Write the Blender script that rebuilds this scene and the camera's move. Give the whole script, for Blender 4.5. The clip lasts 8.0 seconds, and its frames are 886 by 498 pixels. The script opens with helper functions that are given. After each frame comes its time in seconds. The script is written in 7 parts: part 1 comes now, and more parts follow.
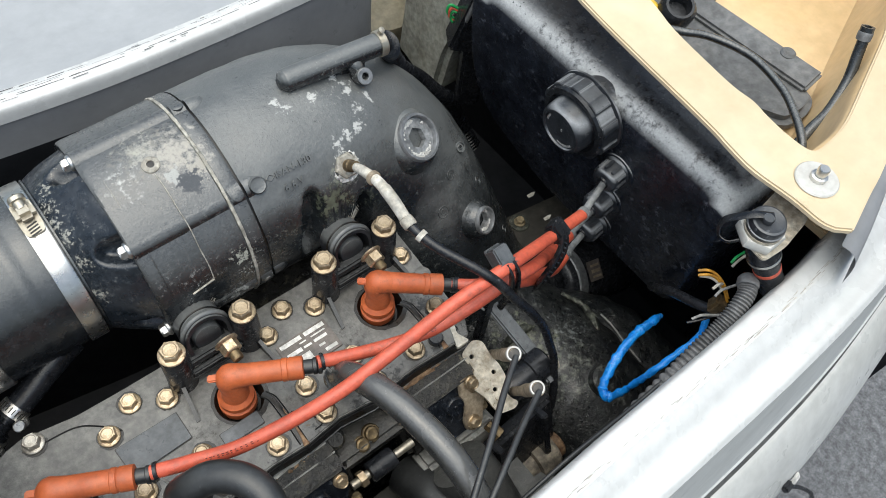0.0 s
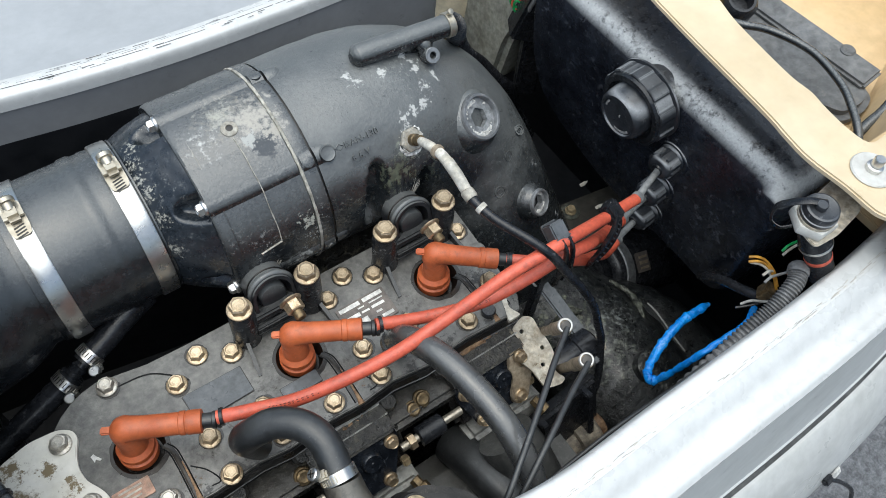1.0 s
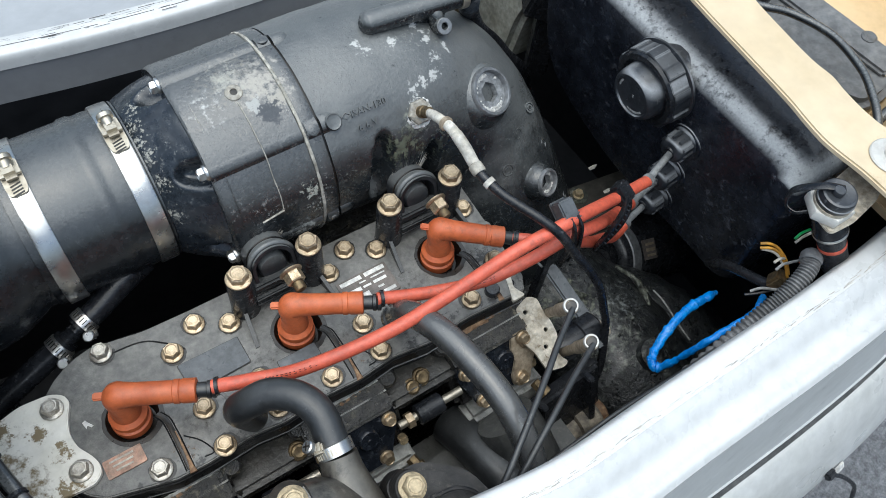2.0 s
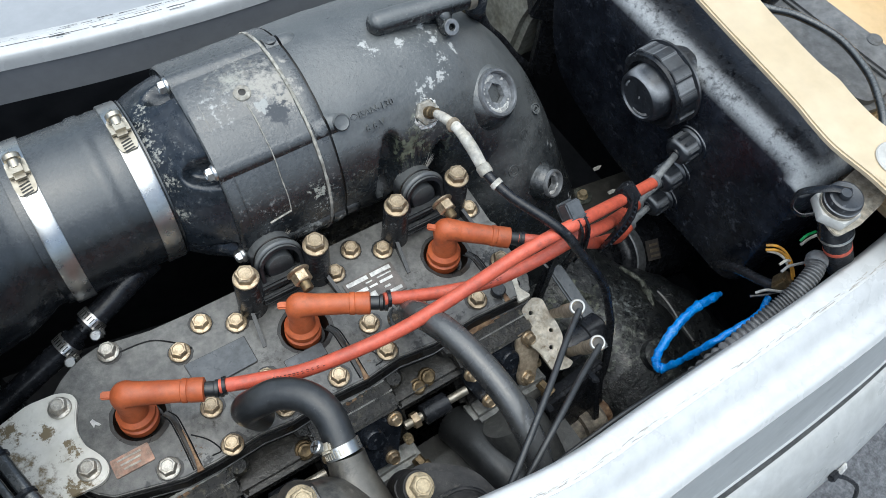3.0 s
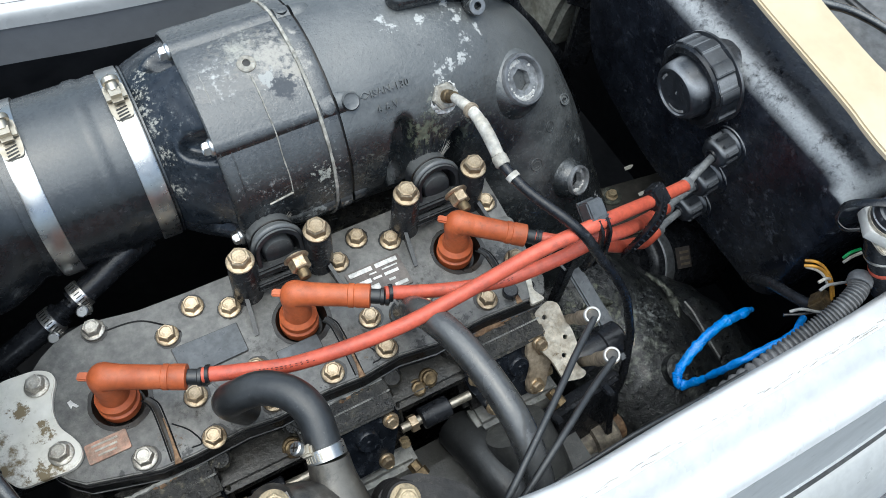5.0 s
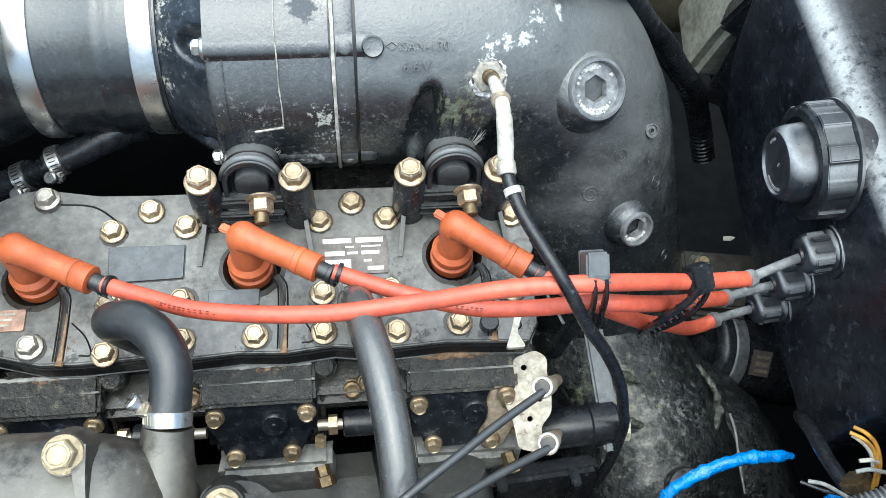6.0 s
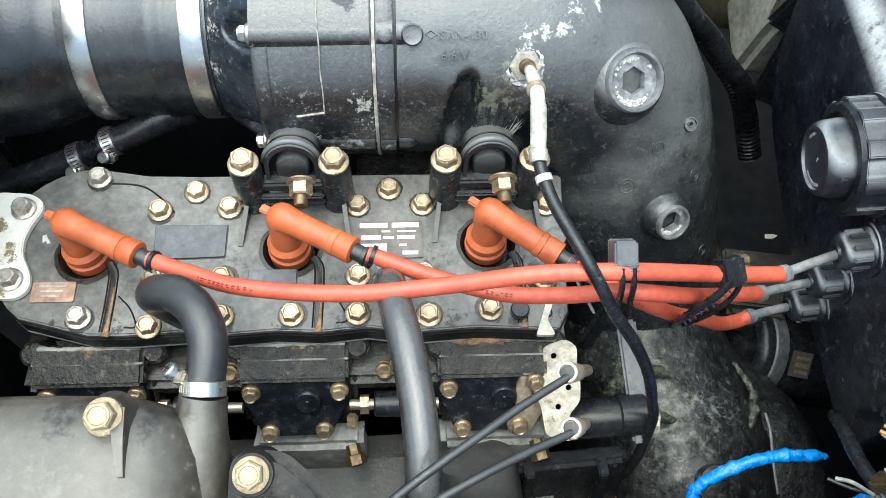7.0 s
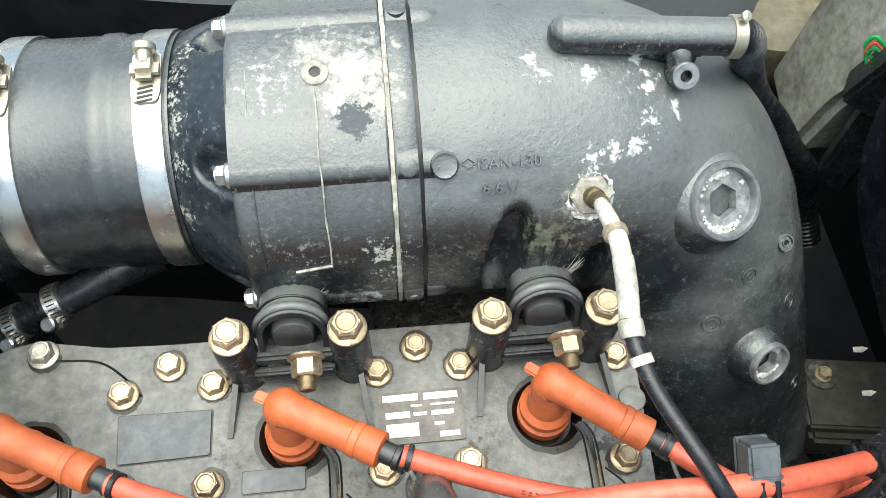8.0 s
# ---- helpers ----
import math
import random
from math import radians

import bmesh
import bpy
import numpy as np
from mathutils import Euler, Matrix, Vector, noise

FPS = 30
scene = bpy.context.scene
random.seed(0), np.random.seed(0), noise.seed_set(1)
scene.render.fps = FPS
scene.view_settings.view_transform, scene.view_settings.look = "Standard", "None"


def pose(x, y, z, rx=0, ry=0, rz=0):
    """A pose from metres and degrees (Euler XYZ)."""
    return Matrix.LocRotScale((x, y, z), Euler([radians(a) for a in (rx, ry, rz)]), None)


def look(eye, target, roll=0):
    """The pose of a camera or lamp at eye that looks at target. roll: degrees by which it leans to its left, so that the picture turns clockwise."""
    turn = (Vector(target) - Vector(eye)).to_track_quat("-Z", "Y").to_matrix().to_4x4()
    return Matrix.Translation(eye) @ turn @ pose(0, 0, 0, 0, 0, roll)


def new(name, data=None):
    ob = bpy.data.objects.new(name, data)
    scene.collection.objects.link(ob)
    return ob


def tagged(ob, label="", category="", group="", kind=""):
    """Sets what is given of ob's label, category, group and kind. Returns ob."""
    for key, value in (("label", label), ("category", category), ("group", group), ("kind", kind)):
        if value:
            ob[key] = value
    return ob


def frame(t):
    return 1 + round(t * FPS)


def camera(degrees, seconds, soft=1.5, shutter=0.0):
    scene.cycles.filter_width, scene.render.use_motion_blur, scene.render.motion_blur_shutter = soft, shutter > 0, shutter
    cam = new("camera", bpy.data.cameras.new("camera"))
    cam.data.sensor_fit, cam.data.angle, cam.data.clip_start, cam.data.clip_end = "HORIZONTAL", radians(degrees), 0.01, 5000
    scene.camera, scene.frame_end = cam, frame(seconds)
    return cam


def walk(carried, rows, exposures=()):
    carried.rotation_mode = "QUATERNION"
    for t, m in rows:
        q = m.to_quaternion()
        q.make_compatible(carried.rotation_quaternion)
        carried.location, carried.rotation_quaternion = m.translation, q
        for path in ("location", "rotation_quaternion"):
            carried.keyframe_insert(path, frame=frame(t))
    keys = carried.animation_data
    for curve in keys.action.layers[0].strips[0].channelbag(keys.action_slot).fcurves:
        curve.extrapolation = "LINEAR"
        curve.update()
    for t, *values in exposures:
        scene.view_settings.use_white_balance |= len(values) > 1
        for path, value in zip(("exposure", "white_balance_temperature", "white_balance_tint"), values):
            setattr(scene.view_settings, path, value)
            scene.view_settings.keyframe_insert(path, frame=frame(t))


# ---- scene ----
cam = camera(57.3, 8.0, soft=0.7)
EXPOSURES = [(0.0, 1.18, 6400, 3), (1.5, 1.12, 6000, 2), (4.7, 1.12, 5900, 2), (5.8, 1.98, 5900, -2), (6.5, 1.98, 5950, -2), (7.5, 1.96, 6300, -3), (8.0, 1.98, 6450, -3)]
PATH = [
    (0, (0.0030, -0.2473, 1.2985), (0.3916, 0.1254, 0.4558), 8.91),
    (0.5, (-0.0211, -0.2705, 1.3121), (0.3551, 0.1186, 0.4713), 7.54),
    (1, (-0.0245, -0.2625, 1.3038), (0.3284, 0.1425, 0.4603), 7.29),
    (1.5, (-0.0255, -0.2648, 1.2885), (0.3210, 0.1347, 0.4397), 8.59),
    (3, (-0.0300, -0.2606, 1.2902), (0.3151, 0.1350, 0.4391), 9.50),
    (3.5, (-0.0348, -0.2623, 1.2951), (0.3065, 0.1313, 0.4416), 9.36),
    (4, (-0.0318, -0.2605, 1.2909), (0.3096, 0.1327, 0.4372), 9.46),
    (4.5, (-0.0365, -0.2625, 1.2912), (0.3016, 0.1306, 0.4361), 9.62),
    (4.7, (-0.0313, -0.2600, 1.2850), (0.3071, 0.1334, 0.4302), 9.66),
    (5.8, (0.1017, -0.2419, 1.2040), (0.2148, 0.2162, 0.3222), 7.34),
    (6, (0.1168, -0.2427, 1.2055), (0.2173, 0.2132, 0.3212), 8.26),
    (6.5, (0.1260, -0.2629, 1.2194), (0.1926, 0.1903, 0.3305), 5.93),
    (7, (0.1255, -0.2527, 1.2094), (0.1635, 0.2054, 0.3213), 3.12),
    (7.5, (0.1202, -0.2078, 1.1826), (0.1371, 0.2648, 0.3014), 0.90),
    (8, (0.1028, -0.1504, 1.1491), (0.1710, 0.3470, 0.2842), 2.54),
]
walk(cam, [(t, look(eye, target, roll)) for t, eye, target, roll in PATH], EXPOSURES)

# ---------- light ----------
world = bpy.data.worlds.new("sky")
scene.world = world
world.use_nodes = True
_n = world.node_tree.nodes
_sky = _n.new("ShaderNodeTexSky")
_sky.sky_type = "NISHITA"
_sky.sun_disc = False
_sky.sun_elevation = radians(82)
_sky.sun_rotation = radians(245)
_sky.air_density, _sky.dust_density, _sky.ozone_density = 1.0, 4.0, 1.0
world.node_tree.links.new(_sky.outputs[0], _n["Background"].inputs[0])
_n["Background"].inputs[1].default_value = 0.066
sun = new("sun", bpy.data.lights.new("sun", "SUN"))
sun.data.energy, sun.data.angle, sun.data.color = 1.5, radians(90), (1.0, 0.985, 0.97)
sun.matrix_world = look((-0.12, -0.10, 3.0), (0.1, 0, 0.8))

# ---------- helpers for building ----------
from mathutils.geometry import tessellate_polygon


def thing(name, at, label, category, group="", kind=""):
    ob = new(name)
    ob.empty_display_size = 0.02
    ob.location = at
    ob.matrix_basis = Matrix.Translation(at)
    return tagged(ob, label, category, group, kind)


def finish(bm, angle=38):
    bmesh.ops.recalc_face_normals(bm, faces=bm.faces)
    me = bpy.data.meshes.new("mesh")
    bm.to_mesh(me)
    bm.free()
    me.polygons.foreach_set("use_smooth", [True] * len(me.polygons))
    me.set_sharp_from_angle(angle=radians(angle))
    return me


def world_of(ob):
    return world_of(ob.parent) @ ob.matrix_parent_inverse @ ob.matrix_basis if ob.parent else ob.matrix_basis.copy()


def part(name, bm, material, parent=None, label="", at=None):
    """One mesh object under a thing or a part; bm is in world metres, or round its own origin when a pose at is given."""
    me = bm if isinstance(bm, bpy.types.Mesh) else finish(bm)
    me.name = name
    if not me.materials:
        me.materials.append(material)
    ob = new(name, me)
    if at is not None:
        ob.matrix_basis = at
    if parent:
        ob.parent = parent
        ob.matrix_parent_inverse = world_of(parent).inverted()
    return tagged(ob, label)


def solo(name, bm, material, label, category, group="", kind=""):
    return tagged(part(name, bm, material), label, category, group, kind)


def basis(d, up=(0, 0, 1)):
    """Two directions across d."""
    d = Vector(d).normalized()
    u = Vector(up)
    if abs(u.dot(d)) > 0.95:
        u = Vector((0, 1, 0))
    a = (u - d * u.dot(d)).normalized()
    return d, a, d.cross(a)


def facing(p, d, up=(0, 0, 1)):
    """The pose at p whose z axis points along d."""
    z, y, _ = basis(d, up)
    x = y.cross(z)
    m = Matrix((x, y, z)).transposed().to_4x4()
    m.translation = p
    return m


def ring_skin(bm, rings, closed=False, caps=True):
    vs = [[bm.verts.new(p) for p in r] for r in rings]
    n = len(vs[0])
    for a, b in zip(vs, vs[1:] + ([vs[0]] if closed else [])):
        for i in range(n):
            bm.faces.new((a[i], a[(i + 1) % n], b[(i + 1) % n], b[i]))
    if caps and not closed:
        bm.faces.new(vs[0][::-1])
        bm.faces.new(vs[-1])
    return vs


def lathe(profile, m=None, seg=32, caps=True, bm=None, sides=None):
    """Turn (radius, height) pairs round the z axis of the pose m."""
    bm = bm or bmesh.new()
    m = m or Matrix()
    k = sides or seg
    rings = [[m @ Vector((r * math.cos(2 * math.pi * i / k), r * math.sin(2 * math.pi * i / k), h)) for i in range(k)] for r, h in profile]
    ring_skin(bm, rings, caps=caps)
    return bm


def glide(points, n=8):
    """A smooth line through points."""
    p = [Vector(q) for q in points]
    p = [2 * p[0] - p[1], *p, 2 * p[-1] - p[-2]]
    out = []
    for i in range(1, len(p) - 2):
        a, b, c, d = p[i - 1:i + 3]
        for k in range(n):
            u = k / n
            out.append(0.5 * (2 * b + (c - a) * u + (2 * a - 5 * b + 4 * c - d) * u * u + (3 * b - a - 3 * c + d) * u ** 3))
    out.append(p[-2])
    return out


def tube(points, radius, seg=14, n=8, caps=True, bm=None, smooth=True, flat=1.0):
    """A round bar along a smooth line; radius is one number or one for each point."""
    bm = bm or bmesh.new()
    if smooth:
        if not isinstance(radius, (int, float)):
            radius = [v[0] for v in glide([(r, 0, 0) for r in radius], n)]
        points = glide(points, n)
    points = [Vector(p) for p in points]
    if isinstance(radius, (int, float)):
        radius = [radius] * len(points)
    rings, side = [], None
    for i, p in enumerate(points):
        d = (points[min(i + 1, len(points) - 1)] - points[max(i - 1, 0)]).normalized()
        if side is None:
            side = basis(d)[1]
        side = (side - d * side.dot(d)).normalized()
        other = d.cross(side)
        fa, fb = (1.0, flat) if flat > 0 else (-flat, 1.0)
        rings.append([p + radius[i] * (fa * math.cos(2 * math.pi * k / seg) * side + fb * math.sin(2 * math.pi * k / seg) * other) for k in range(seg)])
    ring_skin(bm, rings, caps=caps)
    return bm


def prism(outline, z0, z1, holes=(), bevel=0.0, m=None, bm=None):
    """A plate with this outline in x and y, and holes right through it."""
    own = bm is None
    bm = bm or bmesh.new()
    m = m or Matrix()
    loops = [[Vector((x, y, 0)) for x, y in o] for o in (outline, *holes)]
    flat = [v for loop in loops for v in loop]
    top = [bm.verts.new(m @ Vector((v.x, v.y, z1))) for v in flat]
    low = [bm.verts.new(m @ Vector((v.x, v.y, z0))) for v in flat]
    if holes:
        for a, b, c in tessellate_polygon(loops):
            bm.faces.new((top[a], top[b], top[c]))
            bm.faces.new((low[c], low[b], low[a]))
    else:
        bm.faces.new(top)
        bm.faces.new(low[::-1])
    start = 0
    for loop in loops:
        for i in range(len(loop)):
            a, b = start + i, start + (i + 1) % len(loop)
            bm.faces.new((top[a], low[a], low[b], top[b]))
        start += len(loop)
    if bevel and own:
        bmesh.ops.recalc_face_normals(bm, faces=bm.faces)
        rim = [e for e in bm.edges if e.calc_face_angle(0) > 0.6]
        bmesh.ops.bevel(bm, geom=rim, offset=bevel, segments=2, affect="EDGES", clamp_overlap=True)
    return bm


def block(sx, sy, sz, bevel=0.002, m=None, bm=None):
    """A bevelled box round the origin of the pose m."""
    b = bmesh.new()
    bmesh.ops.create_cube(b, size=1, matrix=Matrix.Diagonal((sx, sy, sz, 1)))
    if bevel:
        bmesh.ops.bevel(b, geom=b.edges[:], offset=bevel, segments=2, affect="EDGES", clamp_overlap=True)
    b.transform(m or Matrix())
    if bm is None:
        return b
    join(bm, b)
    return bm


def join(bm, other):
    me = bpy.data.meshes.new("joined")
    other.to_mesh(me)
    other.free()
    bm.from_mesh(me)
    bpy.data.meshes.remove(me)
    return bm


def round_outline(points, r, n=5):
    """The outline with rounded corners."""
    out = []
    for i, p in enumerate(points):
        p = Vector(p)
        a, b = Vector(points[i - 1]), Vector(points[(i + 1) % len(points)])
        ra = min(r, (a - p).length * 0.45)
        rb = min(r, (b - p).length * 0.45)
        s, e = p + (a - p).normalized() * ra, p + (b - p).normalized() * rb
        for k in range(n + 1):
            u = k / n
            q = (1 - u) ** 2 * s + 2 * u * (1 - u) * p + u * u * e
            out.append((q.x, q.y))
    return out


def disc(cx, cy, r, n=24, a0=0.0, a1=360.0):
    full = a1 - a0 >= 360
    return [(cx + r * math.cos(radians(a0 + (a1 - a0) * k / (n if full else n - 1))), cy + r * math.sin(radians(a0 + (a1 - a0) * k / (n if full else n - 1)))) for k in range(n)]


def rough_up(bm, amount, scale, cut=0):
    """Unevenness of a cast or worn surface."""
    if cut:
        bmesh.ops.subdivide_edges(bm, edges=bm.edges[:], cuts=cut, use_grid_fill=True)
    bm.normal_update()
    for v in bm.verts:
        v.co += v.normal * amount * noise.noise(v.co * scale)
    return bm


# ---------- materials ----------
def surface(name, col, col2=None, scale=80.0, rough=0.5, rough2=None, metal=0.0, bump=0.15, grain=500.0, depth=0.0006,
            dust=None, dust_amount=0.0, dust_scale=60.0, patches=(), vary=0.0, specular=0.5, coat=0.0, dust_sheen=None, drops=0.0, speck=None, grime=0.38, beads=0.0, scratch=None, washed=None):
    """A painted, cast or moulded surface: two tones, a fine grain, dirt in flecks, and stained places (centre, radius, colour, strength)."""
    mat = bpy.data.materials.new(name)
    mat.use_nodes = True
    nt = mat.node_tree
    N, L = nt.nodes, nt.links
    bsdf = N["Principled BSDF"]
    co = N.new("ShaderNodeTexCoord").outputs["Object"]

    def noise_of(sc, detail=4.0, roughness=0.6):
        t = N.new("ShaderNodeTexNoise")
        t.inputs["Scale"].default_value, t.inputs["Detail"].default_value, t.inputs["Roughness"].default_value = sc, detail, roughness
        L.new(co, t.inputs["Vector"])
        return t.outputs["Fac"]

    def ramp(src, lo, hi, a=0.0, b=1.0):
        t = N.new("ShaderNodeMapRange")
        t.inputs["From Min"].default_value, t.inputs["From Max"].default_value = lo, hi
        t.inputs["To Min"].default_value, t.inputs["To Max"].default_value = a, b
        L.new(src, t.inputs["Value"])
        return t.outputs["Result"]

    def maths(op, a, b):
        t = N.new("ShaderNodeMath")
        t.operation = op
        for k, v in enumerate((a, b)):
            if isinstance(v, (int, float)):
                t.inputs[k].default_value = v
            else:
                L.new(v, t.inputs[k])
        return t.outputs[0]

    def mix(fac, a, b):
        t = N.new("ShaderNodeMix")
        t.data_type = "RGBA"
        L.new(fac, t.inputs["Factor"])
        for k, v in ((6, a), (7, b)):
            if isinstance(v, tuple):
                t.inputs[k].default_value = (*v, 1)
            else:
                L.new(v, t.inputs[k])
        return t.outputs[2]

    col2 = col2 or tuple(0.75 * c for c in col)
    big = noise_of(scale)
    colour = mix(ramp(big, 0.35, 0.65), col, col2)
    if grime:
        t = N.new("ShaderNodeHueSaturation")
        L.new(maths("MULTIPLY", ramp(noise_of(scale * 0.3, 8, 0.7), 0.32, 0.68, 1 - grime, 1 + grime), ramp(noise_of(grain * 0.5, 3, 0.6), 0.3, 0.7, 1 - grime * 0.8, 1 + grime * 0.8)), t.inputs["Value"])
        L.new(colour, t.inputs["Color"])
        colour = t.outputs[0]
    if vary:
        info = N.new("ShaderNodeObjectInfo").outputs["Random"]
        t = N.new("ShaderNodeHueSaturation")
        L.new(ramp(info, 0, 1, 1 - vary, 1 + vary), t.inputs["Value"])
        L.new(colour, t.inputs["Color"])
        colour = t.outputs[0]
    rgh = ramp(noise_of(scale * 2.3), 0.3, 0.7, rough, rough2 if rough2 is not None else min(1, rough + 0.15))
    if dust and dust_amount:
        flecks = maths("MULTIPLY", ramp(noise_of(dust_scale, 6, 0.75), 0.62 - 0.3 * dust_amount, 0.72 - 0.2 * dust_amount),
                       ramp(noise_of(dust_scale * 0.13, 2), 0.4, 0.65, 0.15, 1.0))
        flecks = maths("MULTIPLY", flecks, min(1.0, 0.35 + dust_amount))
        colour = mix(flecks, colour, dust)
        rgh = maths("MAXIMUM", rgh, maths("MULTIPLY", flecks, 0.85))
    if dust_sheen:
        # upward faces: dust and sky sheen put into the colour, cleared in round drops
        tint, amount, lo = dust_sheen
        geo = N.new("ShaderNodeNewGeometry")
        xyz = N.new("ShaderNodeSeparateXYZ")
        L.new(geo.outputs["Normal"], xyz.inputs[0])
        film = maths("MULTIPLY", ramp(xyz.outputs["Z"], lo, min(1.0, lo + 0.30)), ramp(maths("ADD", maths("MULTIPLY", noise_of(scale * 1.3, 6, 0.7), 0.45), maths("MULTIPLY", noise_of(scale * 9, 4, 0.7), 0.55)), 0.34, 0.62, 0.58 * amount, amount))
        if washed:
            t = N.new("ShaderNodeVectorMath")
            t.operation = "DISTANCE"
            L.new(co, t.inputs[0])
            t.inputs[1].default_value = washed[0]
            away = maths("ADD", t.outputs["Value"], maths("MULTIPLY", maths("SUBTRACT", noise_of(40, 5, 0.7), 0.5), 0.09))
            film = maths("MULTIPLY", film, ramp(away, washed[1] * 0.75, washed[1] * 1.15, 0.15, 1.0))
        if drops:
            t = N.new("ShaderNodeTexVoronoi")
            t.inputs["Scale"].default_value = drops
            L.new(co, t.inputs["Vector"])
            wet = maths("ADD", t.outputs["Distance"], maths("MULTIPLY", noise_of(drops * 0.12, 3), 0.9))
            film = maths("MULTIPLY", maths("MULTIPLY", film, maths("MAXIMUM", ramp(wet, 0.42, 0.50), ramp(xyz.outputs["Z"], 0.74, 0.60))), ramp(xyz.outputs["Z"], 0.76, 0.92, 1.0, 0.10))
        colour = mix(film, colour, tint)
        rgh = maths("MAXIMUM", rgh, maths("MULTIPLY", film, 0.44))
    if speck:
        # fine spatter of pale dots
        tint, fine, limit = speck
        t = N.new("ShaderNodeTexVoronoi")
        t.inputs["Scale"].default_value = fine
        L.new(co, t.inputs["Vector"])
        dot = maths("MULTIPLY", ramp(maths("ADD", t.outputs["Distance"], maths("MULTIPLY", noise_of(fine * 0.1, 3), 0.5)), limit + 0.06, limit), 0.8)
        colour = mix(dot, colour, tint)
        rgh = maths("MAXIMUM", rgh, maths("MULTIPLY", dot, 0.8))
    if scratch:
        # thin curling salt lines
        tint, fine, width = scratch
        line_ = ramp(maths("ABSOLUTE", maths("SUBTRACT", noise_of(fine, 3, 0.55), 0.5), 0.0), width, width * 0.25)
        line_ = maths("MULTIPLY", line_, ramp(noise_of(fine * 0.12, 4, 0.6), 0.42, 0.62))
        colour = mix(line_, colour, tint)
        rgh = maths("MAXIMUM", rgh, maths("MULTIPLY", line_, 0.8))
    for centre, radius, tint, strength, fine in patches:
        t = N.new("ShaderNodeVectorMath")
        t.operation = "DISTANCE"
        L.new(co, t.inputs[0])
        t.inputs[1].default_value = centre
        near = ramp(t.outputs["Value"], radius, 0.0)
        edge = maths("ADD", maths("MULTIPLY", near, strength), maths("MULTIPLY", maths("SUBTRACT", noise_of(fine, 6, 0.7), 0.5), 2.2))
        mask = ramp(maths("MULTIPLY", edge, ramp(near, 0.0, 0.25)), 0.42 - (0.14 if radius > 0.018 else 0.0), 0.56 + (0.14 if radius > 0.018 else 0.03))
        colour = mix(mask, colour, tint)
        if sum(tint) > 0.1:
            rgh = maths("MAXIMUM", rgh, maths("MULTIPLY", mask, 0.8))
    if isinstance(colour, tuple):
        bsdf.inputs["Base Color"].default_value = (*colour, 1)
    else:
        L.new(colour, bsdf.inputs["Base Color"])
    L.new(rgh, bsdf.inputs["Roughness"])
    bsdf.inputs["Metallic"].default_value = metal
    bsdf.inputs["Specular IOR Level"].default_value = specular
    bsdf.inputs["Coat Weight"].default_value = coat
    bsdf.inputs["Coat Roughness"].default_value = 0.16
    if bump:
        t = N.new("ShaderNodeBump")
        t.inputs["Strength"].default_value, t.inputs["Distance"].default_value = bump, depth
        height = maths("ADD", noise_of(grain, 5, 0.65), maths("MULTIPLY", big, 0.6))
        if beads:
            # standing drops of water and fine blisters
            v = N.new("ShaderNodeTexVoronoi")
            v.inputs["Scale"].default_value = beads
            L.new(co, v.inputs["Vector"])
            drop_ = maths("MULTIPLY", ramp(maths("ADD", v.outputs["Distance"], maths("MULTIPLY", noise_of(beads * 0.11, 3), 0.55)), 0.52, 0.36), 90.0 / beads)
            height = maths("ADD", height, drop_)
        L.new(height, t.inputs["Height"])
        L.new(t.outputs[0], bsdf.inputs["Normal"])
    return mat


SALT, RUST, CREAM = (0.5, 0.5, 0.475), (0.16, 0.06, 0.025), (0.44, 0.41, 0.34)
CHALK = [(0.1673, 0.0674, 0.905, 8), (0.1883, 0.0682, 0.904, 7), (0.2116, 0.0757, 0.901, 8), (0.2156, 0.0663, 0.8956, 7), (0.2141, 0.0525, 0.889, 7), (0.2256, 0.0597, 0.888, 7),
         (0.1874, 0.0383, 0.884, 8), (0.1959, 0.0423, 0.886, 8), (0.2059, 0.0429, 0.884, 7), (0.2111, 0.0472, 0.8865, 7), (0.165, 0.074, 0.9062, 5), (0.219, 0.068, 0.897, 6)]
# pipe tops: part of the grey film is sky sheen held in the tint
M_PIPE = surface("pipe_black_paint", (0.011, 0.013, 0.015), (0.020, 0.023, 0.025), 45, 0.15, 0.34, bump=0.55, grain=300, dust=(0.3, 0.31, 0.29), dust_amount=0.19, dust_scale=360, specular=0.85, depth=0.0008, washed=((0.292, -0.040, 0.750), 0.075), dust_sheen=((0.128, 0.133, 0.130), 1.0, 0.32), speck=(SALT, 300, 0.115), beads=430,
                 patches=[((x, y, z), 0.001 * (r + 3), (0.46, 0.46, 0.44), 0.62, 240) for x, y, z, r in CHALK] + [((0.187, 0.026, 0.868), 0.020, (0.26, 0.27, 0.22), 0.6, 260), ((0.170, 0.018, 0.856), 0.024, (0.13, 0.14, 0.09), 0.6, 230), ((0.205, 0.068, 0.902), 0.034, (0.33, 0.33, 0.30), 0.22, 560),
                          ((0.20, 0.015, 0.846), 0.034, (0.10, 0.11, 0.085), 0.36, 260), ((0.128, 0.02, 0.845), 0.026, (0.12, 0.12, 0.10), 0.4, 300)])
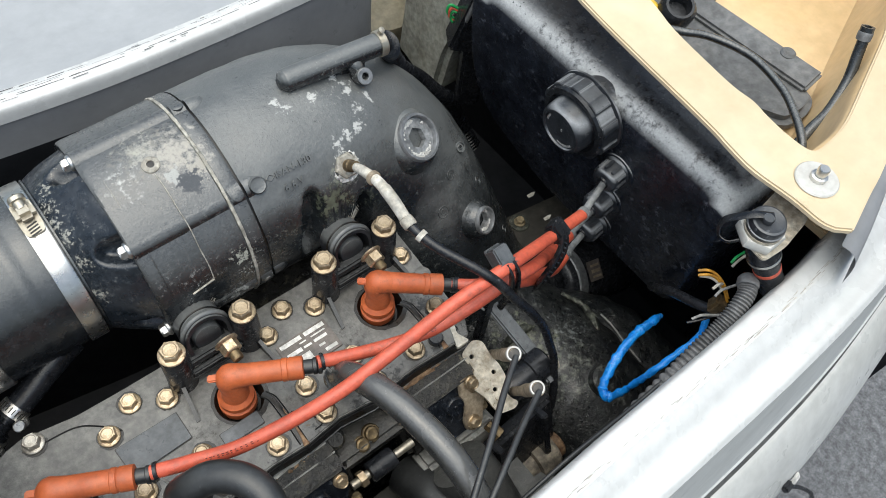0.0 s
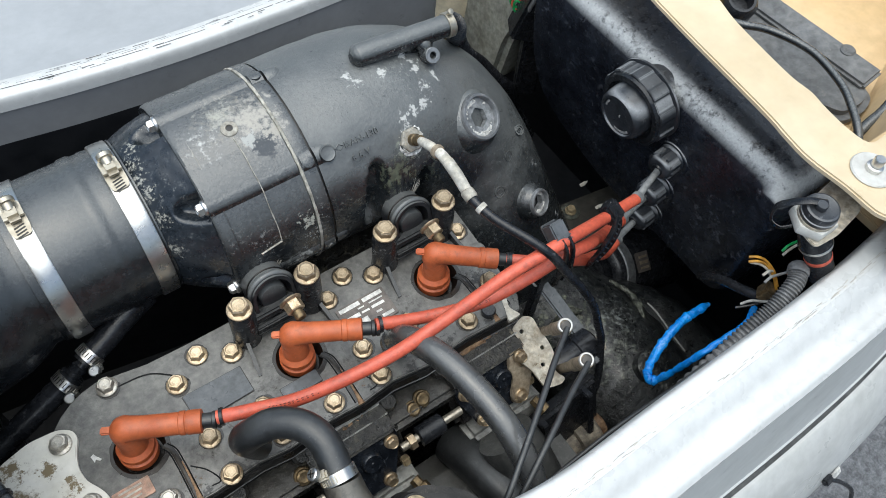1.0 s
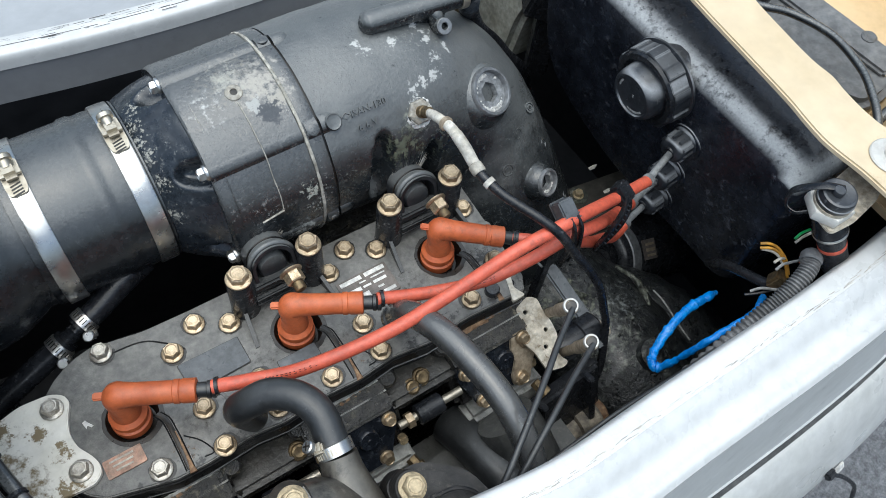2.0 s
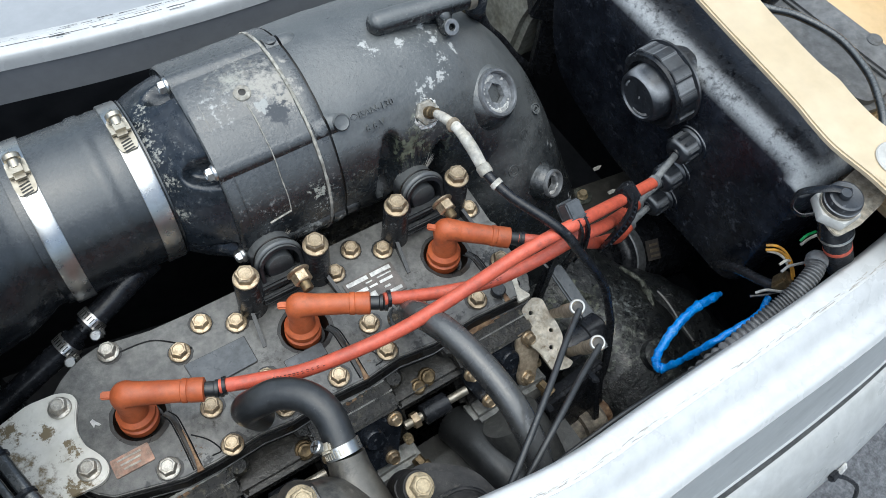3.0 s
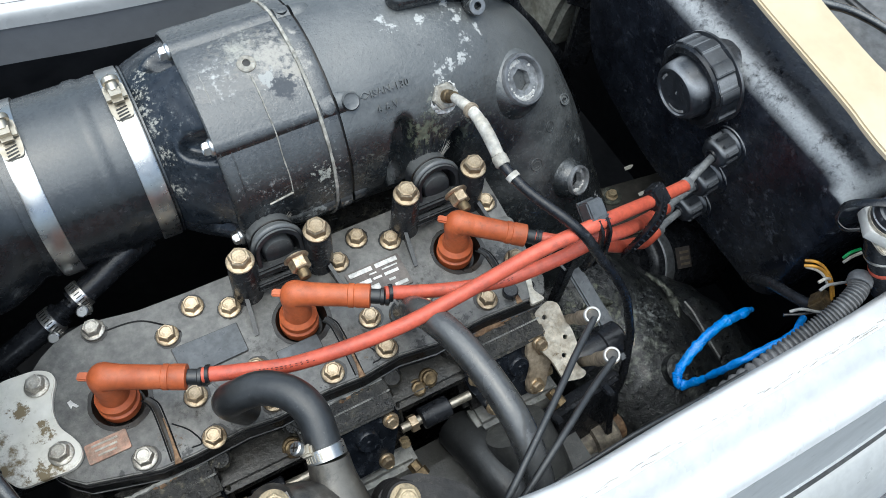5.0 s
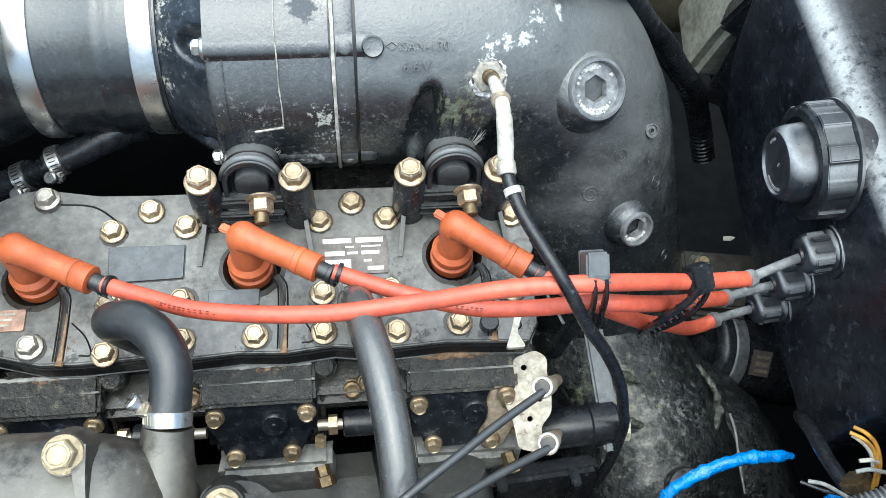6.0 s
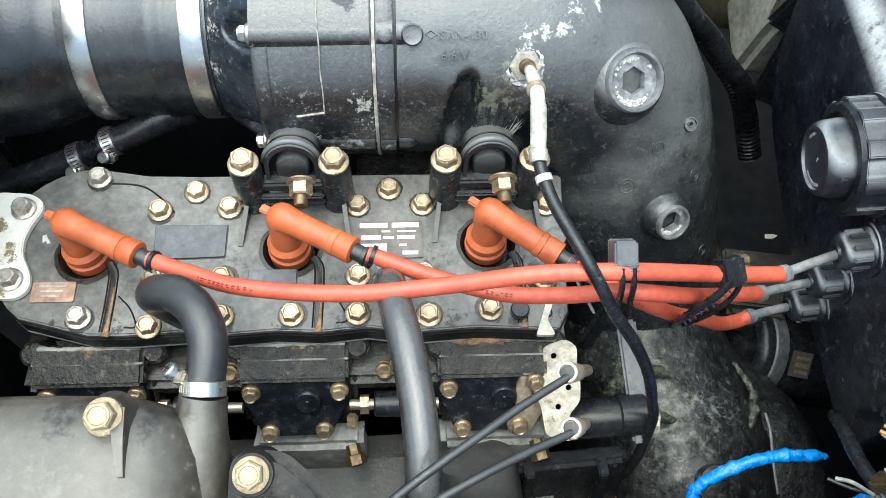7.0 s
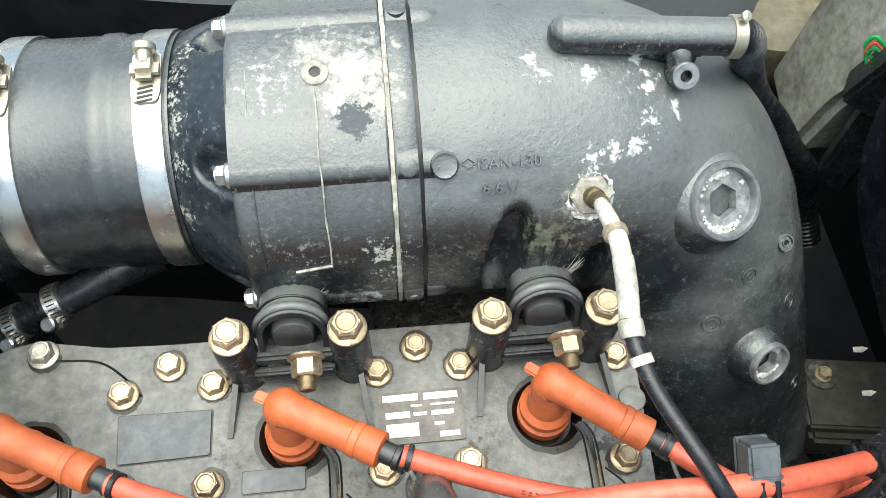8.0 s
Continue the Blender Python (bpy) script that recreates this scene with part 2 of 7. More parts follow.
M_COVER = surface("pipe_cover_paint", (0.012, 0.014, 0.016), (0.022, 0.025, 0.027), 45, 0.18, 0.34, specular=0.85, bump=0.6, grain=420, dust=SALT, dust_amount=0.22, dust_scale=300, dust_sheen=((0.120, 0.123, 0.121), 0.8, 0.28), speck=(SALT, 300, 0.11),
                  patches=[((0.0830, 0.0819, 0.9080), 0.036, (0.20, 0.188, 0.16), 0.5, 240), ((0.0965, 0.0745, 0.9065), 0.029, (0.38, 0.355, 0.31), 0.72, 230), ((0.1020, 0.0600, 0.9020), 0.017, (0.36, 0.335, 0.29), 0.7, 260), ((0.0876, 0.0610, 0.9024), 0.0105, (0.36, 0.36, 0.34), 0.9, 260), ((0.0942, 0.0541, 0.8992), 0.0145, (0.055, 0.06, 0.067), 0.95, 240),
                           ((0.079, 0.0859, 0.9117), 0.024, (0.36, 0.35, 0.3), 0.5, 200), ((0.060, 0.0722, 0.907), 0.020, SALT, 0.34, 300), ((0.1000, 0.0211, 0.8557), 0.018, (0.4, 0.4, 0.34), 0.55, 300), ((0.1025, 0.018, 0.840), 0.016, (0.4, 0.4, 0.36), 0.5, 320), ((0.0930, 0.0175, 0.822), 0.020, (0.3, 0.31, 0.29), 0.5, 260)])
M_DOME = surface("hook_rubber_dust_sheen", (0.013, 0.014, 0.016), (0.024, 0.025, 0.028), 70, 0.28, 0.45, coat=0.25, bump=0.2, grain=600, dust=(0.2, 0.2, 0.19), dust_amount=0.15, dust_scale=240, dust_sheen=((0.17, 0.175, 0.17), 0.75, 0.30))
M_NECK = surface("neck_black_paint", (0.012, 0.016, 0.021), (0.02, 0.024, 0.03), 60, 0.2, 0.36, coat=0.3, bump=0.2, grain=600, dust=(0.42, 0.41, 0.37), dust_amount=0.16, dust_scale=300,
                 patches=[(p, 0.015, (0.33, 0.32, 0.28), 0.55, 380) for p in ((0.0175, 0.0932, 0.8895), (0.0180, 0.0713, 0.883), (0.018, 0.0583, 0.872), (0.0245, 0.1044, 0.892), (0.0175, 0.047, 0.852), (0.018, 0.082, 0.887), (0.032, 0.107, 0.897))])
M_LEG = surface("elbow_black_paint", (0.012, 0.013, 0.015), (0.023, 0.024, 0.026), 60, 0.14, 0.3, specular=0.4, dust_sheen=((0.12, 0.12, 0.115), 0.3, 0.5), speck=(SALT, 300, 0.08), bump=0.3, grain=600, dust=(0.22, 0.22, 0.205), dust_amount=0.24, dust_scale=240)
M_HEAD = surface("head_grey_black_paint", (0.096, 0.094, 0.088), (0.132, 0.128, 0.117), 95, 0.36, 0.52, bump=0.5, grain=380, dust=(0.20, 0.19, 0.165), dust_amount=0.24, dust_scale=240, coat=0.15, grime=0.28, speck=((0.36, 0.35, 0.32), 230, 0.11), patches=[((0.193, -0.052, 0.797), 0.017, (0.010, 0.010, 0.011), 0.62, 300)] + [((0.0195 + x, -0.075, 0.797), 0.016, (0.09, 0.06, 0.035), 0.45, 260) for x in (-0.058, 0.056, 0.168)] + [((x, y, 0.797), r, (0.04, 0.036, 0.03), 0.42, 260) for x, y, r in ((-0.02, -0.06, 0.024), (0.088, -0.062, 0.022), (0.198, -0.052, 0.03), (0.14, -0.045, 0.022), (0.03, -0.045, 0.02))] + [((-0.07 + 0.031 * k, -0.086, 0.797), 0.017, (0.022, 0.021, 0.02), 0.55, 230) for k in range(10)])
M_BLOCK = surface("block_black_paint", (0.009, 0.009, 0.010), (0.026, 0.024, 0.022), 70, 0.14, 0.36, dust_sheen=((0.16, 0.15, 0.125), 0.2, 0.6), speck=((0.36, 0.34, 0.28), 230, 0.12), bump=0.7, grain=360, dust=(0.28, 0.26, 0.21), dust_amount=0.22, dust_scale=220)
M_CRUST = surface("crusted_black_casting", (0.006, 0.007, 0.009), (0.022, 0.024, 0.024), 140, 0.2, 0.5, coat=0.35, speck=((0.36, 0.38, 0.35), 210, 0.12), bump=1.0, grain=170, depth=0.0022, dust=(0.30, 0.315, 0.28), dust_amount=0.24, dust_scale=130, patches=[((0.282, -0.09, 0.675), 0.045, (0.21, 0.225, 0.15), 0.5, 120), ((0.30, -0.12, 0.672), 0.05, (0.20, 0.215, 0.18), 0.42, 140), ((0.325, -0.10, 0.668), 0.035, (0.25, 0.27, 0.27), 0.42, 230)])
# black for oily wells; also paints shade in rings, outlines, slots and bores
M_WELL = surface("oil_and_shade_black", (0.008, 0.008, 0.008), (0.02, 0.015, 0.01), 90, 0.25, 0.4, bump=0.2)
M_RUSTY = surface("rusty_channel", (0.11, 0.055, 0.027), (0.24, 0.155, 0.085), 300, 0.6, 0.85, bump=0.4, grain=500)
M_RUBBER = surface("black_rubber", (0.012, 0.014, 0.016), (0.023, 0.025, 0.027), 50, 0.16, 0.32, specular=0.75, dust_sheen=((0.105, 0.11, 0.11), 0.75, 0.42), speck=((0.25, 0.25, 0.24), 220, 0.09), bump=0.3, grain=420, dust=(0.2, 0.2, 0.2), dust_amount=0.08, dust_scale=180)
M_HOSE = surface("grey_black_hose", (0.014, 0.015, 0.016), (0.024, 0.025, 0.026), 40, 0.3, 0.44, coat=0.05, dust_sheen=((0.14, 0.142, 0.138), 0.2, 0.6), speck=((0.34, 0.34, 0.32), 240, 0.1), bump=0.2, grain=420, dust=(0.24, 0.235, 0.22), dust_amount=0.1, dust_scale=240)
M_WARMHOSE = surface("warm_grey_hose", (0.026, 0.026, 0.026), (0.042, 0.042, 0.040), 40, 0.18, 0.32, specular=0.8, dust_sheen=((0.15, 0.149, 0.142), 0.45, 0.45), speck=((0.36, 0.35, 0.32), 230, 0.12), bump=0.25, grain=420, dust=(0.05, 0.045, 0.04), dust_amount=0.2, dust_scale=200)
M_PLASTIC = surface("black_plastic", (0.010, 0.011, 0.013), (0.020, 0.021, 0.024), 60, 0.16, 0.34, specular=0.4, bump=0.3, grain=600, dust=(0.3, 0.3, 0.3), dust_amount=0.07, dust_scale=240)
# cap and nuts: reflected sky is put into the film's pale tint with dust
M_CAP = surface("grey_black_cap_dust_sheen", (0.014, 0.016, 0.020), (0.03, 0.033, 0.038), 90, 0.26, 0.42, bump=0.35, grain=420, dust=(0.34, 0.35, 0.36), dust_amount=0.12, dust_scale=200, dust_sheen=((0.30, 0.31, 0.32), 0.9, 0.42), drops=330)
# pale shoulder film holds the sky highlight in its colour, besides dust
M_TANK = surface("tank_black_plastic", (0.008, 0.009, 0.013), (0.017, 0.020, 0.027), 60, 0.15, 0.34, specular=0.38, bump=0.6, grain=260, dust=(0.20, 0.21, 0.24), dust_amount=0.15, dust_scale=140, dust_sheen=((0.47, 0.48, 0.48), 1.0, 0.34), drops=230, beads=170, speck=((0.42, 0.43, 0.44), 110, 0.06),
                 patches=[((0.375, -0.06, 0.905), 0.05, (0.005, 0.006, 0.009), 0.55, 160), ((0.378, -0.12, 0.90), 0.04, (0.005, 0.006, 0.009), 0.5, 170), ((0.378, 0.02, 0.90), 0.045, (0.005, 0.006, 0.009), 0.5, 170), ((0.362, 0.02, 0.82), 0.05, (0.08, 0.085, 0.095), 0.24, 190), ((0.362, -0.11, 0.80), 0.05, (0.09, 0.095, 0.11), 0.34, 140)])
M_INTAKE = surface("intake_grey_plastic", (0.024, 0.022, 0.020), (0.062, 0.055, 0.044), 26, 0.3, 0.5, coat=0.25, bump=0.35, grain=300, dust=(0.26, 0.24, 0.2), dust_amount=0.16, dust_scale=150, dust_sheen=((0.165, 0.152, 0.125), 0.6, 0.55), speck=((0.4, 0.4, 0.37), 240, 0.1), patches=[((-0.020, -0.146, 0.868), 0.030, (0.022, 0.020, 0.017), 0.5, 120), ((0.018, -0.150, 0.866), 0.026, (0.02, 0.018, 0.016), 0.5, 130), ((-0.065, -0.145, 0.867), 0.034, (0.03, 0.027, 0.022), 0.5, 110), ((0.026, -0.20, 0.855), 0.03, (0.03, 0.027, 0.022), 0.42, 120), ((-0.03, -0.195, 0.874), 0.04, (0.17, 0.16, 0.135), 0.4, 70)])
M_ORANGE = surface("orange_rubber", (0.50, 0.125, 0.042), (0.40, 0.088, 0.028), 75, 0.34, 0.6, bump=0.2, grain=600, dust=(0.15, 0.05, 0.025), dust_amount=0.28, dust_scale=130, speck=((0.62, 0.40, 0.28), 170, 0.06), grime=0.2)
M_REDWIRE = surface("red_wire_jacket", (0.58, 0.112, 0.062), (0.50, 0.088, 0.05), 70, 0.3, 0.5, bump=0.1, grain=500, dust=(0.16, 0.07, 0.05), dust_amount=0.34, dust_scale=120, grime=0.2)
M_BOLT = surface("yellow_zinc_bolt", (0.60, 0.48, 0.33), (0.38, 0.29, 0.18), 240, 0.3, 0.5, metal=0.75, bump=0.3, grain=800, dust=(0.13, 0.085, 0.045), dust_amount=0.5, dust_scale=330, vary=0.3, grime=0.3, speck=((0.75, 0.70, 0.6), 420, 0.14))
M_BOLTZINC = surface("dull_zinc_bolt", (0.55, 0.52, 0.46), (0.36, 0.33, 0.28), 240, 0.3, 0.5, metal=0.7, bump=0.3, grain=800, dust=(0.13, 0.10, 0.07), dust_amount=0.45, dust_scale=330, vary=0.2, grime=0.3)
M_STEEL = surface("stainless_steel", (0.66, 0.65, 0.62), (0.58, 0.56, 0.52), 60, 0.24, 0.36, metal=0.95, bump=0.06, grain=700, dust=(0.3, 0.23, 0.15), dust_amount=0.06, dust_scale=120, vary=0.05, grime=0.05, scratch=((0.8, 0.79, 0.76), 300, 0.010))
M_GALV = surface("galvanised_bracket", (0.56, 0.52, 0.44), (0.44, 0.39, 0.31), 130, 0.45, 0.7, metal=0.45, bump=0.25, grain=500, dust=(0.2, 0.15, 0.09), dust_amount=0.36, dust_scale=170, patches=[((0.203, -0.125, 0.762), 0.016, (0.2, 0.15, 0.09), 0.45, 240)])
M_BRASS = surface("stained_brass", (0.22, 0.16, 0.085), (0.12, 0.09, 0.055), 260, 0.4, 0.65, metal=0.8, bump=0.25, grain=600)
M_SALTY = surface("corroded_fitting", (0.42, 0.40, 0.35), (0.3, 0.27, 0.22), 300, 0.6, 0.9, metal=0.2, bump=0.6, grain=500)
M_BOOT = surface("dirty_white_sleeve", (0.50, 0.48, 0.43), (0.36, 0.33, 0.27), 110, 0.5, 0.7, bump=0.15, grain=500, dust=(0.25, 0.2, 0.14), dust_amount=0.15, dust_scale=300)
M_WHITE = surface("white_gelcoat", (0.59, 0.592, 0.58), (0.53, 0.532, 0.52), 12, 0.2, 0.35, bump=0.05, grain=200, dust=(0.36, 0.35, 0.32), dust_amount=0.16, dust_scale=120, grime=0.08, speck=((0.25, 0.22, 0.18), 90, 0.03))
M_GREYHULL = surface("grey_hull_liner", (0.26, 0.265, 0.275), (0.22, 0.225, 0.235), 14, 0.5, 0.65, bump=0.1, grain=200, dust=(0.1, 0.1, 0.1), dust_amount=0.08, dust_scale=60, grime=0.06)
# near-black: the bay's shade is put into the colour of its lower walls
M_DARKHULL = surface("shade_dark_bilge", (0.005, 0.006, 0.008), (0.011, 0.012, 0.015), 25, 0.5, 0.8, specular=0.3, bump=0.3, grain=150, grime=0.1)
M_DECK = surface("pale_grey_deck", (0.38, 0.39, 0.40), (0.34, 0.35, 0.36), 10, 0.35, 0.5, bump=0.08, grain=200, dust=(0.3, 0.3, 0.3), dust_amount=0.06, dust_scale=70, grime=0.06)
M_TANSTEEL = surface("tarnished_steel", (0.5, 0.46, 0.38), (0.36, 0.32, 0.25), 150, 0.3, 0.5, metal=0.8, bump=0.15, grain=600, grime=0.06)
M_WASHER = surface("dull_white_washer", (0.62, 0.61, 0.57), (0.52, 0.5, 0.46), 120, 0.45, 0.6, metal=0.2, bump=0.1, grime=0.06)
M_DUCT = surface("grey_duct_plastic", (0.115, 0.118, 0.12), (0.15, 0.15, 0.148), 30, 0.4, 0.6, bump=0.15, grain=300, dust=(0.34, 0.32, 0.28), dust_amount=0.15, dust_scale=120)
M_FOAM = surface("grey_foam_block", (0.285, 0.285, 0.245), (0.23, 0.225, 0.185), 60, 0.8, 0.95, bump=0.6, grain=350, dust=(0.3, 0.28, 0.2), dust_amount=0.14, dust_scale=60)
M_FLANGE = surface("dirty_white_flange", (0.57, 0.57, 0.55), (0.50, 0.50, 0.47), 14, 0.25, 0.4, bump=0.06, grain=180, dust=(0.3, 0.26, 0.21), dust_amount=0.18, dust_scale=70, grime=0.1)
M_GREYSTRIP = surface("grey_gunwale_band", (0.56, 0.565, 0.545), (0.50, 0.505, 0.485), 20, 0.35, 0.5, bump=0.06, grain=200, dust=(0.12, 0.12, 0.11), dust_amount=0.08, dust_scale=60, grime=0.06)
M_SEAL = surface("dark_seam_rubber", (0.05, 0.05, 0.048), (0.09, 0.09, 0.085), 40, 0.5, 0.7, bump=0.2)
M_TAN = surface("tan_locker_gelcoat", (0.64, 0.47, 0.27), (0.56, 0.40, 0.21), 14, 0.35, 0.55, bump=0.12, grain=160, dust=(0.3, 0.2, 0.1), dust_amount=0.12, dust_scale=40, grime=0.1)
M_MOULD = surface("olive_tan_moulding", (0.24, 0.21, 0.14), (0.17, 0.15, 0.10), 30, 0.5, 0.7, bump=0.3, grain=160)
M_BEIGE = surface("beige_fibreglass", (0.67, 0.555, 0.385), (0.60, 0.48, 0.31), 18, 0.4, 0.6, bump=0.15, grain=160, dust=(0.34, 0.24, 0.13), dust_amount=0.1, dust_scale=40, grime=0.06)
M_ASPHALT = surface("asphalt", (0.11, 0.112, 0.118), (0.17, 0.172, 0.178), 240, 0.8, 0.95, bump=0.8, grain=160, depth=0.004, dust=(0.2, 0.2, 0.2), dust_amount=0.2, dust_scale=120)
M_BLUE = surface("blue_tape", (0.012, 0.23, 0.80), (0.02, 0.30, 0.85), 140, 0.14, 0.3, bump=1.0, grain=200, depth=0.0016, grime=0.16, coat=0.3, scratch=((0.25, 0.52, 0.9), 110, 0.008))
M_PLATE = surface("blank_grey_plate", (0.062, 0.068, 0.074), (0.085, 0.09, 0.095), 60, 0.25, 0.4, bump=0.1)
M_LABELDARK = surface("label_dark_foil", (0.10, 0.085, 0.07), (0.13, 0.11, 0.1), 120, 0.35, 0.5, bump=0.1)
M_LABELWHITE = surface("label_white_print", (0.62, 0.61, 0.58), (0.45, 0.44, 0.41), 260, 0.4, 0.55, bump=0.05)
M_LABELRED = surface("worn_red_label", (0.36, 0.2, 0.14), (0.28, 0.2, 0.15), 220, 0.45, 0.7, metal=0.2, bump=0.2)
M_PEEL = surface("peeling_cream_paint", (0.74, 0.71, 0.64), (0.66, 0.63, 0.55), 60, 0.4, 0.55, bump=0.3, grain=160, dust=(0.3, 0.24, 0.15), dust_amount=0.22, dust_scale=130, grime=0.12, patches=[((x, y, 0.8015), r, (0.2, 0.155, 0.09), 0.72, 190) for x, y, r in ((-0.126, -0.012, 0.018), (-0.131, -0.032, 0.022), (-0.121, -0.052, 0.022), (-0.106, -0.062, 0.016), (-0.098, -0.040, 0.013), (-0.108, -0.022, 0.012))])
M_GASKET = surface("white_gasket", (0.42, 0.40, 0.35), (0.27, 0.25, 0.21), 260, 0.7, 0.9, bump=0.4)
M_LEADEND = surface("stripped_lead_end", (0.13, 0.135, 0.14), (0.22, 0.225, 0.22), 160, 0.5, 0.75, bump=0.4, grain=420, dust=(0.05, 0.05, 0.05), dust_amount=0.3, dust_scale=200)
M_PRINT = surface("dark_worn_print", (0.10, 0.018, 0.012), (0.20, 0.035, 0.022), 300, 0.5, 0.7, bump=0.05)
M_GREYWIRE = surface("grey_wire", (0.3, 0.3, 0.29), (0.22, 0.22, 0.21), 120, 0.5, 0.7, bump=0.1)
M_YWIRE = surface("orange_yellow_wire", (0.45, 0.22, 0.02), (0.3, 0.14, 0.02), 160, 0.4)
M_CRACK = surface("brown_grime_line", (0.34, 0.31, 0.26), (0.46, 0.43, 0.38), 300, 0.7)
M_RING = surface("grey_plug_ring", (0.15, 0.155, 0.16), (0.2, 0.205, 0.21), 120, 0.3, 0.45, metal=0.3, bump=0.2)
M_YELLOW = surface("yellow_plastic", (0.75, 0.5, 0.03), None, 60, 0.4)
M_GREEN = surface("green_wire", (0.02, 0.3, 0.08), None, 80, 0.4)
M_BOLTDULL = surface("dull_brass_bolt", (0.46, 0.37, 0.23), (0.32, 0.25, 0.15), 200, 0.4, 0.6, metal=0.25, bump=0.2, grain=900, dust=(0.12, 0.09, 0.06), dust_amount=0.3, dust_scale=520)
M_COVERPLATE = surface("blue_black_cover_paint", (0.008, 0.010, 0.014), (0.017, 0.020, 0.026), 90, 0.14, 0.3, coat=0.2, bump=0.5, grain=380, dust=(0.26, 0.28, 0.3), dust_amount=0.12, dust_scale=190, speck=((0.48, 0.49, 0.48), 260, 0.13))
M_SADDLE = surface("mossy_salt_web", (0.02, 0.021, 0.018), (0.07, 0.075, 0.055), 200, 0.5, 0.8, bump=0.9, grain=320, depth=0.0012, dust=(0.36, 0.37, 0.32), dust_amount=0.45, dust_scale=260, speck=((0.5, 0.5, 0.46), 300, 0.12))
M_PAN = surface("grey_lower_casting", (0.024, 0.025, 0.026), (0.05, 0.05, 0.048), 50, 0.3, 0.5, specular=0.3, bump=0.6, grain=300, dust=(0.26, 0.25, 0.22), dust_amount=0.24, dust_scale=200, dust_sheen=((0.13, 0.13, 0.12), 0.5, 0.4), speck=((0.02, 0.02, 0.02), 170, 0.2))
M_SHROUD = surface("oily_black_shroud", (0.010, 0.010, 0.011), (0.028, 0.026, 0.024), 60, 0.3, 0.55, specular=0.2, bump=0.7, grain=260, dust=(0.2, 0.18, 0.15), dust_amount=0.2, dust_scale=170)
M_SILL = surface("pale_salted_metal", (0.22, 0.22, 0.21), (0.34, 0.335, 0.31), 90, 0.5, 0.75, bump=0.5, grain=300, dust=(0.08, 0.075, 0.06), dust_amount=0.3, dust_scale=200)
# black side paint, with shade below the head edge put in as well
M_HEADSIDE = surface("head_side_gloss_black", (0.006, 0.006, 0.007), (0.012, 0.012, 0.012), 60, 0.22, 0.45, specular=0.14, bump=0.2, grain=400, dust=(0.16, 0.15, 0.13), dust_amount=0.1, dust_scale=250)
M_SOCKET = surface("salted_socket_plug", (0.14, 0.145, 0.15), (0.28, 0.285, 0.285), 200, 0.4, 0.65, metal=0.2, bump=0.4, grain=500, dust=(0.6, 0.6, 0.57), dust_amount=0.10, dust_scale=150)
M_PALE = surface("salt_grey_casting", (0.008, 0.008, 0.008), (0.026, 0.024, 0.020), 120, 0.2, 0.5, bump=1.0, grain=260, depth=0.0018, speck=((0.42, 0.40, 0.33), 260, 0.15), dust=(0.30, 0.27, 0.19), dust_amount=0.26, dust_scale=170)
M_TANBRASS = surface("dirty_zinc_sleeve", (0.42, 0.35, 0.26), (0.3, 0.24, 0.17), 160, 0.5, 0.7, metal=0.35, bump=0.25, grain=500)
M_PUMP = surface("crusted_tan_cylinder", (0.30, 0.26, 0.20), (0.13, 0.115, 0.095), 170, 0.5, 0.75, metal=0.2, bump=0.7, grain=320, dust=(0.05, 0.045, 0.04), dust_amount=0.4, dust_scale=230, speck=((0.55, 0.52, 0.45), 300, 0.14))
M_CORRUGATED = surface("corrugated_grey_hose", (0.16, 0.16, 0.16), (0.1, 0.1, 0.1), 70, 0.45, 0.6, bump=0.1)

# ---------- ground and hull ----------
bm = bmesh.new()
bmesh.ops.create_grid(bm, x_segments=2, y_segments=2, size=400)
solo("ground", bm, M_ASPHALT, "dark grey asphalt under the watercraft", "ground", kind="structure")


def sweep(section, path, bm=None):
    """A hull section of (outward, height) pairs carried along a path of (x, y, z); outward is to the right of the way."""
    bm = bm or bmesh.new()
    rings = []
    for i, p in enumerate(path):
        d = (path[min(i + 1, len(path) - 1)] - path[max(i - 1, 0)])
        d.z = 0
        d.normalize()
        out = Vector((d.y, -d.x, 0))
        rings.append([p + out * o + Vector((0, 0, h)) for o, h in section])
    vs = [[bm.verts.new(q) for q in r] for r in rings]
    for a, b in zip(vs, vs[1:]):
        for k in range(len(section) - 1):
            bm.faces.new((a[k], a[k + 1], b[k + 1], b[k]))
    return bm


def smooth_section(points, n=4):
    return [(v.x, v.y) for v in glide([(a, b, 0) for a, b in points], n)]


hull = thing("hull", (0.1, 0, 0.3), "white and grey fibreglass watercraft hull round an open engine bay", "hull", kind="structure")
NEAR = glide([(-0.16, -0.04, 0.87), (-0.135, -0.10, 0.87), (-0.09, -0.155, 0.87), (-0.04, -0.183, 0.87), (0.02, -0.1915, 0.87), (0.075, -0.2005, 0.87),
              (0.13, -0.2075, 0.87), (0.2, -0.2065, 0.87), (0.3, -0.206, 0.87), (0.356, -0.2045, 0.872), (0.40, -0.202, 0.874), (0.45, -0.197, 0.874), (0.52, -0.187, 0.874), (0.6, -0.174, 0.874), (0.7, -0.155, 0.874), (0.8, -0.13, 0.874)], 6)
LIP = smooth_section([(-0.004, -0.09), (-0.003, -0.02), (0.0, -0.003), (0.004, 0.0), (0.014, 0.0)], 3)
part("gunwale_lip", sweep(LIP, NEAR), M_WHITE, hull, "scuffed white gelcoat lip")
part("gunwale_top", sweep(smooth_section([(0.014, -0.0003), (0.021, -0.0040), (0.028, -0.0100), (0.035, -0.0110), (0.042, -0.0098), (0.0462, -0.014)], 4), NEAR), M_WHITE, hull)
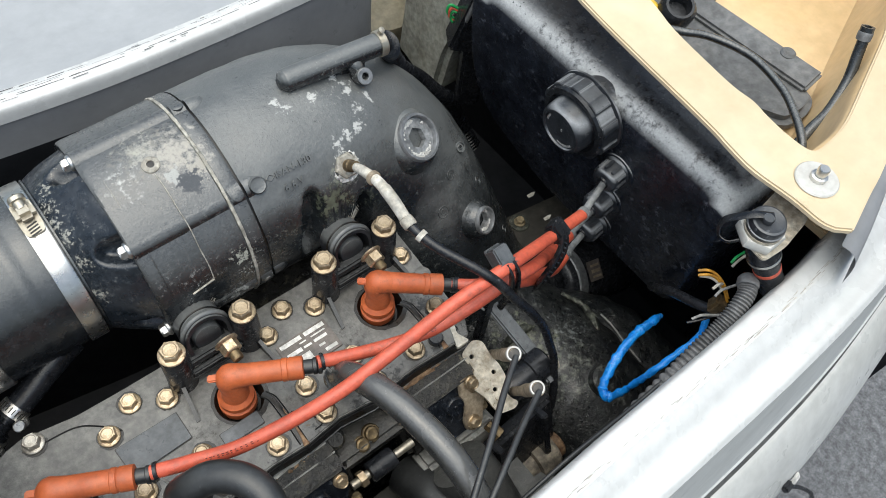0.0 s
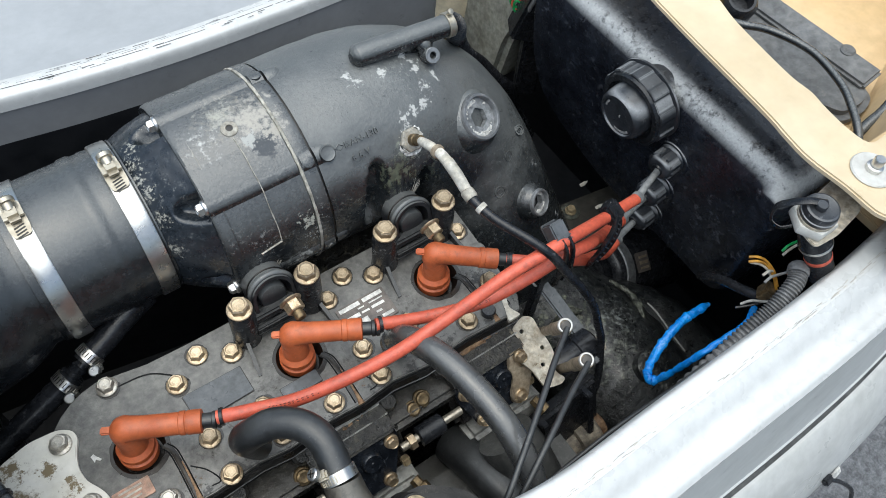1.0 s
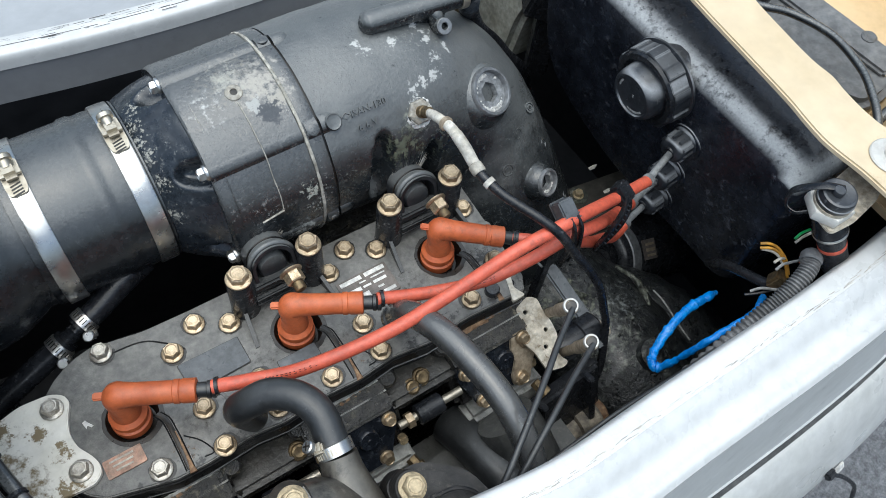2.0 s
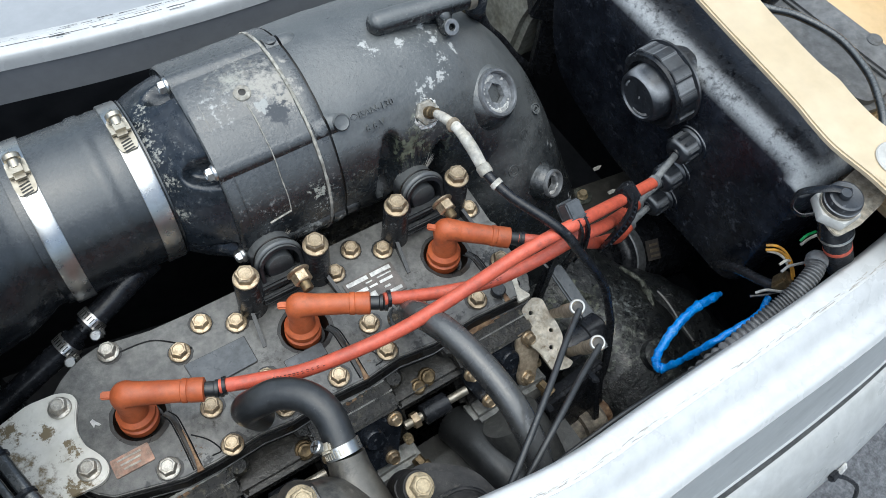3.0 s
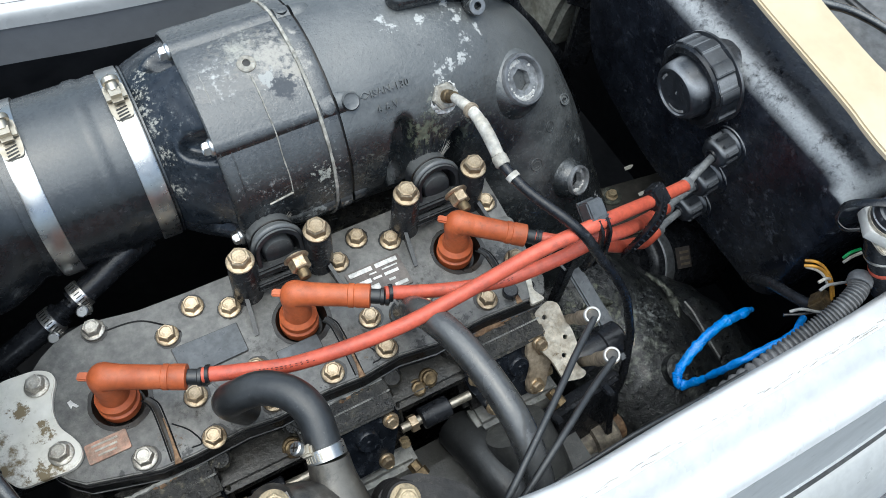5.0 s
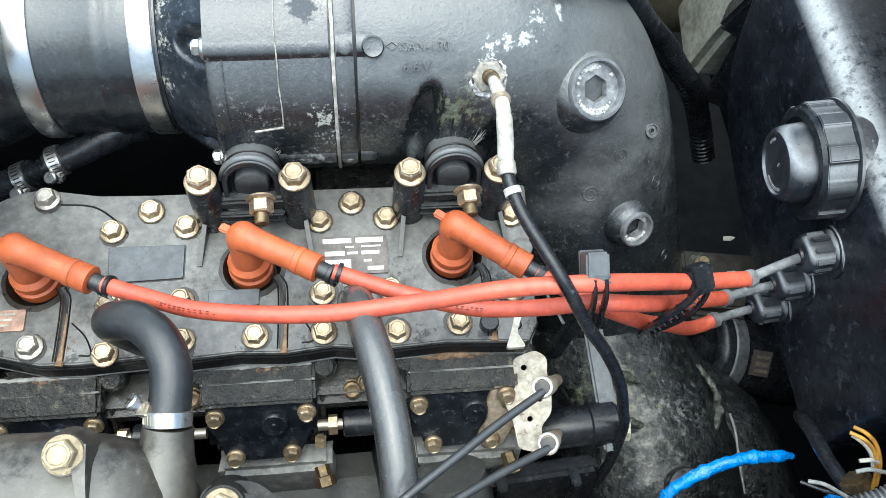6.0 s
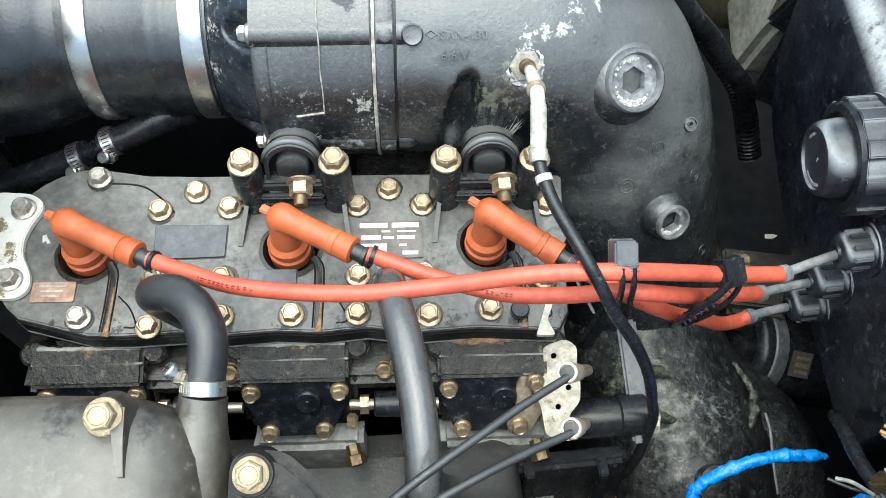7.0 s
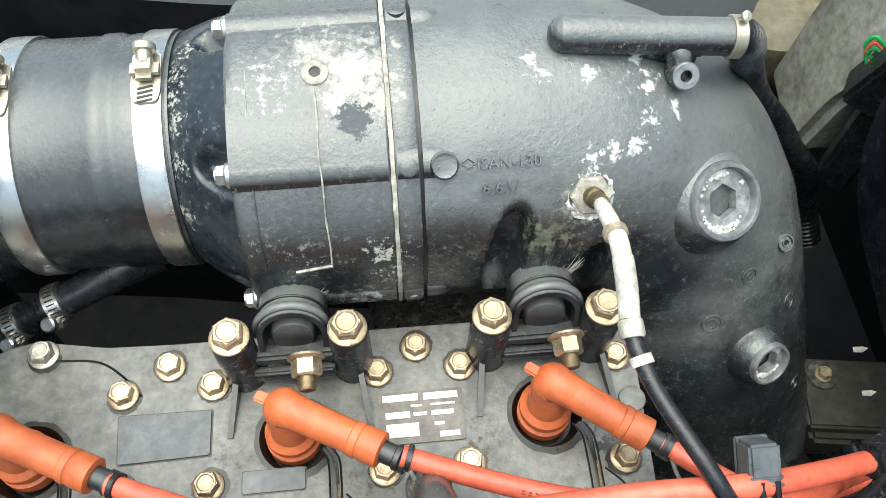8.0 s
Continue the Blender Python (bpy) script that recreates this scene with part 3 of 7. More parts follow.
part("gunwale_band", sweep(smooth_section([(0.0463, -0.0143), (0.0495, -0.035), (0.056, -0.08), (0.0625, -0.118)], 3), NEAR), M_GREYSTRIP, hull, "slightly greyer side band")
part("seam", sweep([(0.0627, -0.1185), (0.0605, -0.122), (0.0615, -0.129), (0.066, -0.131)], NEAR), M_SEAL, hull, "dark rubber seam")
part("seam_bead", sweep(smooth_section([(0.0602, -0.108), (0.0622, -0.109), (0.0622, -0.111), (0.0605, -0.112)], 2), NEAR), M_WHITE, hull, "white seam bead")
part("flange", sweep(smooth_section([(0.066, -0.1313), (0.071, -0.134), (0.084, -0.152), (0.098, -0.185), (0.1035, -0.205), (0.1035, -0.212), (0.098, -0.222), (0.085, -0.26), (0.07, -0.33), (0.05, -0.44)], 4), NEAR), M_FLANGE, hull, "dirty white lower flange")
marks = bmesh.new()
for k in range(8, len(NEAR) - 1):
    d = (NEAR[k + 1] - NEAR[k]).normalized()
    out = Vector((d.y, -d.x, 0))
    for j in range(5):
        if random.random() < 0.75:
            a = NEAR[k].lerp(NEAR[k + 1], j / 5 + random.uniform(0, 0.1)) + out * (0.0115 + random.uniform(-0.0013, 0.0013)) + Vector((0, 0, 0.0001))
            tube([a, a + d * random.uniform(0.002, 0.0065) + out * random.uniform(-0.0005, 0.0005)], random.uniform(0.00008, 0.00027), 5, 1, smooth=False, bm=marks)
part("grime_line", marks, M_CRACK, hull, "broken brown grime line along the lip")
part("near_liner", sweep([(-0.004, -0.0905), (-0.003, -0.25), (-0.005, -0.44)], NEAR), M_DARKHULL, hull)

FAR = glide([(0.50, 0.54, 0.87), (0.44, 0.44, 0.87), (0.39, 0.33, 0.87), (0.362, 0.25, 0.87), (0.338, 0.207, 0.87), (0.30, 0.191, 0.87), (0.25, 0.188, 0.87), (0.176, 0.188, 0.87), (0.097, 0.191, 0.87), (0.022, 0.199, 0.87), (-0.05, 0.211, 0.87), (-0.15, 0.226, 0.87), (-0.5, 0.265, 0.87)], 6)
part("far_lip", sweep(smooth_section([(0.0, -0.012), (0.001, -0.003), (0.004, 0.0), (0.012, 0.0015), (0.018, 0.0)], 4), FAR), M_WHITE, hull, "white chalky rim")
scuffs = bmesh.new()
for k in range(20, len(FAR) - 4):
    d = (FAR[k + 1] - FAR[k]).normalized()
    out = Vector((d.y, -d.x, 0))
    for j in range(9):
        a = FAR[k].lerp(FAR[k + 1], random.random()) + out * random.choice((0.0085, 0.0125, random.uniform(0.005, 0.016))) + Vector((0, 0, 0.0013))
        tube([a, a + d * random.uniform(0.002, 0.012)], random.uniform(0.0001, 0.00028), 5, 1, smooth=False, bm=scuffs)
part("scuff_line", scuffs, M_CORRUGATED, hull, "grey scuffs along the rim")
part("far_deck", sweep(smooth_section([(0.018, -0.0003), (0.028, -0.004), (0.12, -0.014), (0.4, -0.02)], 3), FAR), M_DECK, hull, "grey deck beyond the rim")
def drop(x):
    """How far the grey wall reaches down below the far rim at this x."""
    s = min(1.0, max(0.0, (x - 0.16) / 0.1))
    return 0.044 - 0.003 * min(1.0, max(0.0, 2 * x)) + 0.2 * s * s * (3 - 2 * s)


# below the grey wall, shade behind the pipe is put into a black strip
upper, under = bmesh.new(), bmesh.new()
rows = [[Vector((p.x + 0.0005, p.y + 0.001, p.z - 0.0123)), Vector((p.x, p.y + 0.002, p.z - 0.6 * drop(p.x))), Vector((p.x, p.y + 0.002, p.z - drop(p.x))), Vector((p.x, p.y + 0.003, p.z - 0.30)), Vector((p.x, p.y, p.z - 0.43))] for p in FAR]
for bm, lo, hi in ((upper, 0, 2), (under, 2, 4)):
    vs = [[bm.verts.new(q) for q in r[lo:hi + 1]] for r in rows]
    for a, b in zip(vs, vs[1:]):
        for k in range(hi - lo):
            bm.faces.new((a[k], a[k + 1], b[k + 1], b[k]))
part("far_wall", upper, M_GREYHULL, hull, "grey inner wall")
part("far_liner", under, M_DARKHULL, hull, "lower wall with the shade behind the pipe in its black")
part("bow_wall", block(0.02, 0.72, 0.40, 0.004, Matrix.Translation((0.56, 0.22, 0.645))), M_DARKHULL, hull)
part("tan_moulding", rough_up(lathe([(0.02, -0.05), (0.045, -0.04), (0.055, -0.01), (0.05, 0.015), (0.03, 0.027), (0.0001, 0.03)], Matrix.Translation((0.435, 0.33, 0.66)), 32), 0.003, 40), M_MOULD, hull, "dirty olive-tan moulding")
part("bilge", block(1.3, 0.74, 0.02, 0, Matrix.Translation((0.25, 0.12, 0.44))), M_DARKHULL, hull, "near-black bilge floor")
keel = bmesh.new()
ring_skin(keel, [[Vector((x, 0.10 + w * y, z)) for y, z in ((-0.36, 0.43), (-0.33, 0.30), (-0.22, 0.12), (0.0, 0.0), (0.22, 0.12), (0.33, 0.30), (0.36, 0.43))] for x, w in ((-0.38, 1.0), (0.2, 1.0), (0.5, 0.9), (0.75, 0.65), (0.9, 0.35))])
part("bottom", keel, M_FLANGE, hull)
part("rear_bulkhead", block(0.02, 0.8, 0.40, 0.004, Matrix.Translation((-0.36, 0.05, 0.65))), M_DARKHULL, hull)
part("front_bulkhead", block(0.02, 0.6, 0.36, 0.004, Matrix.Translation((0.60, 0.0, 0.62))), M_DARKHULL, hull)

# small rubber bump and cable clip on the outer flange
clip_thing = thing("cable_clip", (0.375, -0.308, 0.67), "black wire end with a white tag on the hull flange", "clip")
part("tag", block(0.013, 0.006, 0.002, 0.0005, facing((0.3835, -0.308, 0.676), (0.1, -0.8, 0.6))), M_LABELWHITE, clip_thing, "white tag")
part("plug", block(0.010, 0.007, 0.006, 0.0015, facing((0.3735, -0.3075, 0.677), (0.1, -0.8, 0.6))), M_PLASTIC, clip_thing)
part("wire", tube([(0.374, -0.308, 0.678), (0.385, -0.315, 0.671), (0.398, -0.326, 0.655), (0.404, -0.335, 0.63)], 0.0018), M_PLASTIC, clip_thing)
solo("rubber_bump", lathe([(0.0075, -0.002), (0.0072, 0.002), (0.004, 0.0036), (0.0005, 0.004)], facing((0.3678, -0.2895, 0.6850), (0, -0.8, 0.6))), M_WHITE, "white round plug on the hull flange", "plug")

# ---------- grey panel at the stern side of the bay ----------
panel = thing("hatch_panel", (-0.30, 0.02, 0.86), "light grey moulded panel with a rounded edge", "panel")
edge = round_outline([(-0.40, -0.10), (-0.20, -0.10), (-0.137, -0.077), (-0.104, -0.051), (-0.0875, -0.010), (-0.0805, 0.020), (-0.085, 0.048), (-0.12, 0.085), (-0.40, 0.11)], 0.016, 6)
part("shell", prism(edge, 0.914, 0.925, bevel=0.004), M_GREYHULL, panel)
part("rim", prism([(x - 0.012, y * 0.9) for x, y in edge], 0.897, 0.9135, bevel=0.003), M_RUBBER, panel, "black rubber rim")
part("foot", block(0.06, 0.1, 0.10, 0.004, Matrix.Translation((-0.35, -0.02, 0.847))), M_RUBBER, panel)

# ---------- fasteners shared by many things ----------
def hex_bolt(af=0.0096, flange=0.0070, tall=0.0062, dish=True):
    """A flanged hexagon bolt standing on its origin."""
    bm = lathe([(flange * 0.96, -0.0004), (flange, 0.0006), (flange * 0.98, 0.0013), (af * 0.6, 0.0021)], seg=28)
    r = af / math.sqrt(3)
    lathe([(r, 0.0018), (r, tall - 0.0008), (r * 0.88, tall)], bm=bm, sides=6)
    if dish:
        lathe([(r * 0.80, tall - 0.0004), (r * 0.78, tall + 0.0005), (r * 0.66, tall + 0.0006), (r * 0.58, tall + 0.0001), (r * 0.2, tall + 0.00005)], bm=bm, seg=20)
    return finish(bm)


BOLT = hex_bolt()
BOLT_BIG = hex_bolt(0.0118, 0.0086, 0.0072)
BOLT_SMALL = hex_bolt(0.0076, 0.0054, 0.0054)


_made = {}


def bolt(at, d, parent, mesh=BOLT, material=None, name="bolt", label="", spin=None):
    key = (mesh.name, (material or M_BOLT).name)
    if key not in _made:
        _made[key] = mesh.copy()
        _made[key].materials.append(material or M_BOLT)
    mesh = _made[key]
    m = facing(at, d) @ pose(0, 0, 0, 0, 0, random.uniform(0, 60) if spin is None else spin)
    return part(name, mesh, material or M_BOLT, parent, label, m)


# ---------- cylinder head ----------
TOP = 0.797
PLUGS = [(-0.0585, -0.0375), (0.0555, -0.0365), (0.168, -0.0355)]
head = thing("cylinder_head", (0.06, -0.04, 0.7), "dusty grey-black cast cylinder head with brass-coloured bolts", "cylinder head")
left_round = disc(-0.058, -0.034, 0.054, 14, 95, 235)
outline = [(0.217, 0.009)] + [(0.19, 0.012), (0.0, 0.013), (-0.03, 0.014)] + left_round + [(-0.05, -0.089), (-0.03, -0.0895), (0.0, -0.088), (0.02, -0.0905), (0.05, -0.0885), (0.075, -0.09), (0.1, -0.0875), (0.125, -0.091), (0.16, -0.089), (0.205, -0.0915), (0.212, -0.08)]
wells = [disc(x + 0.001, y - 0.001, 0.0165, 28)[::-1] for x, y in PLUGS]
def grown(g):
    """The head's outline pushed outwards by g metres."""
    pts = [Vector((*p, 0)) for p in outline]
    out = []
    for i, p in enumerate(pts):
        t = pts[(i + 1) % len(pts)] - pts[i - 1]
        n = Vector((t.y, -t.x, 0)).normalized()
        if n.dot(p - Vector((0.07, -0.038, 0))) < 0:
            n = -n
        out.append((p.x + g * n.x, p.y + g * n.y))
    return out


part("casting", prism(grown(-0.0012), TOP - 0.005, TOP, wells, bevel=0.0016), M_HEAD, head)
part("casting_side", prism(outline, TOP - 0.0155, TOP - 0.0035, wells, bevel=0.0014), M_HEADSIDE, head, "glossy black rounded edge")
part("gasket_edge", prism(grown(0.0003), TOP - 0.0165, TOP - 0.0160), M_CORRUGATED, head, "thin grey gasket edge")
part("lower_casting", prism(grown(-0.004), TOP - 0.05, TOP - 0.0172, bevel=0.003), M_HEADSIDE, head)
for (x, y), _ in zip(PLUGS, range(3)):
    rim = [(x + 0.001 + math.cos(radians(a)) * r, y - 0.001 + math.sin(radians(a)) * r) for a in range(0, 360, 9) for r in (0.0182 + 0.0009 * noise.noise(Vector((x * 90 + a * 0.06, 0, 0))) + 0.0012 * max(0.0, math.cos(radians(a + 60))),)]
    part("oil_ring", prism(rim, TOP - 0.0005, TOP + 0.0002, [disc(x + 0.001, y - 0.001, 0.0160, 28)[::-1]]), M_WELL, head, "black oily rim of the plug well")
    part("well", lathe([(0.0163, TOP - 0.0005), (0.0145, TOP - 0.004), (0.0125, TOP - 0.011), (0.006, TOP - 0.0115), (0.0001, TOP - 0.0115)], Matrix.Translation((x + 0.001, y - 0.001, 0)), caps=False), M_WELL, head, "oily dark plug well")
    # narrow drain groove with rust, bordered by fine ridges
    gx = x + 0.0178
    line = [(x + 0.0140, y - 0.0070), (gx - 0.0006, y - 0.0130), (gx, y - 0.022), (gx, y - 0.034), (gx - 0.0004, -0.0865)]
    part("drain_channel", tube([(a, b, TOP - 0.0002) for a, b in line], 0.0019, 10, 6, flat=-0.3), M_WELL, head, "oily black drain channel")
    part("rust_streak", tube([(gx + 0.0014, -0.060, TOP + 0.0003), (gx + 0.0015, -0.070, TOP + 0.0003), (gx + 0.0011, -0.081, TOP + 0.0004), (gx + 0.0005, -0.0892, TOP + 0.0001)], [0.0003, 0.0007, 0.0010, 0.0022], 8, 6, flat=-0.5), M_RUSTY, head, "rust streak in the channel")
    for s in (-0.0024, 0.0026):
        part("ridge", tube([(a + s, b, TOP) for a, b in line], 0.0005, 6, 6), M_HEADSIDE, head)
    part("ridge", tube([(gx + 0.0045, y - 0.028, TOP), (gx + 0.012, y - 0.036, TOP), (gx + 0.016, y - 0.046, TOP), (gx + 0.010, -0.084, TOP)], 0.0005, 6, 6), M_HEADSIDE, head)
part("ridge", tube([(-0.06, 0.008, TOP), (-0.035, 0.006, TOP), (-0.022, -0.002, TOP), (-0.012, -0.013, TOP)], 0.0006, 6, 6), M_HEADSIDE, head)
HEAD_BOLTS = [(-0.058, 0.011), (-0.02, -0.012), (0.0, 0.0), (0.02, -0.011), (0.094, -0.011), (0.1125, 0.0), (0.132, -0.011), (0.2045, -0.0125),
              (-0.0556, -0.078), (-0.0175, -0.0843), (-0.0182, -0.056), (0.0195, -0.056), (0.021, -0.079), (0.059, -0.079), (0.095, -0.079), (0.095, -0.056), (0.132, -0.056), (0.134, -0.081), (0.168, -0.078), (0.2, -0.06)]
for x, y in HEAD_BOLTS:
    bolt((x, y, TOP), (0, 0, 1), head, BOLT, M_BOLTZINC if x < -0.03 else M_BOLT)
    # uneven dark ring paints the bolt's contact shadow along with grime
    lean = random.uniform(0, 360)
    shade_outline = [(x + math.cos(radians(a)) * r, min(0.0105, max(-0.0865, y + math.sin(radians(a)) * r))) for a in range(0, 360, 12) for r in (0.0072 * random.uniform(1.0, 1.12) + 0.0012 * max(0, math.cos(radians(a - lean))),)]
    part("oil_ring", prism(shade_outline, TOP - 0.0005, TOP + 0.0002), M_WELL, head, "grime and painted contact shadow round the bolt")
part("rubber_disc", lathe([(0.0062, 0), (0.006, 0.0016), (0.0056, 0.0018), (0.0002, 0.0016)], Matrix.Translation((0.2085, -0.034, TOP))), M_HEAD, head)
part("core_plug", lathe([(0.0052, 0), (0.0052, 0.004), (0.0045, 0.0048), (0.0002, 0.0048)], Matrix.Translation((0.184, -0.08, TOP))), M_PLASTIC, head, "black round stopper")
# wider near-black plates paint a shadow outline round the two plates
part("grime_line", prism(round_outline([(-0.0217, -0.0213), (0.0202, -0.0218), (0.0202, -0.0232), (0.0202, -0.0432), (-0.0202, -0.0442)], 0.001, 2), TOP - 0.0005, TOP + 0.00025), M_WELL, head)
part("grime_line", prism(round_outline([(0.0334, -0.0509), (0.0611, -0.0509), (0.0611, -0.0614), (0.0334, -0.0614)], 0.001, 2), TOP - 0.0005, TOP + 0.00025), M_WELL, head)
part("blank_plate", prism(round_outline([(-0.021, -0.022), (0.0195, -0.0225), (0.0195, -0.0425), (-0.0195, -0.0435)], 0.001, 2), TOP + 0.0002, TOP + 0.0012), M_PLATE, head, "blank grey plate")
part("small_plate", prism(round_outline([(0.034, -0.0515), (0.0605, -0.0515), (0.0605, -0.0608), (0.034, -0.0608)], 0.001, 2), TOP + 0.0002, TOP + 0.001), M_PLATE, head, "small stamped plate")
part("worn_label", prism(round_outline([(-0.0835, -0.0565), (-0.0600, -0.0565), (-0.0600, -0.0685), (-0.0835, -0.0685)], 0.001, 2), TOP + 0.0002, TOP + 0.0012), M_LABELRED, head, "worn reddish label")
for k in range(3):
    part("label_line", block(0.0145 - 0.002 * k, 0.0012, 0.0003, 0, Matrix.Translation((-0.0725, -0.059 - 0.0031 * k, TOP + 0.00135))), M_SALTY, head)
label = part("maker_label", prism(round_outline([(0.0935, -0.0215), (0.1315, -0.0215), (0.1315, -0.0455), (0.0935, -0.0455)], 0.001, 2), TOP + 0.0002, TOP + 0.001), M_LABELDARK, head, "dark foil label with white printed bars")
for x0, x1, y, w in [(0.0955, 0.1115, -0.0245, 0.0032), (0.114, 0.1295, -0.0245, 0.0032), (0.108, 0.113, -0.0285, 0.001), (0.117, 0.128, -0.0285, 0.001), (0.0965, 0.1075, -0.0325, 0.003), (0.109, 0.115, -0.0325, 0.0016),
                     (0.117, 0.127, -0.0325, 0.0022), (0.0965, 0.111, -0.0395, 0.0062), (0.118, 0.1225, -0.0375, 0.0016), (0.12, 0.129, -0.0425, 0.0026)]:
    part("printed_bar", block(x1 - x0, w, 0.0003, 0, Matrix.Translation(((x0 + x1) / 2, y, TOP + 0.0012))), M_LABELWHITE, label)

solo("paint_chip", prism([(-0.0843, -0.0270), (-0.0822, -0.0262), (-0.0812, -0.0285), (-0.0790, -0.0318), (-0.0806, -0.0322), (-0.0822, -0.0300), (-0.0835, -0.0318)], TOP + 0.0002, TOP + 0.0007), M_LABELWHITE, "torn scrap of white paint on the head", "paint chip")

# cream plate bolted over the end of the head
cream = thing("end_plate", (-0.11, -0.035, TOP), "steel plate with peeling cream paint bolted to the head", "bracket")
shape = [(-0.132, -0.0045), (-0.112, 0.0005), (-0.094, -0.001), (-0.0865, -0.006), (-0.0855, -0.013), (-0.0895, -0.02), (-0.0925, -0.03), (-0.0915, -0.041), (-0.0865, -0.0495), (-0.084, -0.056), (-0.0845, -0.063), (-0.0905, -0.0675), (-0.119, -0.0655), (-0.136, -0.04)]
part("plate", prism(round_outline(shape, 0.004, 3), TOP + 0.0003, TOP + 0.0045, bevel=0.0006), M_PEEL, cream)
for p in ((-0.0944, -0.0566), (-0.0957, -0.0119)):
    bolt((*p, TOP + 0.0048), (0, 0, 1), cream, BOLT, M_BOLTZINC)

# ---------- posts and hooks that carry the exhaust ----------
def carrier(dx):
    c = thing("exhaust_carrier", (0.0595 + dx, -0.004, TOP), "black cast carrier with a ribbed rubber hook between two bolted posts", "bracket", "exhaust carriers on the head")
    for x in (0.0345, 0.0835):
        post = part("post", lathe([(0.0098, TOP), (0.0092, TOP + 0.006), (0.0088, TOP + 0.036), (0.0078, TOP + 0.0385), (0.0001, TOP + 0.0385)], Matrix.Translation((x + dx, -0.0055, 0)), 24), M_LEG, c)
        bolt((x + dx, -0.0055, TOP + 0.0388), (0, 0, 1), post, BOLT_BIG)
        s = -1 if x < 0.06 else 1
        for k, (ex, ey) in enumerate(((0.0, -0.031), (0.0, 0.0))):
            if k == 0:
                a = Vector((x + dx + s * 0.003, -0.012, TOP))
                b = Vector((x + dx + s * 0.0065, -0.036, TOP))
                fin = bmesh.new()
                w = Vector((0.0013, 0, 0))
                lo = [fin.verts.new(p) for p in (a - w, b - w, a - w + Vector((0, 0, 0.009)), b - w + Vector((0, 0, 0.001)))]
                hi = [fin.verts.new(p) for p in (a + w, b + w, a + w + Vector((0, 0, 0.009)), b + w + Vector((0, 0, 0.001)))]
                for f in ((lo[0], lo[1], lo[3], lo[2]), (hi[0], hi[2], hi[3], hi[1]), (lo[2], lo[3], hi[3], hi[2]), (lo[1], hi[1], hi[3], lo[3]), (lo[0], lo[2], hi[2], hi[0])):
                    fin.faces.new(f)
                part("fin", fin, M_LEG, c)
    part("crossbar", block(0.046, 0.0075, 0.008, 0.0015, Matrix.Translation((0.059 + dx, -0.006, TOP + 0.0195))), M_LEG, c)
    for z in (0.008, 0.014):
        part("bar", block(0.036, 0.004, 0.003, 0.001, Matrix.Translation((0.058 + dx, -0.0115, TOP + z))), M_LEG, c)
    # hook: a ribbed rubber band over a hollow upright lug that leans back
    m = Matrix.Translation((0.0595 + dx, -0.006, TOP + 0.022)) @ pose(0, 0, 0, 90 - 16, 0, 0) @ Matrix.Diagonal((0.84, 0.84, 0.84, 1))
    outer = [(0.0178, -0.008)] + disc(0, 0.0125, 0.0178, 20, 4, 176) + [(-0.0178, -0.008)]
    inner = [(0.0150, -0.004)] + disc(0, 0.0118, 0.0150, 20, 4, 176) + [(-0.0150, -0.004)]
    part("hook", prism(outer, -0.022, 0.001, [inner[::-1]], bevel=0.0012, m=m), M_DOME, c)
    part("hook_back", prism([(x * 1.02, y * 1.01) for x, y in inner], -0.022, -0.0125, m=m), M_DOME, c)
    # the drum's paler top is light put into its tint, with dust
    part("drum", lathe([(0.0118, -0.013), (0.0118, -0.0045), (0.0105, -0.0022), (0.0070, -0.0012), (0.0001, -0.0010)], m @ Matrix.Translation((0, 0.0075, 0)), 28), M_DOME, c, "rounded drum inside the hook, dust and top light in its colour")
    for z, w in ((-0.0035, 0.0022),):
        part("rib", tube([m @ Vector((q[0] * 1.01, 0.0125 + (q[1] - 0.0125) * 1.01, z)) for q in outer[1:-1]], w, 10, 1, smooth=False), M_DOME, c)
    part("groove", tube([m @ Vector((q[0] * 1.004, 0.0125 + (q[1] - 0.0125) * 1.004, -0.0105)) for q in outer[1:-1]], 0.0007, 8, 1, smooth=False), M_WELL, c)
    # salted cast web that fans out from the hook over the pipe
    web, rings, reach = bmesh.new(), [], 0.0727 if dx == 0 else 0.0723
    for k in range(13):
        u = k / 12
        angle, wide = 100 - (26 if dx else 17) * u, 0.0075 + 0.003 * u * u
        xs = [wide * (2 * j / 28 - 1) for j in range(29)]
        high = [0.0022 * (1 - u) ** 0.7 * (0.5 + 0.5 * math.cos(x / wide * 12.6)) * (1 - (x / wide) ** 4) for x in xs]
        lean = 0.004 * u if dx else -0.001
        at = [(x + 0.0605 + dx + lean, reach + h - 0.0006) for x, h in zip(xs, high)] + [(x + 0.0605 + dx + lean, reach - 0.004) for x in xs[::-1]]
        rings.append([Vector((x, 0.0882 - r * math.sin(radians(angle)), 0.835 + r * math.cos(radians(angle)))) for x, r in at])
    ring_skin(web, rings)
    part("web", rough_up(web, 0.0007, 420), M_LEG, c, "cast web between hook and pipe")
    hairs = bmesh.new()
    for k in range(44):
        u0, x0 = random.uniform(0.0, 0.25), random.uniform(-0.0105, 0.0125)
        u1, spread = u0 + random.uniform(0.12, 0.42), 1 + random.uniform(0.2, 0.6)
        ends = []
        for u, f in ((u0, 1.0), ((u0 + u1) / 2, (1 + spread) / 2), (u1, spread)):
            turn = radians(100 - (30 if dx else 17) * u)
            ends.append(Vector((0.0605 + dx + x0 * f + (0.004 * u if dx else -0.001), 0.0882 - (reach + 0.0002) * math.sin(turn), 0.835 + (reach + 0.0002) * math.cos(turn))))
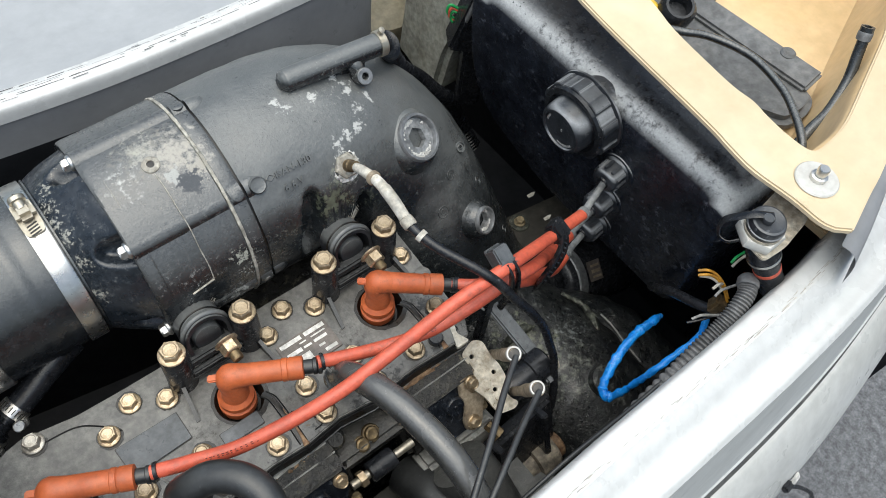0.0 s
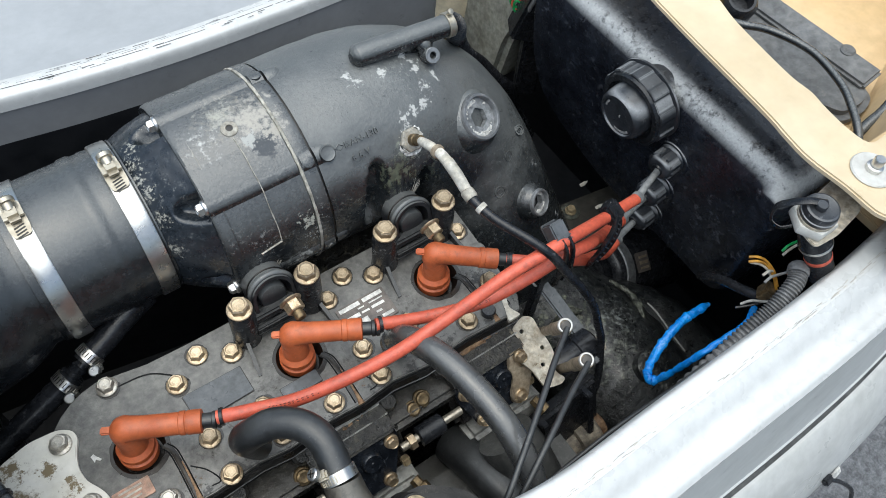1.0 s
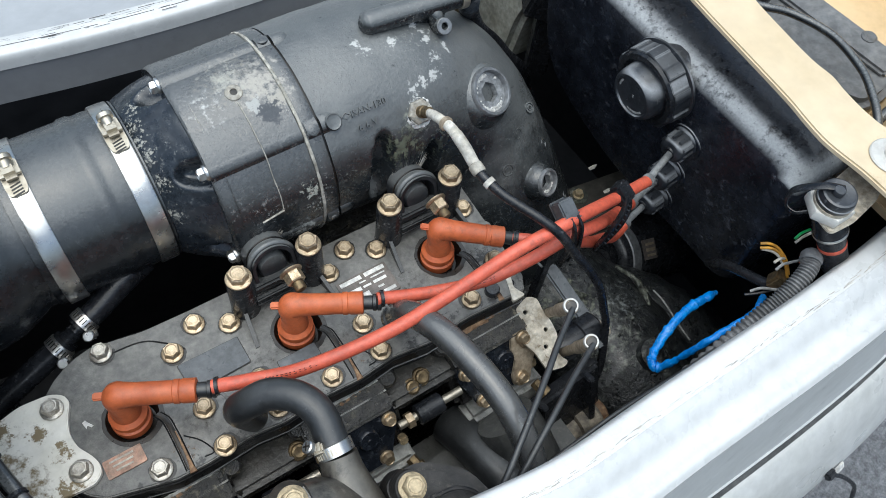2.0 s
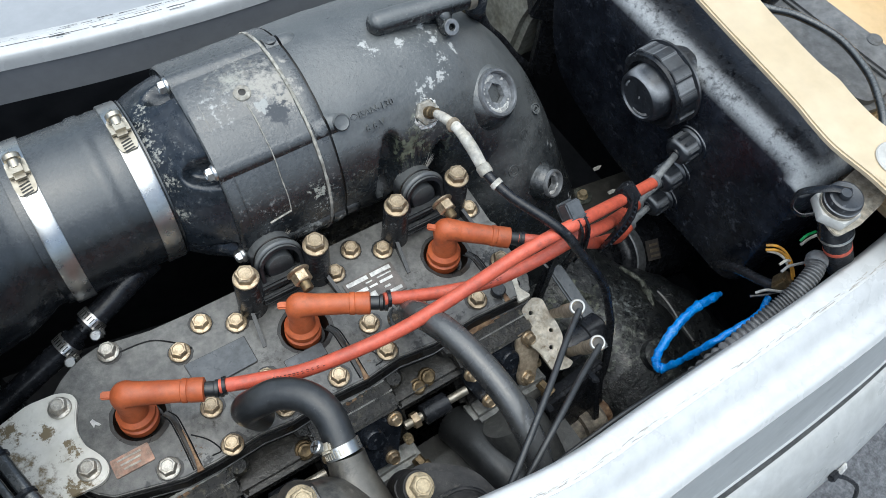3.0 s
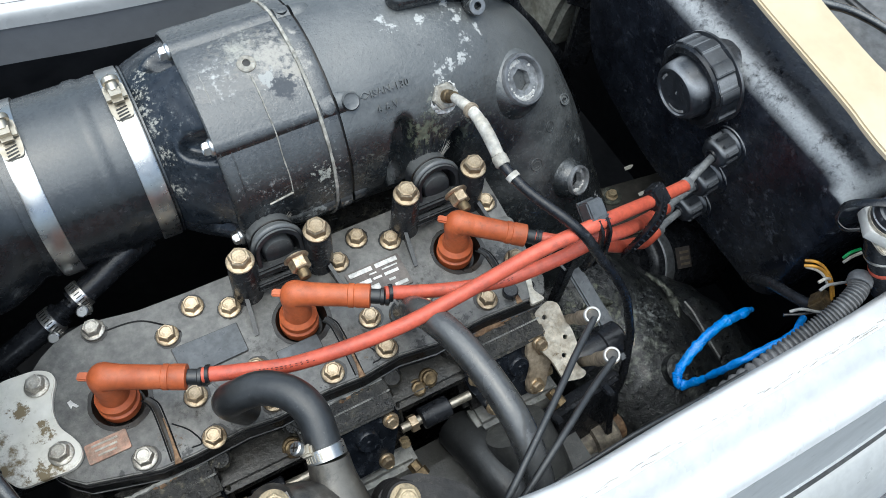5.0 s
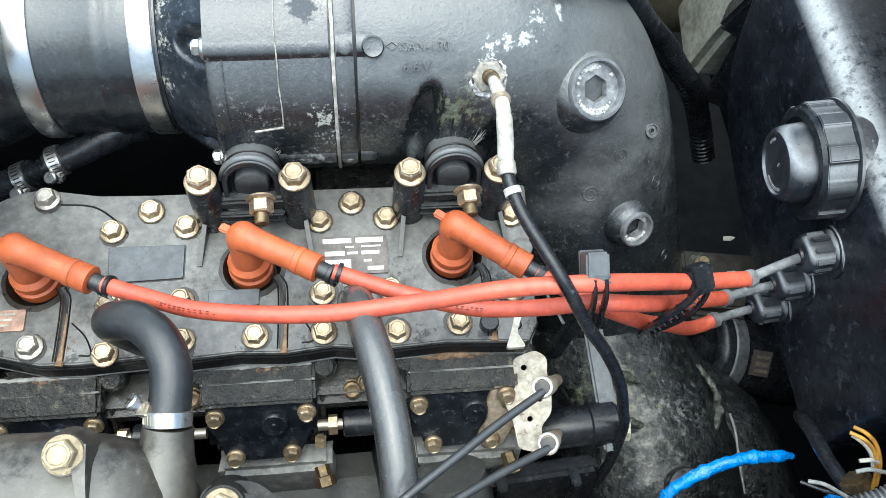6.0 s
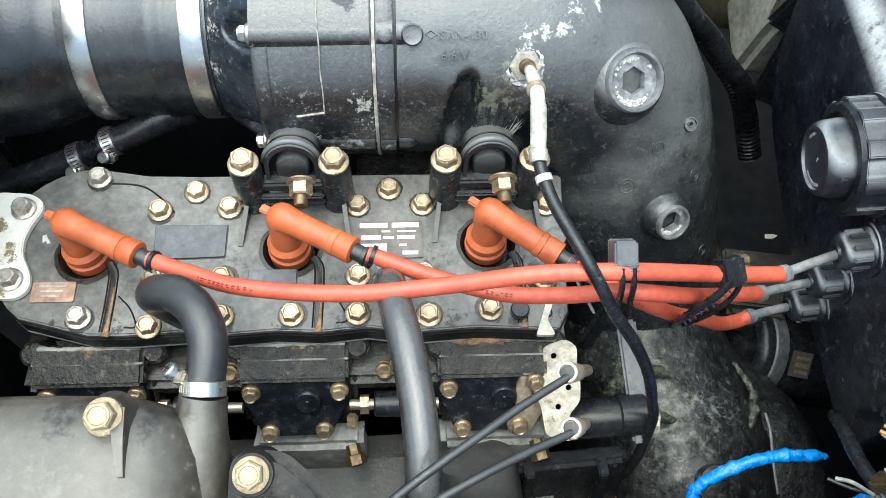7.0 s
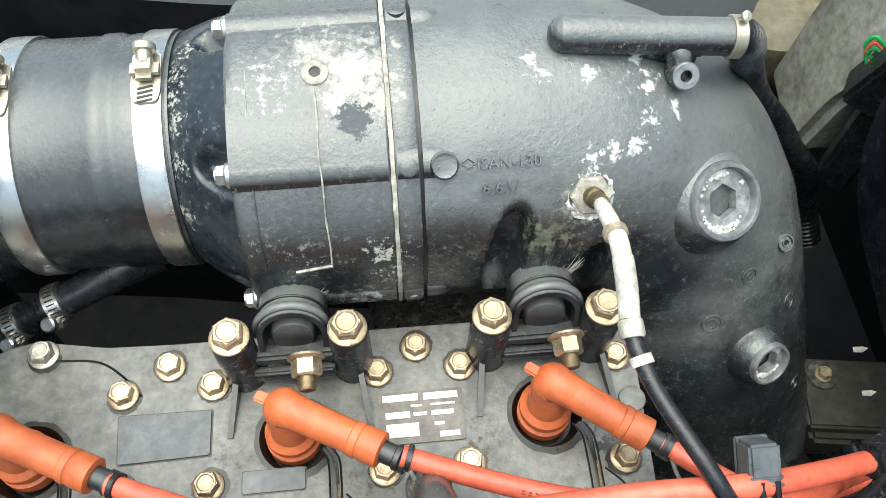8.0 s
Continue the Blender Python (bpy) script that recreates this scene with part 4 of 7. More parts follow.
        tube(ends, [random.uniform(0.00015, 0.0004), 0.00024, 0.00008], 5, 1, smooth=False, bm=hairs)
    part("salt_streak", hairs, M_CRACK, c, "pale salt streaks")
    nm = facing((0.0655 + dx, -0.0145, TOP + 0.0345), (0.03, -0.93, -0.12))
    part("washer", lathe([(0.0078, 0), (0.008, 0.001), (0.0068, 0.002), (0.0001, 0.002)], nm), M_BOLT, c)
    part("stud_nut", lathe([(0.0064, 0.002), (0.0064, 0.0082), (0.0056, 0.009), (0.0038, 0.009)], nm, sides=6), M_BOLT, c)
    part("stud", lathe([(0.0038, 0.008), (0.0038, 0.0138), (0.0032, 0.0148), (0.0001, 0.0148)], nm, 14), M_BRASS, c, "rusty stud end")
    return c


carrier(0.0)
carrier(0.1105)

# ---------- spark plug caps and leads ----------
ENDS = [(-0.018, -0.0559, 0.8272), (0.0945, -0.0565, 0.8290), (0.204, -0.0585, 0.8225)]
for (px, py), end in zip(PLUGS, ENDS):
    cap = thing("spark_plug_cap", (px, py, TOP - 0.011), "orange rubber elbow cap on a spark plug", "spark plug cap", "spark plug caps in a row")
    e = Vector((px, py + 0.002, 0.8275))
    d = (Vector(end) - e).normalized()
    part("collar", lathe([(0.0118, -0.002), (0.0122, 0.0), (0.0122, 0.0045), (0.0108, 0.0055), (0.0108, 0.0075), (0.0117, 0.0082), (0.0117, 0.0115), (0.009, 0.014), (0.0085, 0.02)], facing((px, py, TOP - 0.006), (0, 0.05, 1)), 28), M_ORANGE, cap, "ribbed collar")
    part("elbow", tube([(px, py, TOP + 0.010), (px, py + 0.001, TOP + 0.020), e + Vector((0, 0.0003, -0.002)), e + d * 0.004, e + d * 0.010], [0.0086, 0.0083, 0.0086, 0.0078, 0.0071], 20, 6), M_ORANGE, cap)
    L = (Vector(end) - e).length
    part("arm", lathe([(0.0072, 0.006), (0.0068, L - 0.013), (0.0074, L - 0.0125), (0.0074, L - 0.0095), (0.0069, L - 0.009), (0.0074, L - 0.0075), (0.0074, L), (0.006, L + 0.0006), (0.0044, L + 0.0006)], facing(e, d), 22), M_ORANGE, cap)
    part("nub", block(0.005, 0.0025, 0.009, 0.0008, facing(e - d * 0.0088, d)), M_ORANGE, cap)
    part("sleeve", lathe([(0.0046, 0), (0.0046, 0.006), (0.0054, 0.0065), (0.0054, 0.0085), (0.0046, 0.009), (0.0054, 0.0095), (0.0054, 0.0115), (0.004, 0.012)], facing(end, d), 18), M_HOSE, cap, "dark rubber sleeve")

LEADS = [
    [(-0.0097, -0.0614, 0.8330), (0.012, -0.0705, 0.8355), (0.0414, -0.0819, 0.8409), (0.0937, -0.0903, 0.8492), (0.1428, -0.0907, 0.8575), (0.1825, -0.0919, 0.8700), (0.2224, -0.093, 0.8735), (0.257, -0.0875, 0.8592), (0.2891, -0.0803, 0.8405), (0.3197, -0.0758, 0.8303)],
    [(0.1024, -0.0606, 0.8330), (0.1377, -0.073, 0.8290), (0.1719, -0.0835, 0.830), (0.2022, -0.0895, 0.840), (0.2274, -0.0935, 0.852), (0.252, -0.0925, 0.845), (0.282, -0.082, 0.818), (0.322, -0.0705, 0.7935)],
    [(0.2095, -0.0625, 0.8225), (0.222, -0.073, 0.824), (0.239, -0.087, 0.829), (0.267, -0.0855, 0.803), (0.289, -0.081, 0.784), (0.308, -0.076, 0.763), (0.321, -0.072, 0.7555), (0.330, -0.069, 0.7555)],
]
TIPS = [(0.3560, -0.0630, 0.8285), (0.3590, -0.0615, 0.7885), (0.3620, -0.0605, 0.7510)]
for pts, tip in zip(LEADS, TIPS):
    lead = thing("ignition_lead", pts[0], "red insulated ignition lead bundled with the others", "cable", "ignition leads")
    part("jacket", tube(pts, 0.0043, 16, 10), M_REDWIRE, lead)
    print_marks, way = bmesh.new(), glide(pts, 40)
    for k in range(52, 52 + 34, 3):
        ahead = (way[k + 1] - way[k]).normalized()
        side = Vector((-0.45, -0.42, 0.79))
        side = (side - ahead * side.dot(ahead)).normalized()
        for o in (-0.00055, 0.00055):
            if random.random() < 0.75:
                at = way[k] + side * 0.00405 + ahead.cross(side) * o
                tube([at, at + ahead * random.uniform(0.0008, 0.0018)], 0.00042, 6, 1, smooth=False, bm=print_marks)
    part("worn_print", print_marks, M_PRINT, lead, "dark worn print marks")
    a, b = Vector(pts[-1]), Vector(tip)
    o = Vector(pts[0])
    w = (Vector(pts[1]) - o).normalized()
    part("tie", lathe([(0.0046, -0.0012), (0.0056, -0.001), (0.0056, 0.001), (0.0046, 0.0012)], facing(o + w * 0.003, w), 16), M_PLASTIC, lead, "thin black tie")
    part("tie_tail", tube([o + w * 0.003 + Vector((0, -0.005, 0)), o + w * 0.005 + Vector((0.001, -0.008, -0.006)), o + w * 0.010 + Vector((0.002, -0.009, -0.014)), o + w * 0.014 + Vector((0.004, -0.012, -0.022))], 0.0009, 8, 5), M_GREYWIRE, lead)
    part("core", tube([a - (b - a) * 0.1, a * 0.6 + b * 0.4 + Vector((0, 0, 0.0015)), b], 0.0027, 12, 6), M_LEADEND, lead, "bare grey lead end")
    part("ferrule", lathe([(0.0034, -0.002), (0.0049, -0.0015), (0.0049, 0.001), (0.0045, 0.0014), (0.0045, 0.003), (0.003, 0.0035)], facing(a, b - a), 16), M_LEADEND, lead)

# ---------- exhaust pipe ----------
AX, RP = (0.0882, 0.835), 0.0723  # y and z of its axis, and its radius


def on_pipe(x, angle, r, axis=None):
    """A point on the pipe: angle in degrees from straight up, towards the camera's side."""
    a = axis or AX
    return Vector((x, a[0] - r * math.sin(radians(angle)), a[1] + r * math.cos(radians(angle))))


def along(x, axis=None):
    return facing((x, *(axis or AX)), (1, 0, 0))


def ring_web(rings):
    bm = bmesh.new()
    ring_skin(bm, rings)
    return bm


pipe = thing("exhaust_pipe", (0.15, 0.09, 0.76), "large black painted exhaust pipe with chalky salt stains", "exhaust pipe")
body = tube([(0.1195, 0.0882, 0.835), (0.155, 0.0882, 0.835), (0.1897, 0.0875, 0.8315), (0.2233, 0.0844, 0.8139), (0.2479, 0.0721, 0.7789), (0.262, 0.046, 0.7348), (0.2820, 0.0227, 0.6847), (0.298, 0.0, 0.634), (0.308, -0.02, 0.58)],
            [0.0719, 0.0723, 0.0720, 0.0713, 0.0722, 0.0718, 0.0667, 0.0645, 0.062], 168, 22)
rough_up(body, 0.0006, 60)
# cast pockets on either side of the hook's web
for v in body.verts:
    dy, dz = v.co.y - AX[0], v.co.z - AX[1]
    angle = math.degrees(math.atan2(-dy, dz))
    for px, pa, wx, wa, deep in ((0.1530, 84, 0.0095, 26, 0.013), (0.1905, 97, 0.0085, 20, 0.011)):
        q = 1 - abs((v.co.x - px - 0.0002 * (pa - angle)) / wx) ** 2.4 - abs((angle - pa) / wa) ** 2.6
        if q > 0:
            q = min(1.0, 1.25 * q)
            q = q * q * (3 - 2 * q) * deep / math.hypot(dy, dz)
            v.co.y -= dy * q
            v.co.z -= dz * q
part("body", body, M_PIPE, pipe)
part("groove", lathe([(0.0708, 0.0), (0.0708, 0.0018)], along(0.1178), 64), M_WELL, pipe)
part("end_ring", lathe([(0.060, 0), (0.0725, 0), (0.0729, 0.001), (0.0729, 0.0088), (0.0724, 0.0095), (0.06, 0.0095)], along(0.1083), 72), M_COVER, pipe)
part("gasket", rough_up(lathe([(0.06, 0), (0.0731, 0), (0.0735, 0.0008), (0.0731, 0.0018), (0.06, 0.0018)], along(0.1064), 144), 0.0004, 300), M_GASKET, pipe, "white gasket line")
cover = lathe([(0.05, 0), (0.0705, 0), (0.0718, 0.0012), (0.0723, 0.004), (0.0723, 0.034), (0.0727, 0.0355), (0.0727, 0.0615), (0.0722, 0.0628), (0.05, 0.0628)], along(0.0434), 72)
part("cover", rough_up(cover, 0.0005, 70), M_COVER, pipe, "blackened cover with flaking cream stains")
arc = [on_pipe(0.0786 + 0.0002 * math.sin(a * 0.3) + 0.000012 * a, a, 0.0727 + 0.0026 * math.exp(-((a - 39) / 10) ** 2)) for a in range(17, 79, 2)]
part("crack_line", tube(arc, [0.0003 + 0.0005 * abs(noise.noise(Vector((k * 0.7, 0, 0)))) for k in range(len(arc))], 6, 1, smooth=False), M_GASKET, pipe, "pale seam line")
part("cover_step", tube([on_pipe(0.0796, 78, 0.0724), on_pipe(0.0640, 80, 0.0724)], 0.0007, 6, 1, smooth=False), M_SALTY, pipe)
flaps = [on_pipe(0.0520 + 0.0002 * math.sin(a), a, 0.0724) for a in range(8, 60, 2)]
part("crack_line", tube(flaps, [0.0001 + 0.0004 * max(0.0, noise.noise(Vector((k * 0.9, 3, 0)))) for k in range(len(flaps))], 6, 1, smooth=False), M_GASKET, pipe, "broken pale seam line")
part("cover_edge", tube([on_pipe(0.052, a, 0.0724) for a in range(30, 84, 6)], 0.0004, 6, 1, smooth=False), M_COVER, pipe)
# lengthwise ribs that hold the long bolts
for angle in (-13, 42.5, 102, 215):
    part("rib", tube([on_pipe(0.0438, angle, 0.0662), on_pipe(0.1055, angle, 0.0662)], 0.0088, 24, 1, smooth=False), M_COVER, pipe)
    if angle == 42.5:
        side = [(42, 0.0749), (36, 0.0744), (30, 0.0735), (24, 0.0724), (20, 0.0716), (24, 0.068), (42, 0.066)]
        part("rib_web", ring_web([[on_pipe(x, a, r) for a, r in side] for x in (0.0440, 0.0452, 0.075, 0.1055)]), M_COVER, pipe)
    part("rib_end", tube([on_pipe(0.1195, angle, 0.0664), on_pipe(0.125, angle, 0.0664), on_pipe(0.1275, angle, 0.0655), on_pipe(0.130, angle, 0.063)], [0.0082, 0.0080, 0.007, 0.004], 20, 4), M_PIPE, pipe)
    part("rib_nose", tube([on_pipe(0.109, angle, 0.0664), on_pipe(0.1175, angle, 0.0664)], 0.0086, 20, 1, smooth=False), M_COVER, pipe)
    bolt(on_pipe(0.0436, angle, 0.0692), (-1, 0, 0), pipe, BOLT_SMALL, M_STEEL)
    part("dowel", lathe([(0.0038, -0.004), (0.0038, 0.0007), (0.003, 0.0012), (0.0001, 0.0012)], facing(on_pipe(0.1135, angle + 1, 0.0742), on_pipe(0, angle + 1, 1) - on_pipe(0, angle + 1, 0)), 20), M_COVER, pipe)
part("knob", lathe([(0.0056, -0.008), (0.0058, 0.002), (0.005, 0.0032), (0.0036, 0.0026), (0.0001, 0.003)], facing(on_pipe(0.1275, 43.5, 0.0722), (0.05, -0.62, 0.66)), 20), M_PIPE, pipe)
boss = facing(on_pipe(0.0794, 11.6, 0.0722), on_pipe(0, 11.6, 1) - on_pipe(0, 11.6, 0))
part("hole_boss", lathe([(0.0062, -0.002), (0.0054, 0.001), (0.0046, 0.0015), (0.0024, 0.0015), (0.002, -0.004), (0.0001, -0.004)], boss, 24), M_SALTY, pipe, "chalky threaded hole")
part("hole", lathe([(0.0020, 0), (0.0001, 0.0002)], boss @ Matrix.Translation((0, 0, 0.0011)), 16), M_WELL, pipe)
# neck between the clamp and the cover, with scoops over the bolts
CAX = (0.0985, 0.8315)
neck = bmesh.new()
rings = []
for k in range(31):
    x = 0.0152 + 0.0288 * k / 30
    u = (x - 0.0152) / 0.0288
    axis = (CAX[0] + (AX[0] - CAX[0]) * u, CAX[1] + (AX[1] - CAX[1]) * u)
    r = 0.0538 + 0.0132 * u ** 0.8
    ring = []
    for j in range(168):
        angle = 360 * j / 168
        # pockets that leave room for the long bolts
        sink = 0.0
        for b in (-13, 42.5, 102, 215):
            across = radians((angle - b + 180) % 360 - 180) * r
            q = 1 - ((0.046 - x) / 0.021) ** 2 - (across / 0.0105) ** 2
            if q > 0:
                s = min(1.0, 1.25 * q)
                sink = max(sink, 0.0115 * s * s * (3 - 2 * s))
        ring.append(on_pipe(x, angle, r - sink + 0.0005 * noise.noise(Vector((x * 110, angle * 0.14, 0))), axis))
    rings.append(ring)
ring_skin(neck, rings)
part("neck", finish(neck, 75), M_NECK, pipe, "dark glossy neck with crusted salt")

# breather bar with a nozzle on top of the pipe
bar_a, bar_b = Vector((0.1750, 0.0832, 0.9105)), Vector((0.2530, 0.0800, 0.9060))
d = (bar_b - bar_a).normalized()
part("water_rail", tube([bar_a - d * 0.001, bar_a + d * 0.002, bar_a + d * 0.008, bar_a * 0.5 + bar_b * 0.5, bar_b], [0.003, 0.0068, 0.0080, 0.0079, 0.0078], 22, 6), M_PIPE, pipe, "cast water rail")
part("rail_foot", block(0.06, 0.010, 0.02, 0.004, Matrix.Translation((0.212, 0.083, 0.899))), M_PIPE, pipe)
part("rail_web", tube([(0.2265, 0.081, 0.905), (0.228, 0.076, 0.903), (0.2295, 0.072, 0.894)], [0.0062, 0.0056, 0.0054], 14, 4), M_PIPE, pipe)
nz = facing((0.2295, 0.0690, 0.897), (0.0, -0.75, 0.66))
part("nozzle", lathe([(0.0060, -0.012), (0.0060, 0.004), (0.0055, 0.0048), (0.0024, 0.0048), (0.0021, -0.002), (0.0001, -0.002)], nz, 24), M_PIPE, pipe)
part("nozzle_rim", lathe([(0.0057, 0.0047), (0.0052, 0.0052), (0.0028, 0.0052), (0.0024, 0.0047)], nz, 24, caps=False), M_RING, pipe)
line = glide([bar_b - d * 0.004, bar_b + d * 0.003, Vector((0.2625, 0.0835, 0.896)), Vector((0.2690, 0.0905, 0.882)), Vector((0.280, 0.103, 0.862)), Vector((0.296, 0.116, 0.834)), Vector((0.314, 0.127, 0.806)), Vector((0.338, 0.134, 0.776)), Vector((0.362, 0.138, 0.742)), Vector((0.388, 0.141, 0.708)), Vector((0.405, 0.142, 0.66))], 48)
part("rail_hose", tube(line, [0.0076 if k % 4 < 2 else 0.0070 for k in range(len(line))], 16, 1, smooth=False), M_PLASTIC, pipe, "ribbed black hose")
part("rail_clamp", lathe([(0.0086, 0), (0.009, 0.0005), (0.009, 0.005), (0.0086, 0.0055)], facing(bar_b - d * 0.004, d), 24), M_TANSTEEL, pipe)
part("rail_screw", lathe([(0.0014, -0.004), (0.0014, 0.002), (0.0022, 0.0024), (0.0022, 0.0036), (0.0001, 0.0040)], facing(bar_b + Vector((-0.001, 0.001, 0.0095)), (0.2, -0.5, 0.8)), 16), M_TANSTEEL, pipe)

# sockets with plugs on the elbow
def socket(at, d, r, inner, plug_label, recess=M_RING):
    m = facing(Vector(at) + Vector(d).normalized() * 0.0028, d)
    part("boss", lathe([(r * 1.55, -0.016), (r * 1.36, -0.007), (r * 1.2, -0.0025), (r * 1.06, -0.0006), (r * 0.9, -0.002), (r * 0.88, -0.0095)], m, 36), M_PIPE, pipe)
    plug = part("plug", lathe([(r * 1.05, -0.003), (r * 1.05, 0.001), (r * 1.0, 0.0024), (r * 0.90, 0.0026), (r * 0.86, 0.0016), (r * 0.84, -0.0024)], m, 44, caps=False), M_RING, pipe, plug_label)
    hexagon = [(inner * math.cos(radians(60 * k + 14)), inner * math.sin(radians(60 * k + 14))) for k in range(6)]
    part("crusted_face", prism(disc(0, 0, r * 0.845, 40), -0.006, -0.0012, [hexagon[::-1]], m=m), M_SOCKET, plug, "white crusted face")
    crumbs = bmesh.new()
    for k in range(90):
        a, q = radians(random.choice((random.gauss(100, 34), random.gauss(250, 26)))), r * random.uniform(0.66, 0.82)
        lathe([(0.0007, -0.0004), (random.uniform(0.0005, 0.0013), 0.0), (0.0004, 0.0004)], m @ Matrix.Translation((q * math.cos(a), q * math.sin(a), -0.0012)), 7, bm=crumbs)
    part("salt_crust", crumbs, M_LABELWHITE, plug, "white salt crumbs")
    part("hex_recess", lathe([(inner * 1.02, -0.0088), (inner * 0.5, -0.0086), (0.0001, -0.0084)], m @ pose(0, 0, 0, 0, 0, 14), sides=6), recess, plug, "hexagon recess")


socket((0.2485, 0.031, 0.8575), (0.25, -0.62, 0.75), 0.0168, 0.0078, "corroded grey socket plug")
socket((0.2835, -0.0145, 0.7800), (0.30, -0.80, 0.52), 0.0108, 0.0068, "corroded small socket plug", M_LABELWHITE)
part("boss_root", lathe([(0.026, -0.032), (0.021, -0.020), (0.0165, -0.010), (0.0145, -0.004)], facing((0.2835, -0.0145, 0.7800), (0.30, -0.80, 0.52)), 36), M_PIPE, pipe)

# casting marks
def emboss(text, size, x0, angle, r, parent, material):
    cu = bpy.data.curves.new("text", "FONT")
    cu.body, cu.size, cu.extrude, cu.resolution_u = text, size, 0.0013, 2
    ob = bpy.data.objects.new("text", cu)
    scene.collection.objects.link(ob)
    me = bpy.data.meshes.new_from_object(ob.evaluated_get(bpy.context.evaluated_depsgraph_get()))
    bpy.data.objects.remove(ob)
    for v in me.vertices:
        v.co = on_pipe(x0 + v.co.x, angle - math.degrees(v.co.y / r), r + v.co.z)
    me.materials.clear()
    part("casting_mark", me, material, parent, "raised casting letters")


emboss("ISAN-130", 0.0066, 0.1405, 45.5, 0.0724, pipe, M_PIPE)
emboss("6 6 V", 0.0066, 0.1425, 53.5, 0.0724, pipe, M_PIPE)
part("casting_mark", tube([on_pipe(0.1372 + 0.003 * math.cos(a), 43.5 + 1.6 * math.sin(a), 0.0726) for a in (0, 1.57, 3.14, 4.71, 6.28)], 0.0004, 6, 1, smooth=False), M_PIPE, pipe)
for at, d, r in (((0.2924, 0.0286, 0.8195), (0.2, -0.6, 0.78), 0.0045), ((0.2549, -0.0005, 0.7978), (0.02, -0.85, 0.53), 0.0052), ((0.2718, 0.0147, 0.8151), (0.32, -0.8, 0.52), 0.0045), ((0.3006, 0.0120, 0.7891), (0.59, -0.59, 0.55), 0.0045), ((0.3182, -0.0121, 0.7339), (0.62, -0.66, 0.43), 0.0045)):
    part("casting_mark", lathe([(r, -0.0006), (r - 0.0003, 0.0003), (r - 0.0009, 0.0003), (r - 0.0012, -0.0006), (r - 0.0024, -0.0005), (r - 0.0026, 0.0002), (r - 0.0031, 0.0002), (r - 0.0033, -0.0006)], facing(at, d), 24, caps=False), M_PIPE, pipe)
# ---------- rubber coupler and clamps ----------
coupler = thing("rubber_coupler", (-0.02, 0.10, 0.77), "thick black rubber coupler between exhaust and muffler", "hose coupler")
part("sleeve", lathe([(0.050, -0.058), (0.0540, -0.0575), (0.0545, -0.04), (0.0546, -0.012), (0.0556, -0.010), (0.0556, -0.004), (0.0545, -0.002), (0.0545, 0.001), (0.0550, 0.004), (0.0546, 0.0085), (0.0543, 0.0105), (0.0541, 0.0225), (0.053, 0.0238), (0.050, 0.0238)], along(-0.008, CAX), 64), M_RUBBER, coupler)
part("bead", lathe([(0.0538, -0.0012), (0.0552, -0.0006), (0.0552, 0.0006), (0.0538, 0.0012)], along(0.0150, CAX), 64), M_RUBBER, coupler, "moulded bead at the end")



def band_clamp(x, turn):
    c = thing("band_clamp", (x, 0.10, 0.885), "shiny stainless steel band clamp with a screw housing", "hose clamp", "band clamps on the coupler")
    part("band", lathe([(0.0540, -0.0062), (0.0559, -0.0060), (0.0562, -0.0052), (0.0562, 0.0052), (0.0559, 0.0060), (0.0540, 0.0062)], along(x, CAX), 72), M_STEEL, c)
    m = facing(on_pipe(x, turn, 0.0560, CAX), on_pipe(0, turn, 1) - on_pipe(0, turn, 0), (1, 0, 0))
    part("housing", block(0.011, 0.0120, 0.0075, 0.0028, m @ Matrix.Translation((0.001, 0, 0.0032))), M_TANSTEEL, c)
    part("saddle", prism(round_outline([(-0.009, -0.0060), (0.010, -0.0062), (0.0155, -0.0050), (0.0155, 0.0050), (0.010, 0.0062), (-0.009, 0.0060)], 0.002, 3), 0.0, 0.0016, m=m @ pose(0, 0, -0.0004, 0, 5, 0)), M_TANSTEEL, c)
    for k in range(4):
        part("thread_slot", block(0.0009, 0.0065, 0.0004, 0, m @ pose(0.0085 + 0.0022 * k, 0, 0.0006 - 0.0002 * k, 0, 5, 12)), M_WELL, c)
    s = m @ Matrix.Translation((-0.0040, 0, 0.0052)) @ pose(0, 0, 0, 0, -72, 0)
    part("screw", lathe([(0.0034, -0.003), (0.0034, 0.002), (0.0050, 0.0024), (0.0050, 0.0050), (0.0042, 0.0060), (0.0001, 0.0060)], s, 20), M_TANSTEEL, c)
    part("slot", block(0.0085, 0.0012, 0.0006, 0, s @ Matrix.Translation((0, 0, 0.0061))), M_WELL, c)


band_clamp(0.0072, 2)
band_clamp(-0.0545, 4)
muffler = thing("muffler", (-0.18, 0.10, 0.70), "dark rubber-coated muffler body", "muffler")
part("shell", lathe([(0.046, -0.24), (0.060, -0.236), (0.066, -0.21), (0.066, -0.06), (0.062, -0.035), (0.0550, -0.018), (0.0525, -0.014), (0.0525, 0.0)], along(-0.058, CAX), 56), M_RUBBER, muffler)
part("rib", tube([on_pipe(-0.2, 74, 0.0655, CAX), on_pipe(-0.12, 72, 0.0655, CAX), on_pipe(-0.097, 70, 0.062, CAX)], 0.0022, 10, 4), M_RUBBER, muffler)
part("foot", block(0.10, 0.06, 0.30, 0.004, Matrix.Translation((-0.2, 0.10, 0.60))), M_RUBBER, muffler)

